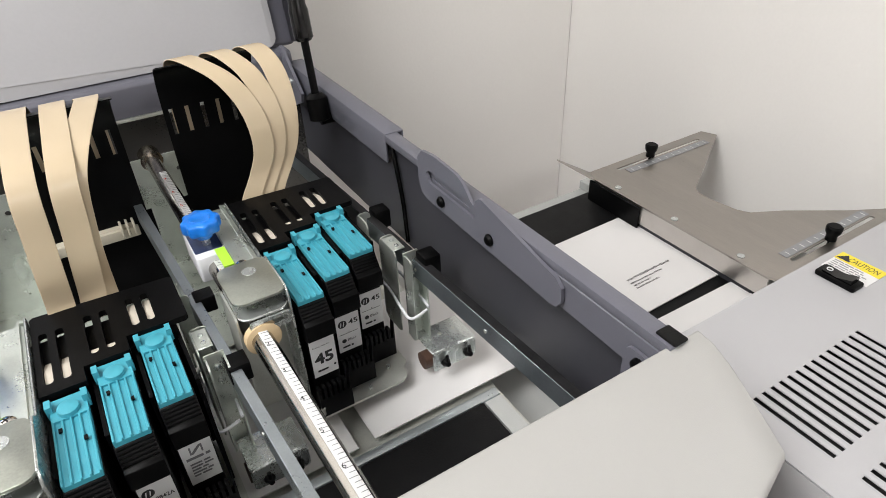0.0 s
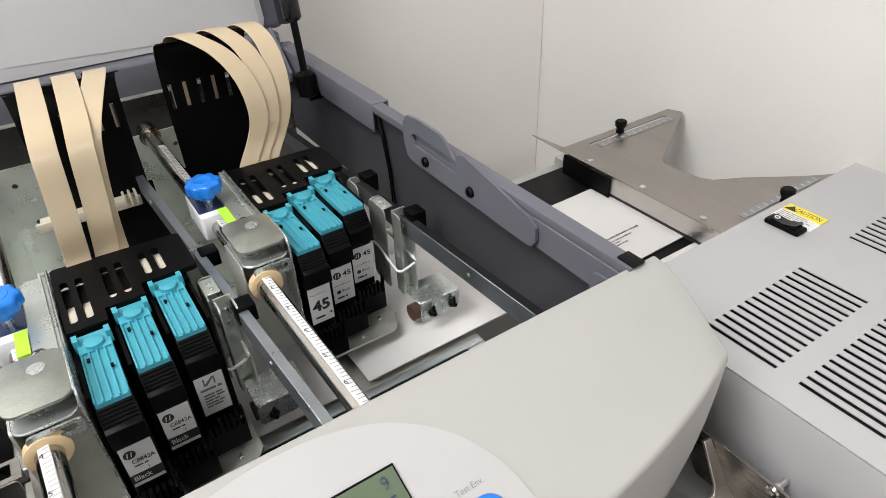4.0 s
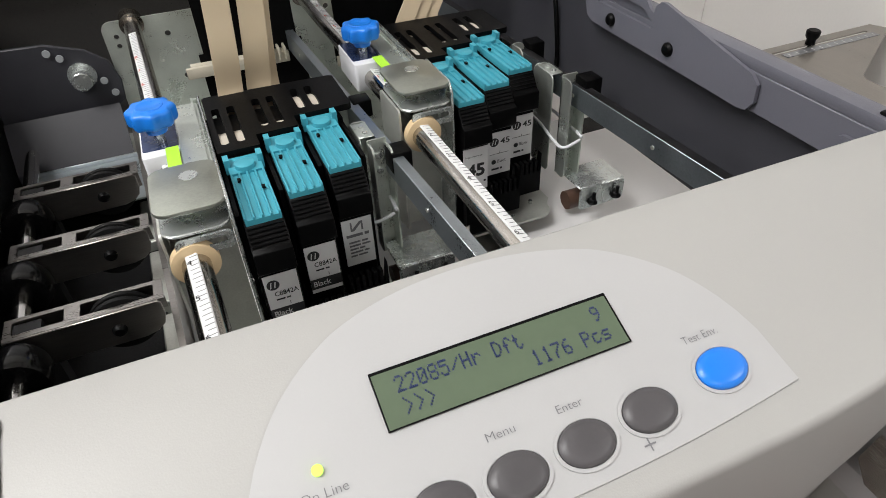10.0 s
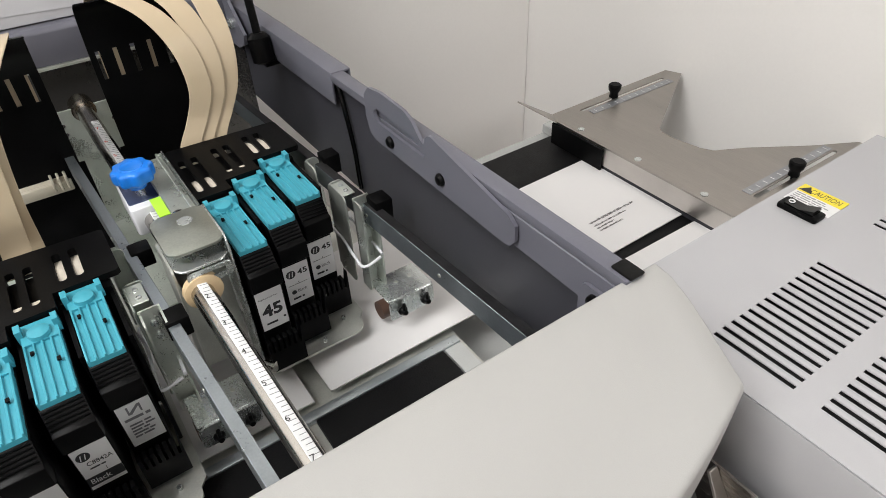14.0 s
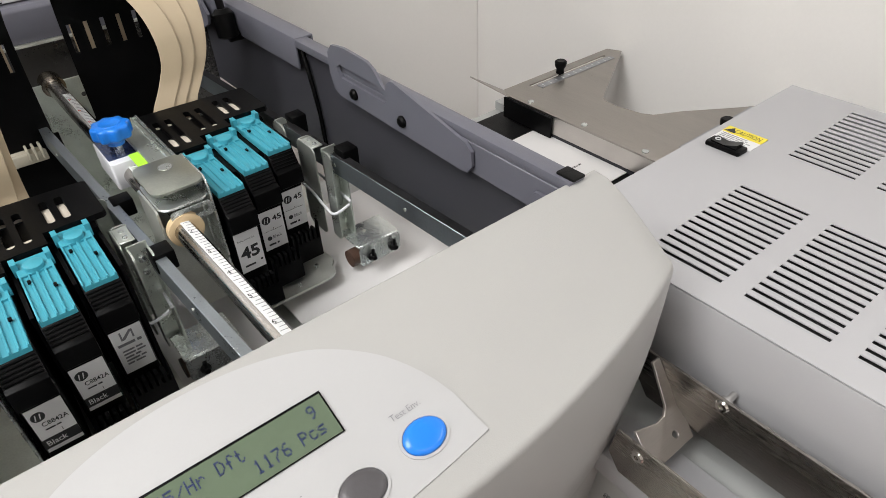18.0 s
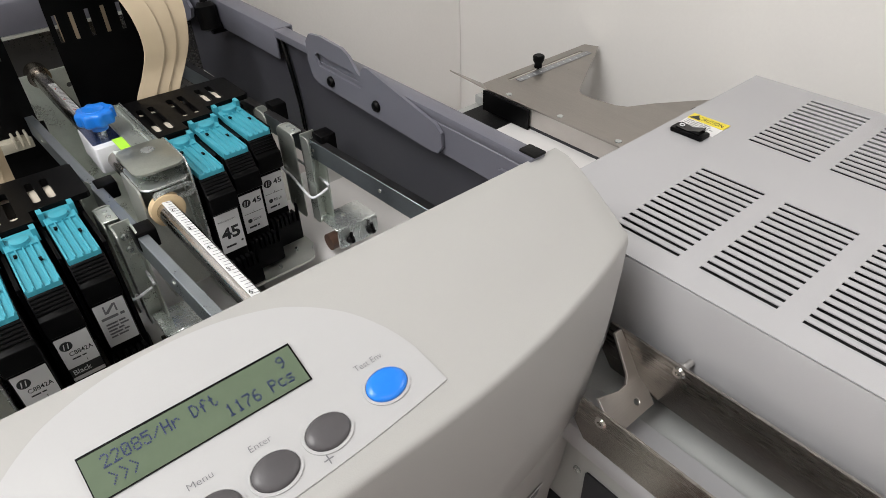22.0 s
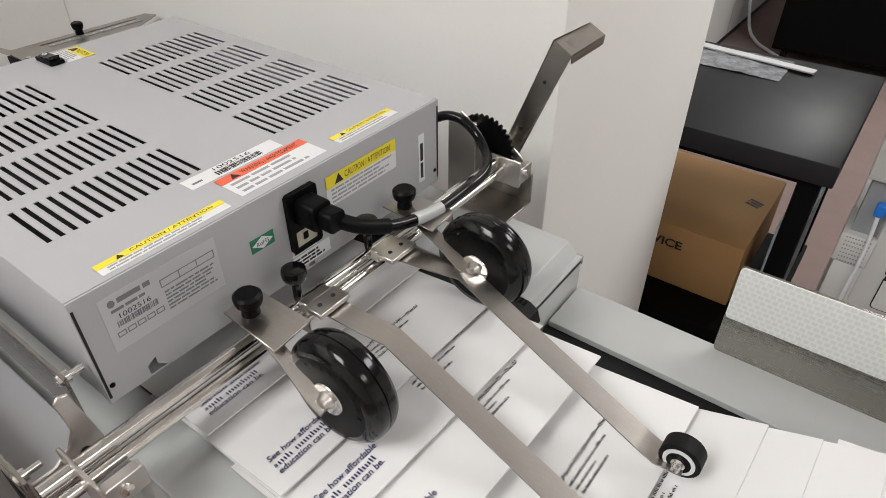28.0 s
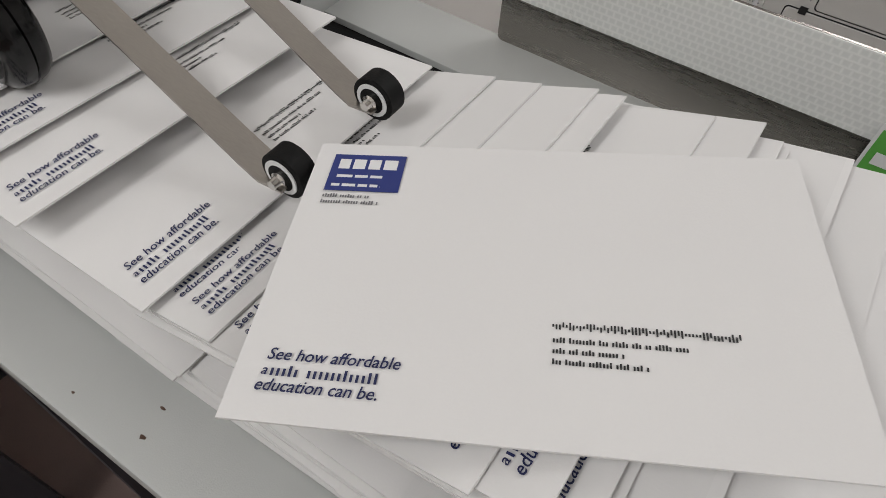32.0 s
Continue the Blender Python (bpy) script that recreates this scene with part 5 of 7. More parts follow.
def feed_unit(y, group="feed brackets"):
    f = thing("feed_bracket", (-0.08, y, BED), "stainless feed bracket with a black wheel in a slot", "bracket", group)
    shift = Matrix.Translation((-0.004 - 0.05 * (y - 0.344), 0, -0.013))

    def put(name, bm, material, label=""):
        bm.transform(shift)
        part(name, bm, material, f, label)

    bm = bmesh.new()
    prism(bm, [(-0.108, 1.1370), (-0.0420, 1.1370), (-0.0350, 1.1390), (-0.0305, 1.1430), (-0.0285, 1.1490), (-0.0285, 1.1580), (-0.0300, 1.1600), (-0.108, 1.1600)], "y", y, y + 0.0015)
    bev(bm, 0.0004, 1)
    put("front_plate", bm, DARKSTEEL, "stainless plate with a rounded corner")
    bm = bmesh.new()
    plate(bm, [(-0.108, y + 0.0015), (-0.0265, y + 0.0015), (-0.0265, y + 0.0190), (-0.108, y + 0.0190)], [rrect(-0.0700, -0.0315, y + 0.0055, y + 0.0160, 0.001, 2), rrect(-0.1040, -0.0780, y + 0.0055, y + 0.0160, 0.001, 2)], "z", 1.1585, 1.1600)
    put("top_plate", bm, DARKSTEEL)
    bm = bmesh.new()
    box(bm, -0.108, -0.0285, y + 0.0175, y + 0.0190, 1.140, 1.1584)
    put("rear_plate", bm, DARKSTEEL)
    for dy in (0.0062, 0.0112):
        bm = bmesh.new()
        turned(bm, (-0.0510, y + dy, 1.1450), (0, 1, 0), [(0, 0.0160), (0.0006, 0.0178), (0.0020, 0.0186), (0.0034, 0.0178), (0.0040, 0.0160)], 32)
        put("feed_wheel", bm, RUBBER, "black rubber feed wheel")
    bm = bmesh.new()
    turned(bm, (-0.0535, y, 1.1477), (0, -1, 0), [(0, 0.0040), (0.0015, 0.0038), (0.003, 0.0026), (0.0031, 0.0005)], 18)
    put("black_screw", bm, BLACK)
    bm = bmesh.new()
    box(bm, -0.104, -0.090, y + 0.0040, y + 0.0150, 1.0966, 1.1584)
    put("leg", bm, DARKIN)
    bm = bmesh.new()
    box(bm, -0.0400, -0.0265, y - 0.012, y + 0.050, 1.0966, 1.108)
    bev(bm, 0.001, 1)
    put("end_block", bm, ZINCDULL)


for y in (0.269, 0.344, 0.418, 0.493):
    feed_unit(y)


def feed_floor():
    """Zinc strip behind the last bracket and the dark panel that rises from its far edge."""
    p = thing("feed_plate", (-0.08, 0.55, BED), "bluish zinc feed plate behind the brackets", "plate")
    bm = bmesh.new()
    box(bm, -0.1300, -0.0410, 0.5160, 0.5880, 1.1120, 1.1136)
    box(bm, -0.1300, -0.0410, 0.5864, 0.5880, 1.1136, 1.1170)
    bev(bm, 0.0004, 1)
    part("plate", bm, BLUEDSTEEL, p)
    bm = bmesh.new()
    box(bm, -0.1280, -0.0450, 0.5700, 0.5760, 1.0836, 1.1120)
    part("plate_foot", bm, DARKIN, p)
    d = thing("dark_panel", (-0.09, 0.60, BED), "charcoal painted panel rising behind the zinc feed plate", "panel")
    bm = bmesh.new()
    prism(bm, [(0.5884, 1.0836), (0.5900, 1.0836), (0.5904, 1.1160), (0.6180, 1.1480), (0.6180, 1.1500), (0.5884, 1.1168)], "x", -0.1360, -0.0460)
    part("panel_sheet", bm, CHARCOAL, d)
    r = thing("feed_rail", (-0.036, 0.42, BED), "dull steel rail beside the feed brackets", "rail")
    bm = bmesh.new()
    prism(bm, [(-0.0262, 1.0836), (-0.0225, 1.0836), (-0.0225, 1.1290), (-0.0262, 1.1290)], "y", 0.200, 0.620)
    bm.transform(Matrix(((1, -0.05, 0, 0.0132), (0, 1, 0, 0), (0, 0, 1, 0), (0, 0, 0, 1))))
    part("rail_plate", bm, DARKSTEEL, r)


feed_floor()


def feed_shaft():
    s = thing("feed_shaft", (-0.118, 0.3, BED), "steel shaft with black rollers and tan collars", "shaft")
    bm = bmesh.new()
    cyl(bm, (-0.1030, 0.197, 1.134), (-0.1180, 0.585, 1.134), 0.0052, 16)
    part("shaft", bm, CHROME, s)
    for y in (0.246, 0.321, 0.396, 0.471):
        x = -0.1030 - 0.0387 * (y - 0.197)
        bm = bmesh.new()
        turned(bm, (x, y, 1.134), (0, 1, 0), [(0, 0.0085), (0.002, 0.0145), (0.006, 0.0160), (0.016, 0.0160), (0.020, 0.0145), (0.022, 0.0085)], 28)
        part("roller", bm, GLOSSB, s)
        bm = bmesh.new()
        turned(bm, (x, y + 0.030, 1.134), (0, 1, 0), [(0, 0.0090), (0.004, 0.0092)], 22)
        part("collar", bm, NYLON, s)
    p = thing("drive_bracket", (-0.10, 0.62, BED), "dark rounded bracket with a zinc pin and pale grey plugs", "bracket")
    # charcoal colour carries the shade at the feeder end
    bm = bmesh.new()
    prism(bm, [(-0.1365, 1.0836), (-0.055, 1.0836), (-0.055, 1.140), (-0.0405, 1.150), (-0.0385, 1.166), (-0.0430, 1.184), (-0.058, 1.196), (-0.085, 1.205), (-0.1365, 1.207)], "y", 0.624, 0.628)
    bev(bm, 0.0006, 1)
    part("bracket_plate", bm, CHARCOAL, p)
    bm = bmesh.new()
    turned(bm, (-0.0660, 0.624, 1.1765), (0, -1, 0), [(0, 0.0110), (0.002, 0.0110), (0.002, 0.0078), (0.016, 0.0078), (0.017, 0.0070)], 20)
    part("pin", bm, ZINC, p)
    for x, z in ((-0.0466, 1.1575), (-0.0517, 1.1690), (-0.0850, 1.1985), (-0.0771, 1.1930)):
        bm = bmesh.new()
        turned(bm, (x, 0.624, z), (0, -1, 0), [(0, 0.0030), (0.0015, 0.0029)], 12)
        part("plug", bm, COPIERD, p)


feed_shaft()

# ---- the dryer ----
DX0, DX1, DY0, DY1, DZ0, DZ1 = 0.3400, 0.6500, -0.1125, 0.2420, 1.1000, 1.1760


def caution_label(parent, m, w, h, seed, head_mat=YELLOW, text="CAUTION / ATTENTION", head=0.46, rows=2):
    """A warning sticker: coloured head with writing, white foot with fine lines. m: lower left corner."""
    bm = bmesh.new()
    flat(bm, 0, w, 0, h, m, 0.0003)
    lb = part("warning_label", bm, LABELW, parent, "white warning sticker with a coloured head")
    bm = bmesh.new()
    flat(bm, 0, w, h * (1 - head), h, m, 0.0005)
    hd = part("label_head", bm, head_mat, lb)
    part_mesh("writing", words(text, INK, w * 0.66, h * head * 0.52), hd, m @ Matrix.Translation((w * 0.25, h * (1 - head) + h * head * 0.24, 0.0006)))
    bm = bmesh.new()
    s = h * head * 0.42
    prism(bm, [(w * 0.17 - s, 0), (w * 0.17 + s, 0), (w * 0.17, s * 1.7)], "z", 0.0005, 0.0007)
    bm.transform(m @ Matrix.Translation((0, h * (1 - head) + h * head * 0.15, 0)))
    part("warning_triangle", bm, INK, hd)
    bm = bmesh.new()
    print_bars(bm, w * 0.06, w * 0.94, h * 0.05, h * (1 - head) * 0.95, rows, m, seed, 0.0005, 0.42)
    part("fine_print", bm, FADED, lb)
    return lb


def dryer():
    d = thing("dryer", (0.495, 0.065, DZ0), "light grey sheet-metal dryer with slotted top and warning stickers", "dryer")
    holes = []
    for x0 in (0.3600, 0.5275):
        for y0 in (0.1330, 0.0700, 0.0075, -0.0555):
            for k in range(14):
                x = x0 + 0.0013 + k * 0.1055 / 13.6
                holes.append([(x, y0), (x + 0.0033, y0), (x + 0.0033, y0 + 0.0485), (x, y0 + 0.0485)])
    bm = bmesh.new()
    plate(bm, [(DX0, DY0), (DX1, DY0), (DX1, DY1), (DX0, DY1)], holes, "z", DZ1 - 0.0007, DZ1)
    part("slotted_top", bm, DRYER, d, "light grey top sheet with eight groups of slots", 30)
    bm = bmesh.new()
    box(bm, DX0, DX0 + 0.0014, DY0, DY1, DZ0 + 0.001, DZ1 - 0.0015)
    bev(bm, 0.0006, 2)
    part("side_sheet", bm, DRYER, d)
    bm = bmesh.new()
    box(bm, DX1 - 0.0014, DX1, DY0, DY1, DZ0 + 0.001, DZ1 - 0.0015)
    part("side_sheet", bm, DRYER, d)
    bm = bmesh.new()
    box(bm, DX0 + 0.0015, DX1 - 0.0015, DY1 - 0.0014, DY1, DZ0 + 0.001, DZ1 - 0.0015)
    part("back_sheet", bm, DRYER, d)
    # front sheet with two notches at the foot
    bm = bmesh.new()
    pts = [(DX0, DZ0), (0.3660, DZ0), (0.3660, 1.1085), (0.3720, 1.1120), (0.3720, 1.1060), (0.380, 1.1000), (0.4950, 1.1000), (0.4950, 1.1080), (0.5010, 1.1080), (0.5010, 1.1000),
           (0.5560, 1.1000), (0.5560, 1.1070), (0.5620, 1.1070), (0.5620, 1.1000), (DX1, DZ0), (DX1, DZ1 - 0.0006), (DX0, DZ1 - 0.0006)]
    prism(bm, pts, "y", DY0 - 0.0014, DY0)
    front = part("front_sheet", bm, DRYER, d, "light grey front sheet")
    for x in (DX0 + 0.0012, DX1 - 0.0012):
        bm = bmesh.new()
        box(bm, x - 0.0007, x + 0.0007, DY0 - 0.0018, DY0 - 0.0012, DZ0 + 0.004, DZ1 - 0.006)
        part("edge_gap", bm, DARKIN, front)
    for x in (DX0 + 0.0045, DX1 - 0.0050):
        bm = bmesh.new()
        turned(bm, (x, DY0 - 0.0014, DZ0 + 0.012), (0, -1, 0), [(0, 0.0018), (0.0008, 0.0014)], 10)
        part("rivet", bm, BLACK, front)
    # near-black sheets put the shade inside the dryer behind the slots
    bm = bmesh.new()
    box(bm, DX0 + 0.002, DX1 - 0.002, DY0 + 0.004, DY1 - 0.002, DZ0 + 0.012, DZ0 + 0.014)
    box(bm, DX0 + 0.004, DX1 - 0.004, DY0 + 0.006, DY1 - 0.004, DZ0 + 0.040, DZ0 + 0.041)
    part("heater_tray", bm, DARKIN, d, "near-black sheets standing for the shade behind the slots")
    top = Matrix.Translation((0, 0, DZ1))
    caution_label(d, axes((0.3640, -0.1085, DZ1), (1, 0, 0), (0, 1, 0)), 0.0840, 0.0115, 11)
    caution_label(d, axes((0.5470, -0.1045, DZ1), (1, 0, 0), (0, 1, 0)), 0.0640, 0.0115, 12)
    caution_label(d, axes((0.4590, -0.1050, DZ1), (1, 0, 0), (0, 1, 0)), 0.0745, 0.0285, 13, ORANGE, "WARNING / AVERTISSEMENT", 0.30, 3)
    m = axes((0.4450, -0.0738, DZ1), (1, 0, 0), (0, 1, 0))
    bm = bmesh.new()
    flat(bm, 0, 0.0755, 0, 0.0142, m, 0.0002)
    bl = part("barcode_label", bm, LABELW, d, "white barcode sticker")
    bm = bmesh.new()
    rnd = random.Random(5)
    x = 0.022
    while x < 0.060:
        w = rnd.choice((0.0004, 0.0008, 0.0012))
        flat(bm, x, x + w, 0.0020, 0.0075, m, 0.0004)
        x += w + rnd.choice((0.0004, 0.0008))
    part("barcode", bm, INK, bl)
    part_mesh("writing", words("1002516", INK, 0.030, 0.0040), bl, m @ Matrix.Translation((0.024, 0.0088, 0.0004)))
    bm = bmesh.new()
    print_bars(bm, 0.004, 0.014, 0.004, 0.0075, 1, m, 3, 0.0004)
    part("fine_print", bm, GREYINK, bl)
    # switch and its sticker
    m = axes((0.4975, 0.2040, DZ1), (1, 0, 0), (0, 1, 0))
    bm = bmesh.new()
    prism(bm, rrect(0, 0.0135, 0, 0.0290, 0.002), "z", 0, 0.0035)
    bev(bm, 0.0008, 2)
    bm.transform(m)
    sw = part("rocker_switch", bm, BLACK, d, "black rocker switch")
    bm = bmesh.new()
    prism(bm, [(0.004, 0.0035), (0.025, 0.0035), (0.025, 0.0052), (0.0145, 0.0042), (0.004, 0.0075)], "x", 0.0022, 0.0113)
    bm.transform(m)
    part("rocker", bm, GLOSSB, sw)
    bm = bmesh.new()
    plate(bm, ellipse(0.0067, 0.022, 0.0022, 0.0022, 16), [ellipse(0.0067, 0.022, 0.0015, 0.0015, 16)], "z", 0.0050, 0.0056)
    bm.transform(m)
    part("switch_mark", bm, LABELW, sw)
    caution_label(d, axes((0.5120, 0.2360, DZ1), (0, -1, 0), (1, 0, 0)), 0.0330, 0.0270, 14, YELLOW, "CAUTION", 0.42, 5)
    # stickers on the front
    up, yf = (0, 0, 1), DY0 - 0.0014
    caution_label(d, axes((0.5200, yf, 1.1385), (1, 0, 0), up), 0.0750, 0.0248, 15, YELLOW, "CAUTION / ATTENTION", 0.40, 4)
    m = axes((0.3535, yf, 1.1305), (1, 0, 0), up)
    bm = bmesh.new()
    flat(bm, 0, 0.0740, 0, 0.0370, m, 0.0003)
    rl = part("rating_label", bm, mat("silver_label", (0.50, 0.50, 0.51), 0.4, 0.2, 0.03, 60), front, "silver rating label")
    bm = bmesh.new()
    prism(bm, ellipse(0.0065, 0.0315, 0.0022, 0.0024, 8), "z", 0.0003, 0.0005)
    print_bars(bm, 0.0100, 0.0300, 0.0295, 0.0340, 1, Matrix(), 2, 0.0005, 0.7)
    print_bars(bm, 0.0050, 0.0320, 0.0250, 0.0280, 1, Matrix(), 21, 0.0005, 0.6)
    print_bars(bm, 0.0360, 0.0700, 0.0060, 0.0210, 6, Matrix(), 22, 0.0005, 0.4)
    x, rnd = 0.006, random.Random(9)
    while x < 0.030:
        w = rnd.choice((0.0003, 0.0006, 0.0010))
        flat(bm, x, x + w, 0.0150, 0.0190, Matrix(), 0.0005)
        x += w + rnd.choice((0.0003, 0.0006))
    for k in range(5):
        bx = 0.004 + k * 0.006
        plate(bm, [(bx, 0.0085), (bx + 0.005, 0.0085), (bx + 0.005, 0.0120), (bx, 0.0120)], [[(bx + 0.0005, 0.0090), (bx + 0.0045, 0.0090), (bx + 0.0045, 0.0115), (bx + 0.0005, 0.0115)]], "z", 0.0003, 0.0005)
    plate(bm, [(0.0350, 0.0235), (0.0715, 0.0235), (0.0715, 0.0290), (0.0350, 0.0290)], [[(0.0355, 0.0240), (0.0470, 0.0240), (0.0470, 0.0285), (0.0355, 0.0285)], [(0.0475, 0.0240), (0.0590, 0.0240), (0.0590, 0.0285), (0.0475, 0.0285)], [(0.0595, 0.0240), (0.0710, 0.0240), (0.0710, 0.0285), (0.0595, 0.0285)]], "z", 0.0003, 0.0005)
    bm.transform(m)
    part("label_print", bm, GREYINK, rl)
    part_mesh("writing", words("1002516", INK, 0.0190, 0.0034), rl, m @ Matrix.Translation((0.0085, 0.0200, 0.0004)))
    m = axes((0.4510, yf, 1.1390), (1, 0, 0), up)
    bm = bmesh.new()
    flat(bm, 0, 0.0190, 0, 0.0102, m, 0.0003)
    ro = part("green_label", bm, DKGREEN, front, "green square label")
    bm = bmesh.new()
    prism(bm, [(0.001, 0.0051), (0.0095, 0.0005), (0.018, 0.0051), (0.0095, 0.0097)], "z", 0.0003, 0.0005)
    bm.transform(m)
    part("label_diamond", bm, LABELW, ro)
    part_mesh("writing", words("RoHS", INK, 0.0098, 0.0034), ro, m @ Matrix.Translation((0.0046, 0.0034, 0.0006)))
    for (x, z, w, h, r, sd) in ((0.4815, 1.1045, 0.0355, 0.0110, 3, 31), (0.4820, 1.1165, 0.0230, 0.0080, 2, 32), (0.6235, 1.1095, 0.0075, 0.0440, 1, 33)):
        m = axes((x, yf, z), (1, 0, 0), up) if w > h else axes((x + w, yf, z), (0, 0, 1), (-1, 0, 0))
        ww, hh = (w, h) if w > h else (h, w)
        bm = bmesh.new()
        flat(bm, 0, ww, 0, hh, m, 0.0003)
        sl = part("small_label", bm, LABELG, front)
        bm = bmesh.new()
        print_bars(bm, ww * 0.08, ww * 0.92, hh * 0.1, hh * 0.9, r, m, sd, 0.0005)
        part("fine_print", bm, INK, sl)
    # inlet socket
    bm = bmesh.new()
    plate(bm, rrect(0.4815, 0.5085, 1.1210, 1.1680, 0.003), [rrect(0.4855, 0.5045, 1.1250, 1.1380, 0.001)], "y", yf - 0.0040, yf)
    bev(bm, 0.0006, 1)
    so = part("power_inlet", bm, BLACK, d, "black power inlet")
    bm = bmesh.new()
    box(bm, 0.4850, 0.5050, yf - 0.0030, yf - 0.0005, 1.1245, 1.1385)
    part("fuse_drawer", bm, CREAM, so)
    bm = bmesh.new()
    box(bm, 0.4920, 0.4960, yf - 0.0036, yf - 0.0029, 1.1290, 1.1345)
    part("fuse_slot", bm, BLACK, so)
    return d


dryer()


def power_cord():
    c = thing("power_cord", (0.497, -0.13, 1.15), "black power cord plugged into the dryer front", "cord")
    yf = DY0 - 0.0054
    bm = bmesh.new()
    prism(bm, rrect(0.4860, 0.5040, 1.1440, 1.1640, 0.004), "y", yf - 0.0180, yf)
    prism(bm, rrect(0.4895, 0.5045, 1.1455, 1.1610, 0.004), "y", yf - 0.0300, yf - 0.0180)
    bev(bm, 0.0015, 2)
    part("plug", bm, BLACK, c, "black moulded plug")
    bm = bmesh.new()
    pts = [(0.4990, yf - 0.0230, 1.1520), (0.5120, yf - 0.0360, 1.1440), (0.5300, yf - 0.0440, 1.1375)]
    tube(bm, pts, 0.0056, 12)
    part("strain_relief", bm, BLACK, c)
    bm = bmesh.new()
    pts = [(0.5280, yf - 0.0440, 1.1380), (0.5450, yf - 0.0480, 1.1340), (0.5750, yf - 0.0520, 1.1300), (0.6130, yf - 0.0520, 1.1300), (0.6440, yf - 0.0470, 1.1270), (0.6660, yf - 0.0360, 1.1280), (0.6780, yf - 0.0200, 1.1350), (0.6800, yf - 0.0080, 1.1430), (0.6790, yf + 0.0030, 1.1480), (0.6760, yf + 0.0180, 1.1470), (0.6730, yf + 0.0360, 1.1330), (0.6720, yf + 0.0500, 1.1000), (0.6720, yf + 0.0560, 1.0620)]
    tube(bm, pts, 0.0043, 12)
    part("cable", bm, GLOSSB, c)
    bm = bmesh.new()
    tube(bm, [(0.5520, yf - 0.0492, 1.1330), (0.5650, yf - 0.0510, 1.1312), (0.5790, yf - 0.0520, 1.1300)], 0.0050, 12)
    part("cord_tag", bm, mat("clear_cord_tag", (0.42, 0.43, 0.43), 0.25), c, "clear white tag round the cord")


power_cord()

# ---- the conveyor ----


NOSE = mat("dark_nose_steel", (0.125, 0.120, 0.110), 0.40, 0.8, 0.15, 30, 0.1, fine=900)
# stainless with dark reflections put into its base colour, for flats and fence
FLAT = mat("reflection_dark_stainless", (0.335, 0.315, 0.290), 0.27, 1.0, 0.16, 30, 0.15, stretch=(1, 0.06, 1), fine=1500, rvary=0.25)


def conveyor():
    c = thing("conveyor", (0.5, 0.1, 0.0), "grey conveyor with a black belt under the dryer", "conveyor")
    bm = bmesh.new()
    prism(bm, [(0.3120, 0.5850), (0.3120, -0.1100), (0.3350, -0.1100), (0.3350, -0.2420), (0.6900, -0.2420), (0.6900, 0.5850)], "z", 0.9300, 1.0480)
    bev(bm, 0.002, 2)
    part("case", bm, DECK, c, "grey painted conveyor case")
    for x0, x1 in ((0.3120, 0.3720), (0.6040, 0.6900)):
        bm = bmesh.new()
        if x0 > 0.4:
            pts = [(-0.2420, 1.0485), (0.5850, 1.0485), (0.5850, 1.0600), (-0.2280, 1.0600), (-0.2420, 1.0420)]
        if x0 < 0.4:
            prism(bm, [(0.3120, 0.2350), (0.3120, -0.1100), (0.3350, -0.1100), (0.3350, -0.2420), (0.3720, -0.2420), (0.3720, 0.2350)], "z", 1.0485, 1.0560)
        else:
            prism(bm, pts, "x", x0, x1)
        bev(bm, 0.0008, 1)
        part("side_deck", bm, DECK, c)
    bm = bmesh.new()
    prism(bm, [(-0.2440, 1.0300), (-0.2500, 1.0420), (-0.2470, 1.0520), (-0.2390, 1.0570), (0.5580, 1.0570), (0.5650, 1.0530), (0.5650, 1.0490), (-0.2400, 1.0490)], "x", 0.3730, 0.6030)
    part("belt", bm, BELT, c, "black ribbed conveyor belt")
    bm = bmesh.new()
    for x0 in (0.3732, 0.5960):
        for k in range(46):
            y = -0.2385 + k * 0.0040
            for j in range(3):
                box(bm, x0 + j * 0.0022 + (0.0011 if k % 2 else 0), x0 + j * 0.0022 + 0.0012 + (0.0011 if k % 2 else 0), y, y + 0.0024, 1.0569, 1.0576)
    tagged(part("belt_texture", bm, RUBBER, c), kind="stuff")
    bm = bmesh.new()
    prism(bm, rrect(0.3362, 0.3725, 1.0206, 1.0470, 0.001), "y", -0.2440, -0.2424)
    nose = part("nose_plate", bm, NOSE, c, "dark nose plate")
    bm = bmesh.new()
    prism(bm, [(0.3352, 1.0202), (0.3725, 1.0202), (0.3725, 1.0258), (0.3580, 1.0258), (0.3580, 1.0238), (0.3352, 1.0238)], "y", -0.2462, -0.2441)
    part("rubber_strip", bm, RUBBER, nose, "black rubber strip")
    bm = bmesh.new()
    box(bm, 0.3352, 0.3720, -0.2056, -0.2050, 1.0557, 1.0562)
    part("deck_seam", bm, DARKIN, c)
    # the electrical side
    xl = 0.3118
    bm = bmesh.new()
    prism(bm, rrect(-0.105, 0.1380, 0.9420, 0.9930, 0.003), "x", xl - 0.0016, xl)
    pn = part("switch_panel", bm, CHARCOAL, c, "dark switch panel")
    for y in (0.0700, 0.0140):
        bm = bmesh.new()
        prism(bm, rrect(y - 0.0125, y + 0.0125, 0.9560, 0.9780, 0.002), "x", xl - 0.0060, xl - 0.0016)
        bev(bm, 0.001, 2)
        rk = part("rocker_switch", bm, GLOSSB, pn, "black rocker switch with a red lens")
        bm = bmesh.new()
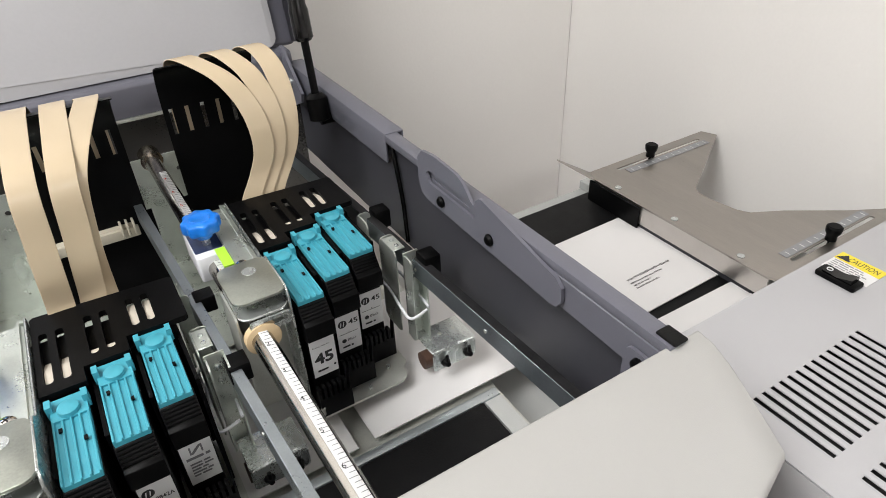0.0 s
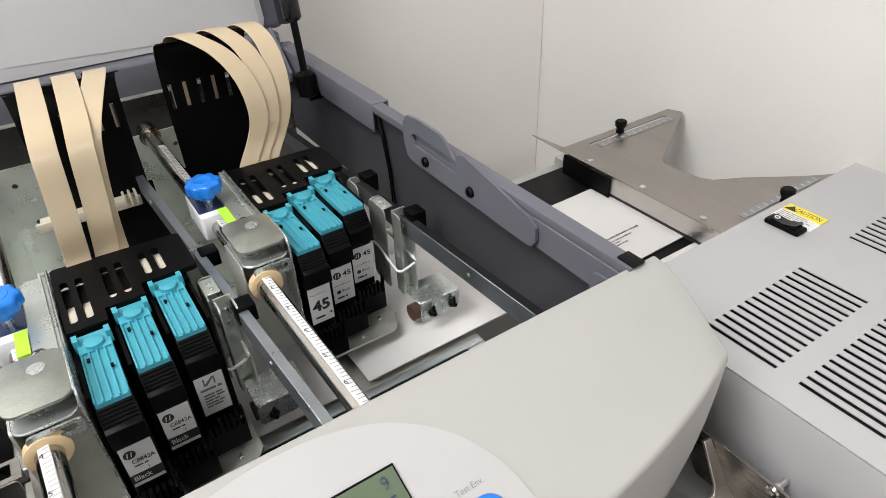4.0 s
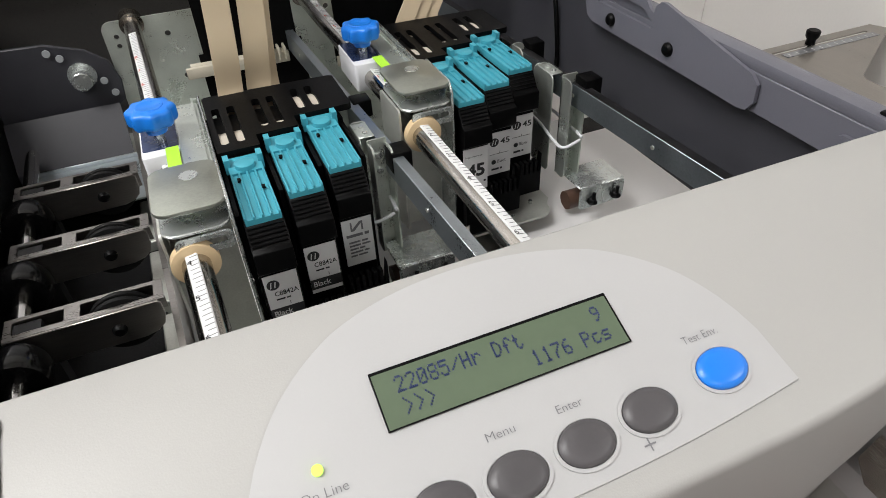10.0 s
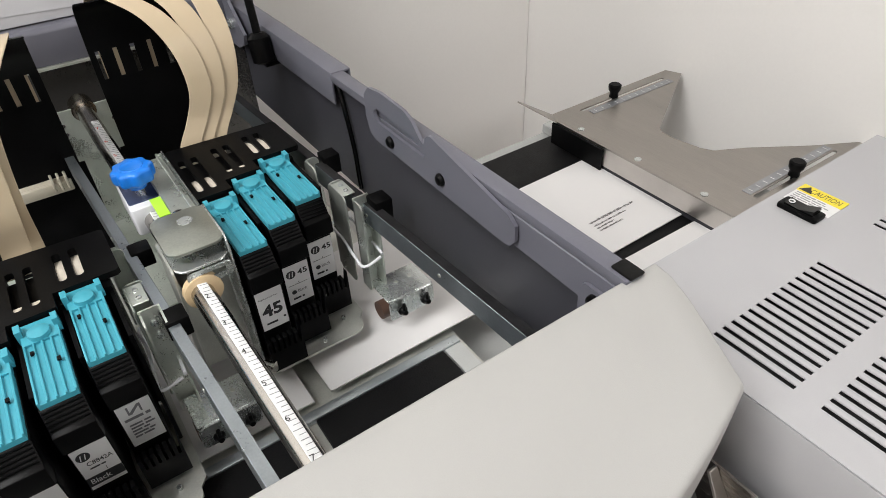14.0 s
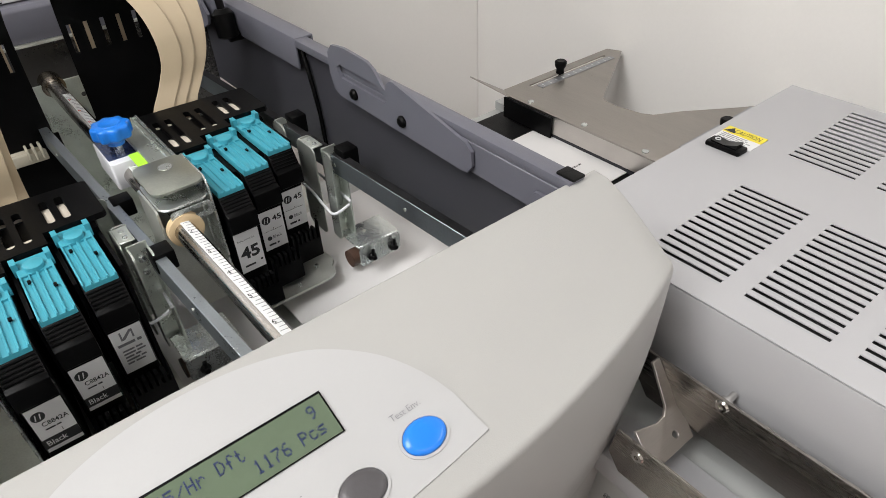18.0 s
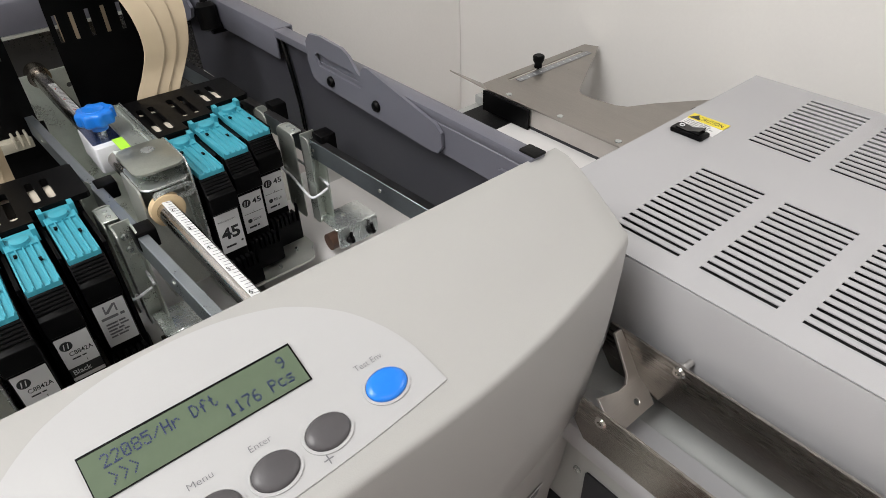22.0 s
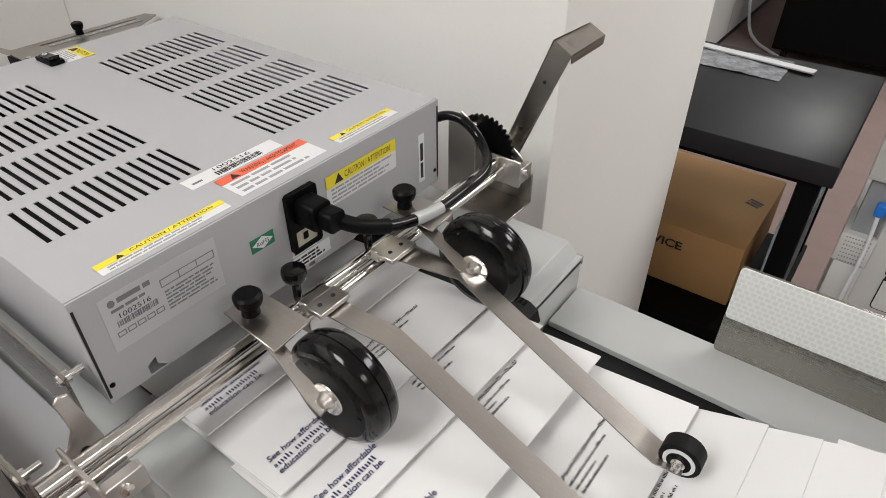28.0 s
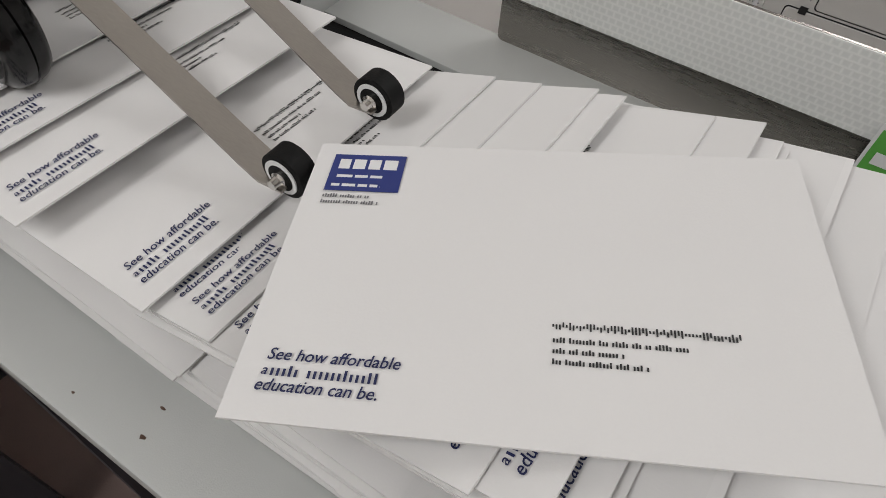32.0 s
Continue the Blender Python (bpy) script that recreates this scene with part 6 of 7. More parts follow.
        prism(bm, rrect(y - 0.0075, y + 0.0075, 0.9610, 0.9740, 0.002), "x", xl - 0.0068, xl - 0.0059)
        part("lens", bm, NEON if y > 0.05 else DIMLENS, rk, "lit red lens" if y > 0.05 else "dark red lens")
    bm = bmesh.new()
    prism(bm, ellipse(0.0430, 0.9540, 0.0120, 0.0150, 24), "x", xl - 0.0050, xl - 0.0016)
    bev(bm, 0.001, 2)
    part("white_knob", bm, WHITE, pn, "white oval knob")
    bm = bmesh.new()
    cyl(bm, (xl - 0.006, 0.1180, 0.975), (xl - 0.0016, 0.1180, 0.975), 0.005, 14)
    part("jack", bm, BLACK, pn)
    bm = bmesh.new()
    turned(bm, (xl, 0.1460, 0.9860), (-1, 0, 0), [(0, 0.0035), (0.0012, 0.0033), (0.002, 0.001)], 14)
    part("screw", bm, ZINC, c)
    for x in (0.345, 0.655):
        for y in (-0.20, 0.54):
            bm = bmesh.new()
            box(bm, x - 0.02, x + 0.02, y - 0.02, y + 0.02, 0.0, 0.9302)
            part("leg", bm, CHARCOAL, c)
    bm = bmesh.new()
    box(bm, 0.3650, 0.635, -0.18, 0.52, 0.30, 0.32)
    part("leg_shelf", bm, CHARCOAL, c)
    # long flats that carry the dryer
    for x, z0, z1, y0, y1, lab in ((0.3255, 1.0950, 1.1330, -0.1120, 0.1480, "brushed stainless flat beside the dryer"), (0.2850, 1.0690, 1.1040, -0.1300, 0.1340, "brushed stainless outer flat")):
        bm = bmesh.new()
        pts = [(y0, z0), (y1 - 0.006, z0), (y1 + 0.003, z0 + 0.012), (y1, z1), (y0, z1)]
        prism(bm, pts, "x", x - 0.0010, x + 0.0010)
        part("flat_rail", bm, FLAT, c, lab)
    bm = bmesh.new()
    prism(bm, [(-0.128, 1.0480), (0.160, 1.0480), (0.160, 1.0600), (0.145, 1.0690), (-0.128, 1.0690)], "x", 0.2865, 0.3250)
    bev(bm, 0.0015, 2)
    part("edge_cover", bm, DRYER, c, "pale grey rounded edge cover")
    foot = [(0.2945, 0.0), (0.3225, 0.0), (0.3262, 0.012), (0.3255, 0.020), (0.3240, 0.0545), (0.3175, 0.0545), (0.3155, 0.026), (0.3120, 0.021), (0.3050, 0.020), (0.2870, 0.026), (0.2855, 0.010)]
    bm = bmesh.new()
    plate(bm, foot, [ellipse(0.3118, 0.008, 0.0022, 0.0022, 14)], "z", 0, 0.0022)
    for v in bm.verts:
        u, h = v.co.y, v.co.z
        if u <= 0.02:
            v.co.y, v.co.z = 0.107 + 0.79 * u - 0.61 * h, 1.0915 + 0.61 * u + 0.79 * h
        else:
            v.co.y, v.co.z = 0.1228 + 0.53 * (u - 0.02) - 0.85 * h, 1.1037 + 0.85 * (u - 0.02) + 0.53 * h
    bev(bm, 0.0004, 1, 60)
    part("crank_arm", bm, STEELX, c, "cranked stainless arm")
    for y in (-0.128,):
        bm = bmesh.new()
        # cranked arm plate between the flats
        prism(bm, [(0.2870, 1.0990), (0.2870, 1.0840), (0.3230, 1.0780), (0.3260, 1.0990), (0.3200, 1.1380), (0.3150, 1.1400), (0.3120, 1.1370), (0.3135, 1.1150), (0.3090, 1.1060), (0.2990, 1.0990)], "y", y - 0.0011, y + 0.0011)
        bev(bm, 0.0005, 1)
        part("crank_arm", bm, STEELX, c, "cranked stainless arm")
        bm = bmesh.new()
        cyl(bm, (0.3150, y - 0.0016, 1.0970), (0.3150, y - 0.0009, 1.0970), 0.0030, 16)
        part("arm_hole", bm, DARKIN, c)
    for x, y, z in ((0.2840, 0.1180, 1.0950), (0.3245, 0.0970, 1.1280), (0.3245, -0.1050, 1.1280), (0.2840, -0.1150, 1.0950)):
        bm = bmesh.new()
        turned(bm, (x + 0.013, y, z), (-1, 0, 0), [(0, 0.0022), (0.008, 0.0022), (0.008, 0.0044), (0.0130, 0.0044), (0.0142, 0.0034), (0.0142, 0.0016), (0.0125, 0.0012)], 18)
        part("cap_screw", bm, CHROME, c)
    # cross rods in front of the dryer
    for y, z, r in ((-0.1440, 1.1070, 0.0046), (-0.1505, 1.1000, 0.0036), (-0.1400, 1.0985, 0.0030)):
        bm = bmesh.new()
        cyl(bm, (0.2860, y, z), (0.7220, y, z), r, 16)
        part("cross_rod", bm, CHROME, c, "polished cross rod")
    for x in (0.3150, 0.7080):
        bm = bmesh.new()
        prism(bm, rrect(x - 0.010, x + 0.012, 1.0890, 1.1050, 0.002), "y", -0.1680, -0.1610)
        prism(bm, rrect(-0.170, -0.130, 1.0880, 1.1140, 0.003), "x", x - 0.012, x - 0.010)
        bev(bm, 0.0005, 1)
        part("rod_bracket", bm, STEELX, c)
        bm = bmesh.new()
        turned(bm, (x, -0.1680, 1.0975), (0, -1, 0), [(0, 0.0038), (0.0014, 0.0036), (0.0022, 0.001)], 16)
        part("screw", bm, CHROME, c)
    bm = bmesh.new()
    prism(bm, [(-0.170, 1.0610), (-0.100, 1.0610), (-0.098, 1.110), (-0.140, 1.118), (-0.156, 1.106), (-0.170, 1.092)], "x", 0.7190, 0.7215)
    box(bm, 0.6740, 0.7190, -0.1700, -0.1000, 1.0600, 1.0620)
    bev(bm, 0.0006, 1)
    part("end_plate", bm, STEEL, c, "bent stainless end plate")
    # lever with toothed sector
    bm = bmesh.new()
    teeth = []
    for i in range(60):
        a = radians(-60 + 200 * i / 59)
        rr = 0.0300 + (0.0018 if i % 3 else -0.0012)
        teeth.append((-0.125 + rr * math.cos(a) * -1, 1.112 + rr * math.sin(a)))
    prism(bm, teeth, "x", 0.7040, 0.7065)
    part("sector", bm, BLACK, c, "black toothed sector")
    bm = bmesh.new()
    for quad, push in ((((0.7290, -0.1270, 1.0960), (0.7290, -0.1726, 1.2140), (0.7290, -0.1894, 1.2042), (0.7290, -0.1435, 1.0930)), (0.0024, 0, 0)),
                       (((0.7314, -0.1435, 1.0930), (0.7314, -0.1894, 1.2042), (0.7335, -0.1890, 1.2044), (0.7335, -0.1430, 1.0934)), (0, 0.0022, 0.0009)),
                       (((0.7290, -0.1726, 1.2140), (0.7650, -0.1860, 1.2220), (0.7500, -0.2075, 1.2195), (0.7290, -0.1894, 1.2042)), (0.0010, 0.0008, -0.0024)),
                       (((0.7300, -0.1894, 1.2036), (0.7500, -0.2075, 1.2190), (0.7510, -0.2060, 1.2110), (0.7325, -0.1890, 1.1960)), (0.0014, 0.0018, 0))):
        base = [bm.verts.new(q) for q in quad]
        face = bm.faces.new(base)
        ex = bmesh.ops.extrude_face_region(bm, geom=[face])
        bmesh.ops.translate(bm, verts=[v for v in ex["geom"] if isinstance(v, bmesh.types.BMVert)], vec=push)
    bmesh.ops.recalc_face_normals(bm, faces=bm.faces[:])
    bev(bm, 0.0008, 2)
    lv = part("release_lever", bm, STEEL, c, "bent stainless release lever")
    bm = bmesh.new()
    cyl(bm, (0.7215, -0.1350, 1.1120), (0.7330, -0.1350, 1.1120), 0.0040, 14)
    part("pivot_bolt", bm, CHROME, lv)
    bm = bmesh.new()
    cyl(bm, (0.6900, -0.1180, 1.1330), (0.7040, -0.1180, 1.1330), 0.0045, 14)
    part("pivot_bolt", bm, CHROME, lv)
    for a in (0.30, 0.72):
        bm = bmesh.new()
        q = Vector((0.7290, -0.1352, 1.0945)).lerp(Vector((0.7290, -0.1810, 1.2091)), a)
        cyl(bm, q + Vector((-0.0006, 0, 0)), q + Vector((0.0004, 0, 0)), 0.0016, 12)
        part("lever_hole", bm, DARKIN, lv)
    bm = bmesh.new()
    prism(bm, [(-0.128, 1.062), (-0.098, 1.062), (-0.098, 1.140), (-0.112, 1.150), (-0.126, 1.140)], "x", 0.6870, 0.6890)
    part("inner_plate", bm, STEELX, c)


conveyor()


def side_guide():
    g = thing("side_guide", (0.66, 0.43, 1.058), "brushed stainless side guide plate with slots and black knobs", "guide plate")
    bm = bmesh.new()
    outer = [(0.5830, 0.3060), (0.5830, 0.5420), (0.5920, 0.5560), (0.7900, 0.5560), (0.7975, 0.5365), (0.6640, 0.4580), (0.6575, 0.4500), (0.6560, 0.4320), (0.6610, 0.4000), (0.6680, 0.3880), (0.6990, 0.3710), (0.7550, 0.3320), (0.8000, 0.3060), (0.8000, 0.2960), (0.5900, 0.2960)]
    holes = [rrect(0.6230, 0.7680, 0.5390, 0.5440, 0.0023, 3), rrect(0.6250, 0.7640, 0.3080, 0.3130, 0.0023, 3)]
    plate(bm, outer, holes, "z", 1.0866, 1.0884)
    part("guide_plate", bm, STEEL, g)
    bm = bmesh.new()
    prism(bm, [(0.3050, 1.0690), (0.3085, 1.0655), (0.5420, 1.0655), (0.5420, 1.0866), (0.3050, 1.0866)], "x", 0.5830, 0.5845)
    part("guide_flange", bm, STEELX, g, "bright folded front flange")
    bm = bmesh.new()
    vs = [bm.verts.new(v) for v in ((0.5825, 0.5380, 1.0885), (0.5925, 0.5560, 1.0875), (0.5375, 0.5570, 1.1215))]
    vs2 = [bm.verts.new(Vector(v.co) + Vector((-0.0008, -0.0006, -0.0012))) for v in vs]
    bm.faces.new(vs)
    bm.faces.new(vs2[::-1])
    for i in range(3):
        bm.faces.new((vs[i], vs2[i], vs2[(i + 1) % 3], vs[(i + 1) % 3]))
    part("guide_flap", bm, STEEL, g)
    for y, x0, x1, kx in ((0.5310, 0.6300, 0.7700, 0.6810), (0.3200, 0.6250, 0.7640, 0.6880)):
        bm = bmesh.new()
        box(bm, x0, x1, y - 0.0050, y + 0.0045, 1.0884, 1.0891)
        sc = part("scale", bm, mat("etched_scale", (0.36, 0.37, 0.39), 0.35, 0.7, 0.1, 60), g, "etched steel scale")
        bm = bmesh.new()
        for k in range(12):
            x = x0 + 0.006 + k * (x1 - x0 - 0.012) / 11
            box(bm, x, x + 0.0008, y - 0.003, y + 0.002, 1.0890, 1.0894)
        part("graduation", bm, LABELG, sc)
        ky = 0.5440 if y > 0.4 else 0.3105
        bm = bmesh.new()
        turned(bm, (kx, ky, 1.0700), (0, 0, 1), [(0, 0.002), (0.0185, 0.002), (0.0186, 0.0055), (0.0240, 0.0050), (0.0275, 0.0072), (0.0310, 0.0078), (0.0335, 0.0078), (0.0350, 0.0060)], 22)
        part("knob", bm, BLACK, g, "black plastic knob")
    for y in (0.5085, 0.4250, 0.3420):
        bm = bmesh.new()
        turned(bm, (0.5915, y, 1.0884), (0, 0, 1), [(0, 0.0040), (0.0010, 0.0038), (0.0018, 0.0015)], 18)
        part("screw", bm, ZINC, g)
    # black strip paints the dark reflection at this end of the flange
    bm = bmesh.new()
    box(bm, 0.5800, 0.5829, 0.4640, 0.5440, 1.0600, 1.0862)
    bev(bm, 0.0005, 1)
    part("guide_block", bm, BLACK, g, "black strip standing for the dark reflection on the flange")
    bm = bmesh.new()
    box(bm, 0.5860, 0.6100, 0.3200, 0.5400, 1.0580, 1.0650)
    part("guide_foot", bm, CHARCOAL, g)


side_guide()


def hold_down_wheel(x, label):
    """A large black wheel on a swinging arm from the cross rod; x is the wheel's near face."""
    w = thing("caster_unit", (x + 0.012, -0.214, 1.072), label, "caster", "casters over the belt")
    hub = Vector((x, -0.2150, 1.1065))
    bm = bmesh.new()
    prof = [(0.000, 0.0300), (0.0015, 0.0320), (0.0030, 0.0340), (0.0050, 0.0358), (0.0080, 0.0365), (0.0108, 0.0366), (0.0114, 0.0358), (0.0120, 0.0366), (0.0150, 0.0365), (0.0180, 0.0358), (0.0210, 0.0340), (0.0230, 0.0300)]
    turned(bm, hub + Vector((0.004, 0, 0)), (1, 0, 0), prof, 48)
    part("tyre", bm, GLOSSB, w, "glossy black moulded tyre")
    bm = bmesh.new()
    turned(bm, hub + Vector((0.0035, 0, 0)), (1, 0, 0), [(0, 0.0240), (0.0006, 0.0285), (0.002, 0.0295)], 40)
    wf = part("wheel_face", bm, BLACK, w)
    bm = bmesh.new()
    turned(bm, hub + Vector((0.0034, 0, 0)), (-1, 0, 0), [(0, 0.0112), (0.0008, 0.0108), (0.0009, 0.0088)], 28)
    part("hub_ring", bm, CHROME, wf, "chromed hub ring")
    bm = bmesh.new()
    for k in range(9):
        if k != 4:
            box(bm, -0.0009, 0.0009, 0.0228, 0.0252, 0, 0.0003, Matrix.Translation(hub + Vector((0.0032, 0, 0))) @ Matrix.Rotation(radians(-90), 4, "Y") @ Matrix.Rotation(radians(180 + k * 16), 4, "Z"))
    part("moulded_mark", bm, BLACK, wf)
    bm = bmesh.new()
    turned(bm, hub + Vector((0.0036, 0, 0)), (-1, 0, 0), [(0, 0.0062), (0.0015, 0.0060), (0.0040, 0.0042), (0.0062, 0.0040), (0.0070, 0.0026)], 20)
    part("hub_bolt", bm, STEELX, w)
    bm = bmesh.new()
    strap(bm, [(x + 0.0100, -0.1500, 1.1262), (x + 0.0060, -0.1660, 1.1235), (x + 0.0030, -0.1840, 1.1190), (x - 0.0010, -0.2060, 1.1092), (x - 0.0020, -0.2190, 1.1050)], (0.90, -0.05, 0.28), 0.0095, 0.0024, smooth=False)
    bev(bm, 0.0005, 1)
    part("swing_arm", bm, STEEL, w, "bright steel swing arm")
    bm = bmesh.new()
    prism(bm, [(x + 0.0020, -0.1310), (x + 0.0290, -0.1310), (x + 0.0290, -0.1790), (x - 0.0014, -0.1810)], "z", 1.1262, 1.1276)
    box(bm, x + 0.0276, x + 0.0290, -0.1780, -0.1335, 1.1160, 1.1262)
    bev(bm, 0.0004, 1)
    part("mount_plate", bm, STEEL, w)
    bm = bmesh.new()
    turned(bm, (x + 0.0120, -0.1450, 1.1276), (0, 0, 1), [(0, 0.0058), (0.0060, 0.0052), (0.0080, 0.0080), (0.0110, 0.0088), (0.0140, 0.0088), (0.0158, 0.0070)], 24)
    part("knob", bm, BLACK, w, "black plastic knob")
    return w


hold_down_wheel(0.4095, "glossy black hold-down wheel on a steel arm")
hold_down_wheel(0.5555, "glossy black hold-down wheel on a steel arm beside the power cord")


def stacker_arm(x, xb, xe, label):
    s = thing("spring_roller_unit", (x + 0.008, -0.16, 1.10), label, "roller unit", "spring rollers over the pile")
    bm = bmesh.new()
    box(bm, x - 0.0130, x + 0.0140, -0.1710, -0.1560, 1.1120, 1.1160)
    box(bm, x - 0.0110, x + 0.0120, -0.1560, -0.1480, 1.1060, 1.1150)
    bev(bm, 0.0006, 1)
    part("clamp_block", bm, STEELX, s, "bright clamp block")
    for dx in (-0.006, 0.006):
        bm = bmesh.new()
        cyl(bm, (x + dx, -0.163, 1.1160), (x + dx, -0.163, 1.1163), 0.0017, 12)
        part("block_hole", bm, DARKIN, s)
    bm = bmesh.new()
    q = xe - xb
    strap(bm, [(x + 0.001, -0.1560, 1.1114), (x * 0.4 + xb * 0.6, -0.1880, 1.1085), (xb - 0.02 * q, -0.2120, 1.1068), (xb, -0.2170, 1.1055), (xb + 0.93 * q, -0.3620, 1.0810), (xe, -0.3740, 1.0795), (xe + 0.04 * q, -0.3900, 1.0830)], (1, 0.10, 0), 0.0170, 0.0011, smooth=False)
    part("spring_strap", bm, STEEL, s, "springy brushed steel strap")
    bm = bmesh.new()
    turned(bm, (x - 0.0050, -0.1410, 1.1100), (0, 0, 1), [(0, 0.003), (0.0120, 0.003), (0.0180, 0.0080), (0.0215, 0.0086), (0.0245, 0.0080), (0.0255, 0.0060)], 20)
    part("knob", bm, GLOSSB, s, "black knob")
    c = Vector((xe - 0.0045, -0.3870, 1.0862))
    bm = bmesh.new()
    turned(bm, c, (1, 0, 0), [(0, 0.0095), (0.0006, 0.0118), (0.0110, 0.0118), (0.0118, 0.0095)], 30)
    ro = part("roller_tyre", bm, RUBBER, s, "black roller tyre")
    bm = bmesh.new()
    turned(bm, c, (-1, 0, 0), [(-0.004, 0.0090), (0.0006, 0.0090)], 26)
    part("roller_ring", bm, LABELG, ro, "pale roller ring")
    bm = bmesh.new()
    turned(bm, c, (-1, 0, 0), [(0, 0.0068), (0.0009, 0.0068)], 24)
    part("roller_bearing", bm, BLACK, ro)
    bm = bmesh.new()
    turned(bm, c, (-1, 0, 0), [(0, 0.0042), (0.0022, 0.0040), (0.0030, 0.0028), (0.0065, 0.0024)], 14)
    part("axle", bm, CHROME, ro)


stacker_arm(0.4654, 0.4715, 0.4470, "steel spring arm with a small black roller")
stacker_arm(0.5347, 0.5500, 0.5120, "steel spring arm with a small black roller near the fence")


def stacker_deck():
    d = thing("stacker_deck", (0.5, -0.6, 0.0), "grey-green stacker deck with a black belt channel", "stacker")
    for x0, x1, nm in ((0.3220, 0.3760, "deck_strip"), (0.6290, 0.6850, "deck_strip")):
        bm = bmesh.new()
        box(bm, x0, x1, -1.30, -0.2450, 0.985, 1.0200)
        bev(bm, 0.0015, 2)
        part(nm, bm, DECK, d)
    bm = bmesh.new()
    box(bm, 0.3762, 0.6288, -1.30, -0.2450, 0.985, 1.0150)
    part("deck_belt", bm, BELT, d, "black belt in the deck")
    bm = bmesh.new()
    box(bm, 0.3260, 0.681, -1.29, -0.26, 0.93, 0.9848)
    part("deck_case", bm, CHARCOAL, d)
    for y, z in ((-0.2490, 1.0110), (-0.2650, 1.0100), (-0.2960, 1.0060)):
        bm = bmesh.new()
        turned(bm, (0.3220, y, z), (-1, 0, 0), [(0, 0.0042), (0.0016, 0.0040), (0.0030, 0.0026), (0.0034, 0.0008)], 18)
        part("screw", bm, CHROME, d)
    for x in (0.35, 0.66):
        for y in (-0.32, -1.2):
            bm = bmesh.new()
            box(bm, x - 0.02, x + 0.02, y - 0.02, y + 0.02, 0, 0.9302)
            part("leg", bm, CHARCOAL, d)
    rnd = random.Random(8)
    for k in range(9):
        bm = bmesh.new()
        x, y, r = rnd.uniform(0.326, 0.350), rnd.uniform(-0.66, -0.34), rnd.uniform(0.0005, 0.0013)
        prism(bm, [(x + r * rnd.uniform(0.5, 1.4) * math.cos(a), y + 2 * r * rnd.uniform(0.5, 1.2) * math.sin(a)) for a in [2 * math.pi * i / 7 for i in range(7)]], "z", 1.0200, 1.0202)
        part("paint_chip", bm, BROWN, d, "small brown chip in the paint")
    f = thing("side_fence", (0.69, -0.6, 1.02), "stainless side fence faced with white honeycomb tape", "fence")
    bm = bmesh.new()
    prism(bm, rrect(-1.15, -0.3660, 1.0200, 1.1040, 0.004), "x", 0.6790, 0.6810)
    part("fence_plate", bm, FLAT, f)
    bm = bmesh.new()
    prism(bm, rrect(-1.149, -0.3664, 1.0560, 1.1038, 0.0036), "x", 0.6780, 0.6789)
    part("tape", bm, SHEET, f, "white honeycomb tape")


stacker_deck()

# ---- envelopes ----
EW, EH = 0.204, 0.136


def letter_bars(bm, x, end, y, h, m, rnd):
    """A line of writing as bars of the size of its letters, in words."""
    left = rnd.randint(2, 8)
    while x < end:
        tall = h * rnd.choice((0.72, 0.72, 1.0))
        flat(bm, x, x + 0.00062, y, y + tall, m, 0.00015)
        x += 0.00112
        left -= 1
        if not left:
            x, left = x + 0.0009, rnd.randint(2, 8)


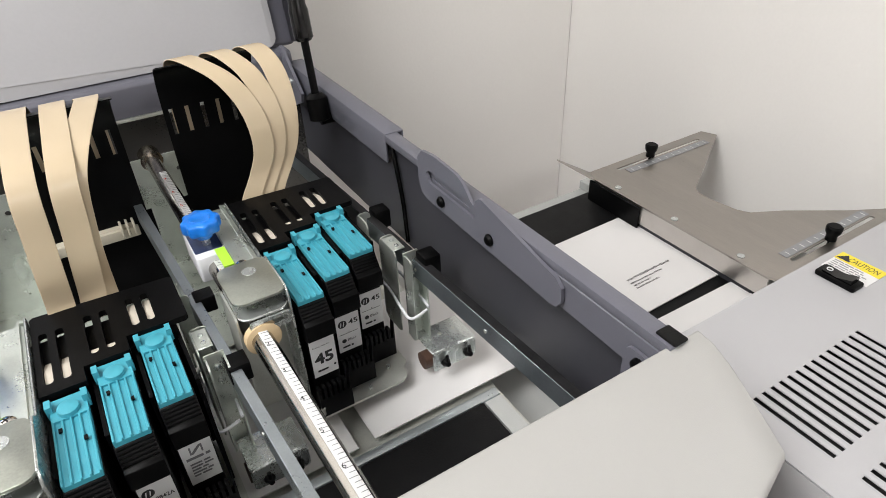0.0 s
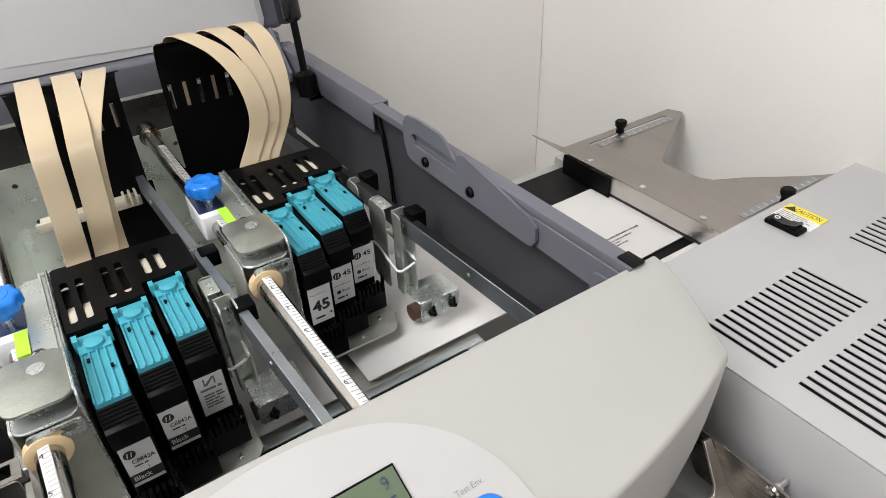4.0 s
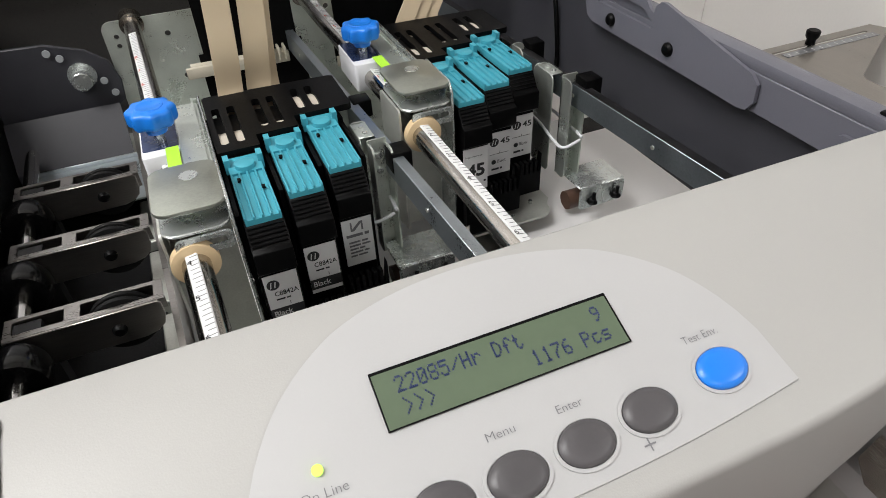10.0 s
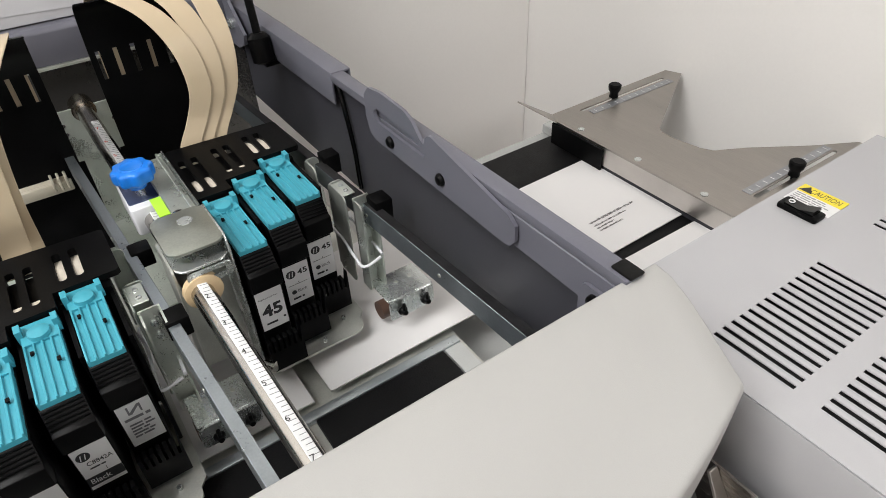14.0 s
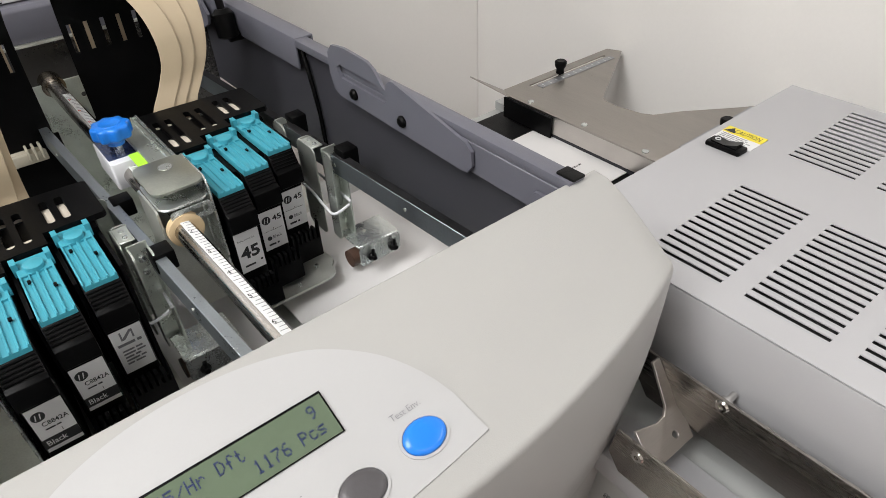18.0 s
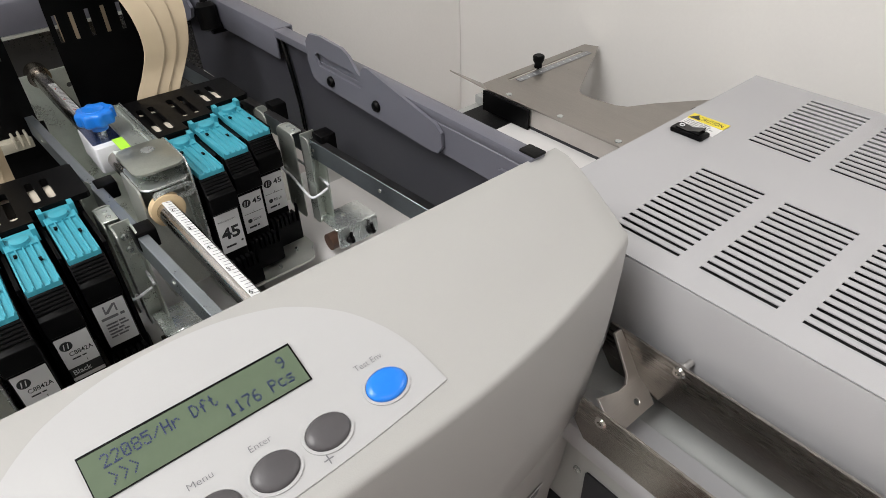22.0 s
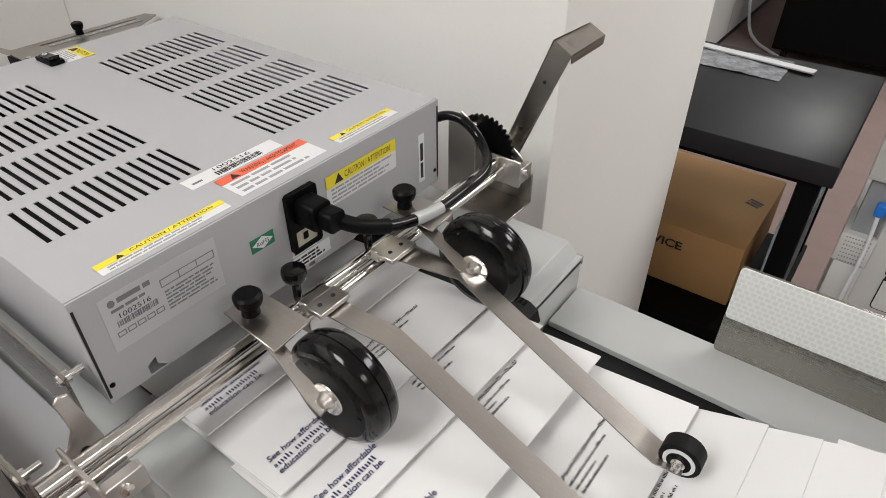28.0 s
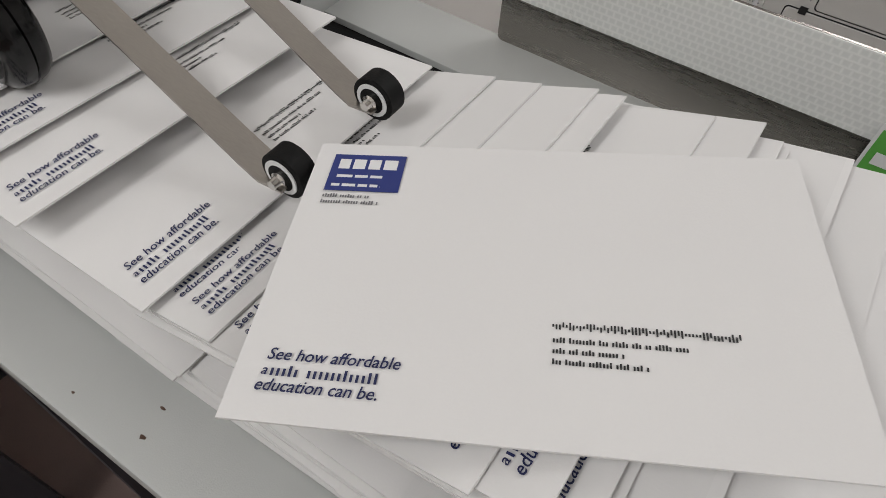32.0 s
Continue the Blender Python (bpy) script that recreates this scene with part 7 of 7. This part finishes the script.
def envelope_meshes():
    """Shared meshes, upper left corner at the origin, face up."""
    bm = bmesh.new()
    nx, ny = 10, 8
    grid = [[bm.verts.new((EW * i / nx, -EH * j / ny, 0.0005 * math.sin(math.pi * i / nx) * math.sin(math.pi * j / ny))) for j in range(ny + 1)] for i in range(nx + 1)]
    for i in range(nx):
        for j in range(ny):
            bm.faces.new((grid[i][j], grid[i + 1][j], grid[i + 1][j + 1], grid[i][j + 1]))
    ex = bmesh.ops.extrude_face_region(bm, geom=bm.faces[:])
    bmesh.ops.translate(bm, verts=[v for v in ex["geom"] if isinstance(v, bmesh.types.BMVert)], vec=(0, 0, -0.0011))
    body = mesh_of(bm, "paper", PAPER)
    bm = bmesh.new()
    z = Matrix.Translation((0, 0, 0.0006))
    flat(bm, 0.0045, 0.0305, -0.0265, -0.0060, z, 0.00012)
    grow = Matrix.Translation((0.00288, -0.00116, 0)) @ Matrix.Diagonal((1.25, 1.107, 1, 1))
    bm.transform(grow)
    logo = mesh_of(bm, "logo", LOGOBLUE)
    bm = bmesh.new()
    # plain bars in place of the name in the mark
    for x0, x1 in ((0.0070, 0.0110), (0.0122, 0.0166), (0.0178, 0.0220), (0.0232, 0.0280)):
        flat(bm, x0, x1, -0.0143, -0.0088, z, 0.0002)
    print_bars(bm, 0.0075, 0.0285, -0.0198, -0.0172, 1, z, 3, 0.0002)
    print_bars(bm, 0.0065, 0.0290, -0.0248, -0.0222, 1, z, 4, 0.0002)
    bm.transform(grow)
    strokes = mesh_of(bm, "logo_lettering", LABELW)
    bm = bmesh.new()
    letter_bars(bm, 0.0090, 0.0285, -0.0345, 0.0019, z, random.Random(5))
    letter_bars(bm, 0.0090, 0.0340, -0.0380, 0.0019, z, random.Random(6))
    ret = mesh_of(bm, "return_address", GREYINK)
    bm = bmesh.new()
    rnd = random.Random(12)
    x = 0.1069
    while x < 0.1685:
        a, b = rnd.choice(((0, 0.0030), (0.0010, 0.0030), (0, 0.0020), (0.0010, 0.0020)))
        flat(bm, x, x + 0.0006, -0.0927 + a, -0.0927 + b, z, 0.00015)
        x += 0.00115
    for a, b, y in ((0.1073, 0.1512, -0.0980), (0.1073, 0.1305, -0.1022), (0.1073, 0.1377, -0.1064)):
        letter_bars(bm, a, b, y, 0.0021, z, rnd)
    addr = mesh_of(bm, "address_block", INK)
    bm = bmesh.new()
    rnd = random.Random(4)
    for a, b in ((0.0135, 0.0240), (0.0265, 0.0520)):
        x = a
        while x < b - 0.001:
            tall = rnd.choice((0.0028, 0.0028, 0.0040))
            flat(bm, x, x + 0.0009, -0.1196, -0.1196 + tall, z, 0.00015)
            x += 0.0021
    bars = mesh_of(bm, "slogan_line", NAVY)
    lines = [(words("See how affordable", NAVY, 0.0468, 0.0047, 0.009, 0.2), 0.0106, -0.1136), (words("a", NAVY, 0.0022, 0.0026, 0.009, 0.2), 0.0102, -0.1195), (words("education can be.", NAVY, 0.0420, 0.0046, 0.009, 0.2), 0.0098, -0.1254)]
    return body, logo, strokes, ret, addr, bars, lines


ENV = envelope_meshes()


def envelope(m, label, full=True, printed=True, group="addressed envelopes", addressed=False):
    e = thing("envelope", m, label, "envelope", group)
    body, logo, strokes, ret, addr, bars, lines = ENV
    part_mesh("paper", body, e, m)
    if printed:
        tagged(part_mesh("address_block", addr, e, m, "black address block"), kind="stuff")
        tagged(part_mesh("slogan_line", bars, e, m), kind="stuff")
        for me, x, y in lines:
            part_mesh("slogan", me, e, m @ Matrix.Translation((x, y, 0.00075)))
    if addressed and not printed:
        tagged(part_mesh("address_block", addr, e, m), kind="stuff")
    if full:
        lg = part_mesh("logo", logo, e, m, "blue rectangular logo")
        part_mesh("logo_lettering", strokes, lg, m)
        tagged(part_mesh("return_address", ret, e, m), kind="stuff")
    return e


def mail():
    rnd = random.Random(3)
    # the one laid across the pile
    m = Matrix.Translation((0.4617, -0.3958, 1.0969)) @ Matrix.Rotation(-1.1212, 4, "Z") @ Matrix.Rotation(-0.1336, 4, "Y") @ Matrix.Rotation(-0.0354, 4, "X") @ Matrix.Diagonal((0.95, 0.95, 1, 1))
    envelope(m, "white envelope with blue logo laid across the pile", True)
    # the stream under the wheels, each lying on the one before it
    # leading edge, left side, turn, height of the leading edge, slope
    near = [(-0.085, 0.3660, -0.4, 1.0732, 6.8), (-0.1540, 0.3690, -0.8, 1.0732, 6.8), (-0.2195, 0.3672, -1.5, 1.0732, 6.8), (-0.2595, 0.3655, -2.4, 1.0735, 6.8),
            (-0.3070, 0.3625, -2.1, 1.0738, 6.8), (-0.3780, 0.3660, -0.9, 1.0670, 7), (-0.3940, 0.3700, -3.0, 1.0675, 20), (-0.4150, 0.3690, -1.5, 1.0760, 21), (-0.4420, 0.3680, -1.6, 1.0850, 22),
            (-0.4740, 0.3680, -1.0, 1.0960, 23), (-0.4890, 0.3660, -0.8, 1.1000, 22), (-0.5290, 0.3680, -1.0, 1.1070, 21), (-0.5500, 0.3710, -0.8, 1.1120, 19), (-0.5630, 0.3690, 0.0, 1.1080, 15), (-0.5670, 0.3690, 0.0, 1.1050, 13)]
    rest = [(-0.5860, 0.3770, -0.8, 1.1060, 11), (-0.5905, 0.3785, -0.4, 1.1065, 12), (-0.6140, 0.3815, 0.2, 1.1050, 11), (-0.6320, 0.3790, -0.5, 1.1060, 11), (-0.6520, 0.3810, 0.4, 1.1070, 12), (-0.6760, 0.3780, -0.3, 1.1080, 12)]
    for y, x, r, z, slope in near + rest:
        t = radians(slope)
        m = Matrix.Translation((x + EH * math.sin(radians(-r)), y + EH * math.cos(t), z - EH * math.sin(t))) @ Matrix.Rotation(radians(r), 4, "Z") @ Matrix.Rotation(-t, 4, "X")
        envelope(m, "white printed envelope overlapping the next in the stream", False, y > -0.57)
    # lower layers of the pile
    for layer in range(14):
        for k in range(6):
            y = -0.350 - k * 0.058 - rnd.uniform(0, 0.03) - layer * 0.006
            zz = 1.0175 + layer * 0.0052 + 0.0035 * (k % 2)
            if zz > 1.046 + max(0, -0.40 - y - EH) * 0.30:
                continue
            m = Matrix.Translation((0.3640 + rnd.uniform(-0.004, 0.005), y + EH, zz - 0.002)) @ Matrix.Rotation(radians(rnd.uniform(-1.2, 1.2)), 4, "Z") @ Matrix.Rotation(radians(-1.2), 4, "X")
            envelope(m, "white envelope lower in the pile", False, False)
    # in the printer and on its outfeed
    for x, y, z, r in ((0.190, 0.4780, 1.0915, 0.4), (-0.026, 0.4780, 1.0915, -0.3)):
        envelope(pose(x, y, z, 0, 0, r), "white blank envelope under the print heads", False, False, "envelopes in the printer")
    for x, y, r in ((0.3930, 0.4900, 0.8), (0.3830, 0.3440, -0.6), (0.3680, 0.2000, 0.3)):
        envelope(pose(x, y, 1.0595, 0, 0, r), "white envelope on the outfeed belt", False, False, "envelopes on the outfeed", True)
    # card tucked by the fence
    c = thing("tag_card", (0.67, -0.62, 1.02), "white card with a green band leaning on the fence", "card")
    m = axes((0.6705, -0.6080, 1.0206), (0, -1, 0), (0.12, 0, 1))
    bm = bmesh.new()
    flat(bm, 0, 0.075, 0, 0.050, m, 0.0006)
    part("card", bm, LABELW, c)
    bm = bmesh.new()
    flat(bm, 0.002, 0.073, 0.010, 0.046, m, 0.0009)
    part("green_band", bm, mat("leaf_green_print", (0.10, 0.36, 0.06), 0.5), c)
    bm = bmesh.new()
    print_bars(bm, 0.006, 0.068, 0.022, 0.036, 1, m, 4, 0.0012)
    part("lettering", bm, LABELW, c)


mail()

# ---- furniture and the next bay ----


def white_table():
    t = thing("work_table", (-0.2, 0.45, 0), "white laminate work table under the printer", "table")
    bm = bmesh.new()
    box(bm, -1.2, 0.2890, 0.1150, 0.84, TABLE_Z - 0.032, TABLE_Z)
    bev(bm, 0.003, 2)
    part("tabletop", bm, TABLEW, t, "white laminate top")
    for x in (-1.14, 0.23):
        for y in (0.18, 0.77):
            bm = bmesh.new()
            box(bm, x - 0.025, x + 0.025, y - 0.025, y + 0.025, 0, TABLE_Z - 0.0321)
            part("leg", bm, CHARCOAL, t)


white_table()


def black_table():
    t = thing("side_table", (1.62, -0.05, 0), "black laminate side table with an open shelf", "table")
    x0, x1, y0, y1, z = 1.350, 1.812, -0.385, 0.35, 0.881
    bm = bmesh.new()
    box(bm, x0, x1, y0, y1, z - 0.040, z)
    bev(bm, 0.003, 2)
    part("tabletop", bm, TABLETOP, t, "satin black top")
    bm = bmesh.new()
    box(bm, x0 + 0.02, x1 - 0.02, y0 + 0.02, y0 + 0.045, z - 0.055, z - 0.0401)
    box(bm, x0 + 0.02, x0 + 0.045, y0 + 0.0451, y1 - 0.02, z - 0.055, z - 0.0401)
    part("apron", bm, TABLEB, t)
    for x in (x0 + 0.035, x1 - 0.035):
        for y in (y0 + 0.035, y1 - 0.035):
            bm = bmesh.new()
            box(bm, x - 0.018, x + 0.018, y - 0.018, y + 0.018, 0, z - 0.0401)
            bev(bm, 0.002, 1)
            part("leg", bm, TABLEB, t)
    bm = bmesh.new()
    box(bm, x0 + 0.015, x1 - 0.015, y0 + 0.01, y1 - 0.01, 0.43, 0.455)
    part("shelf", bm, TABLEB, t)
    # added black box fills the dark space under the shelf
    bm = bmesh.new()
    box(bm, x0 + 0.058, x1 - 0.058, y0 + 0.058, y1 - 0.058, 0.04, 0.4299)
    part("drawer_case", bm, TABLEB, t)
    # carton on the shelf
    c = thing("cardboard_box", (1.60, -0.1, 0.455), "brown cardboard carton with printed lettering", "box")
    bx0, bx1, by0, by1, bz0, bz1 = 1.455, 1.790, -0.283, 0.20, 0.4555, 0.607
    bm = bmesh.new()
    box(bm, bx0, bx1, by0, by1, bz0, bz1)
    bev(bm, 0.003, 2)
    part("carton", bm, CARD, c)
    part_mesh("writing", words("VICE", INK, 0.066, 0.021, 0.02), c, axes((bx0 - 0.0012, -0.096, 0.552), (0, -1, 0), (0, 0, 1)))
    bm = bmesh.new()
    print_bars(bm, 0, 0.042, 0, 0.030, 3, axes((1.655, -0.268, bz1), (0.35, 1, 0), (-1, 0.35, 0)), 8, 0.0008)
    part("print_mark", bm, INK, c)
    s = thing("cabinet_panel", (1.60, -0.34, 0.455), "pale blue-grey file box on the shelf", "box")
    bm = bmesh.new()
    box(bm, 1.50, 1.72, -0.365, -0.318, 0.4555, 0.66)
    bev(bm, 0.002, 1)
    part("panel", bm, mat("pale_blue_plastic", (0.40, 0.45, 0.50), 0.4), s)
    # ruler and film on the table
    r = thing("ruler", (1.72, -0.12, z), "white ruler lying on the black table", "ruler")
    bm = bmesh.new()
    box(bm, -0.0125, 0.0125, -0.15, 0.15, 0, 0.003, Matrix.Translation((1.752, -0.115, z + 0.0050)) @ Matrix.Rotation(radians(-6), 4, "Z"))
    part("blade", bm, LABELW, r)
    f = thing("plastic_bag", (1.68, -0.08, z), "crumpled clear plastic bag on the black table", "bag")
    bm = bmesh.new()
    n = 22
    g = [[bm.verts.new((1.655 + 0.13 * i / n, -0.215 + 0.24 * j / n, z + 0.0015 + 0.006 * abs(noise.noise(Vector((i * 0.35, j * 0.35, 1.0)))))) for j in range(n + 1)] for i in range(n + 1)]
    for i in range(n):
        for j in range(n):
            bm.faces.new((g[i][j], g[i + 1][j], g[i + 1][j + 1], g[i][j + 1]))
    part("film", bm, FILM, f)


black_table()


def copier():
    c = thing("copier", (1.75, -0.85, 0), "pale grey office copier with vents and a recess", "copier")
    x0, x1, y0, y1 = 1.400, 2.00, -1.35, -0.432
    bm = bmesh.new()
    box(bm, x0 + 0.03, x1, y0, y1 - 0.0, 0.02, 0.60)
    bev(bm, 0.006, 2)
    body = part("lower_body", bm, COPIER, c)
    bm = bmesh.new()
    box(bm, x0, x1, y0, y1 - 0.042, 0.602, 0.8505)
    bev(bm, 0.008, 2)
    part("middle_body", bm, COPIER, c)
    bm = bmesh.new()
    prism(bm, [(y0, 0.851), (y1 + 0.008, 0.851), (y1 + 0.012, 1.040), (y1 + 0.004, 1.140), (y1 - 0.006, 1.165), (y1 - 0.030, 1.190), (y0, 1.20)], "x", x0, x1)
    bev(bm, 0.005, 2)
    part("upper_body", bm, COPIER, c)
    bm = bmesh.new()
    box(bm, x0 + 0.012, x0 + 0.10, y1 - 0.0419, y1 - 0.002, 0.7481, 0.8508)
    rec = part("recess", bm, COPIERD, c, "grey socket recess")
    bm = bmesh.new()
    box(bm, x0 - 0.004, x0 + 0.012, y1 - 0.038, y1 - 0.022, 0.792, 0.815)
    bev(bm, 0.002, 1)
    part("blue_plug", bm, BLUE, rec, "blue network plug")
    bm = bmesh.new()
    tube(bm, [(x0 - 0.002, y1 - 0.030, 0.792), (x0 - 0.006, y1 - 0.034, 0.73), (x0 - 0.008, y1 - 0.034, 0.66), (x0 - 0.006, y1 - 0.030, 0.55), (x0 + 0.01, y1 - 0.015, 0.40)], 0.0035, 8)
    part("white_cable", bm, WHITE, rec)
    bm = bmesh.new()
    box(bm, x0 - 0.004, x0 + 0.10, y1 - 0.046, y1 + 0.008, 0.690, 0.748)
    bev(bm, 0.003, 2)
    side = part("vent_housing", bm, COPIER, c)
    bm = bmesh.new()
    box(bm, x0 - 0.002, x0 + 0.10, y1 - 0.044, y1 + 0.003, 0.602, 0.6899)
    bev(bm, 0.003, 2)
    part("lower_housing", bm, COPIER, c)
    bm = bmesh.new()
    for i in range(9):
        for j in range(7):
            cyl(bm, (x0 - 0.0046, y1 - 0.038 + i * 0.0045, 0.694 + j * 0.008), (x0 - 0.0038, y1 - 0.038 + i * 0.0045, 0.694 + j * 0.008), 0.0015, 6)
    part("vent_holes", bm, COPIERD, side)
    bm = bmesh.new()
    for i in range(11):
        for j in range(26):
            box(bm, x0 - 0.0012, x0 + 0.0004, y1 - 0.108 + i * 0.0050, y1 - 0.1055 + i * 0.0050, 0.770 + j * 0.0048, 0.7725 + j * 0.0048)
    part("vent_grille", bm, COPIERD, c, "grille of small slots")
    for a0, a1, b0, b1 in ((-0.42, -0.118, 0.760, 1.080), (-0.42, -0.078, 0.692, 0.752), (-0.128, -0.080, 0.62, 0.686), (-0.42, -0.134, 0.62, 0.686)):
        bm = bmesh.new()
        prism(bm, rrect(y1 + a0, y1 + a1, b0, b1, 0.006), "x", x0 - 0.003, x0 + 0.001)
        bev(bm, 0.001, 1)
        dr = part("access_door", bm, COPIER, c, "pale grey access door")
        bm = bmesh.new()
        plate(bm, rrect(y1 + a0 - 0.002, y1 + a1 + 0.002, b0 - 0.002, b1 + 0.002, 0.007), [rrect(y1 + a0, y1 + a1, b0, b1, 0.006)], "x", x0 - 0.0008, x0 + 0.0002)
        part("door_gap", bm, DARKIN, dr)
    for y, z in ((-0.104, 0.754), (-0.085, 0.688), (-0.118, 0.668)):
        bm = bmesh.new()
        box(bm, x0 - 0.0042, x0 - 0.0028, y1 + y - 0.006, y1 + y + 0.006, z - 0.006, z + 0.006)
        part("latch_slot", bm, DARKIN, c)


copier()


def far_bay():
    k = thing("storage_cabinet", (4.5, 0.75, 0), "row of white storage cupboards along the far aisle", "cabinet")
    for x0, x1 in ((2.6, 3.57), (3.58, 4.50), (4.51, 5.43), (5.44, 6.36)):
        bm = bmesh.new()
        box(bm, x0, x1, 0.555, 1.0, 0.055, 2.1)
        bev(bm, 0.004, 1)
        dr = part("cupboard", bm, COPIER, k)
        bm = bmesh.new()
        box(bm, x1 - 0.07, x1 - 0.05, 0.545, 0.5549, 0.95, 1.10)
        bev(bm, 0.003, 1)
        part("handle", bm, ZINC, dr)
    bm = bmesh.new()
    box(bm, 2.6, 6.36, 0.575, 1.0, 0.0, 0.054)
    part("plinth", bm, CHARCOAL, k, "dark plinth")
    b = thing("black_cabinet", (4.7, -0.1, 0), "black cabinet on castors across the aisle", "cabinet")
    bm = bmesh.new()
    box(bm, 4.40, 5.0, -1.0, 0.265, 0.06, 1.75)
    bev(bm, 0.004, 1)
    part("case", bm, TABLEB, b)
    for y0, y1 in ((-0.99, -0.37), (-0.36, 0.255)):
        bm = bmesh.new()
        box(bm, 4.385, 4.399, y0, y1, 0.08, 1.74)
        bev(bm, 0.003, 1)
        part("door", bm, TABLEB, b)
    for x in (4.45, 4.92):
        for y in (-0.92, 0.20):
            bm = bmesh.new()
            cyl(bm, (x, y - 0.012, 0.03), (x, y + 0.012, 0.03), 0.03, 16)
            part("castor", bm, RUBBER, b)
    w = thing("loose_cable", (4.9, 0.45, 0), "white cable hanging by the cupboards", "cable")
    bm = bmesh.new()
    tube(bm, [(4.62, 0.535, 0.75), (4.66, 0.52, 0.35), (4.70, 0.48, 0.08), (4.62, 0.40, 0.014), (4.50, 0.30, 0.014), (4.42, 0.22, 0.014)], 0.010, 8)
    part("cable", bm, WHITE, w)


far_bay()
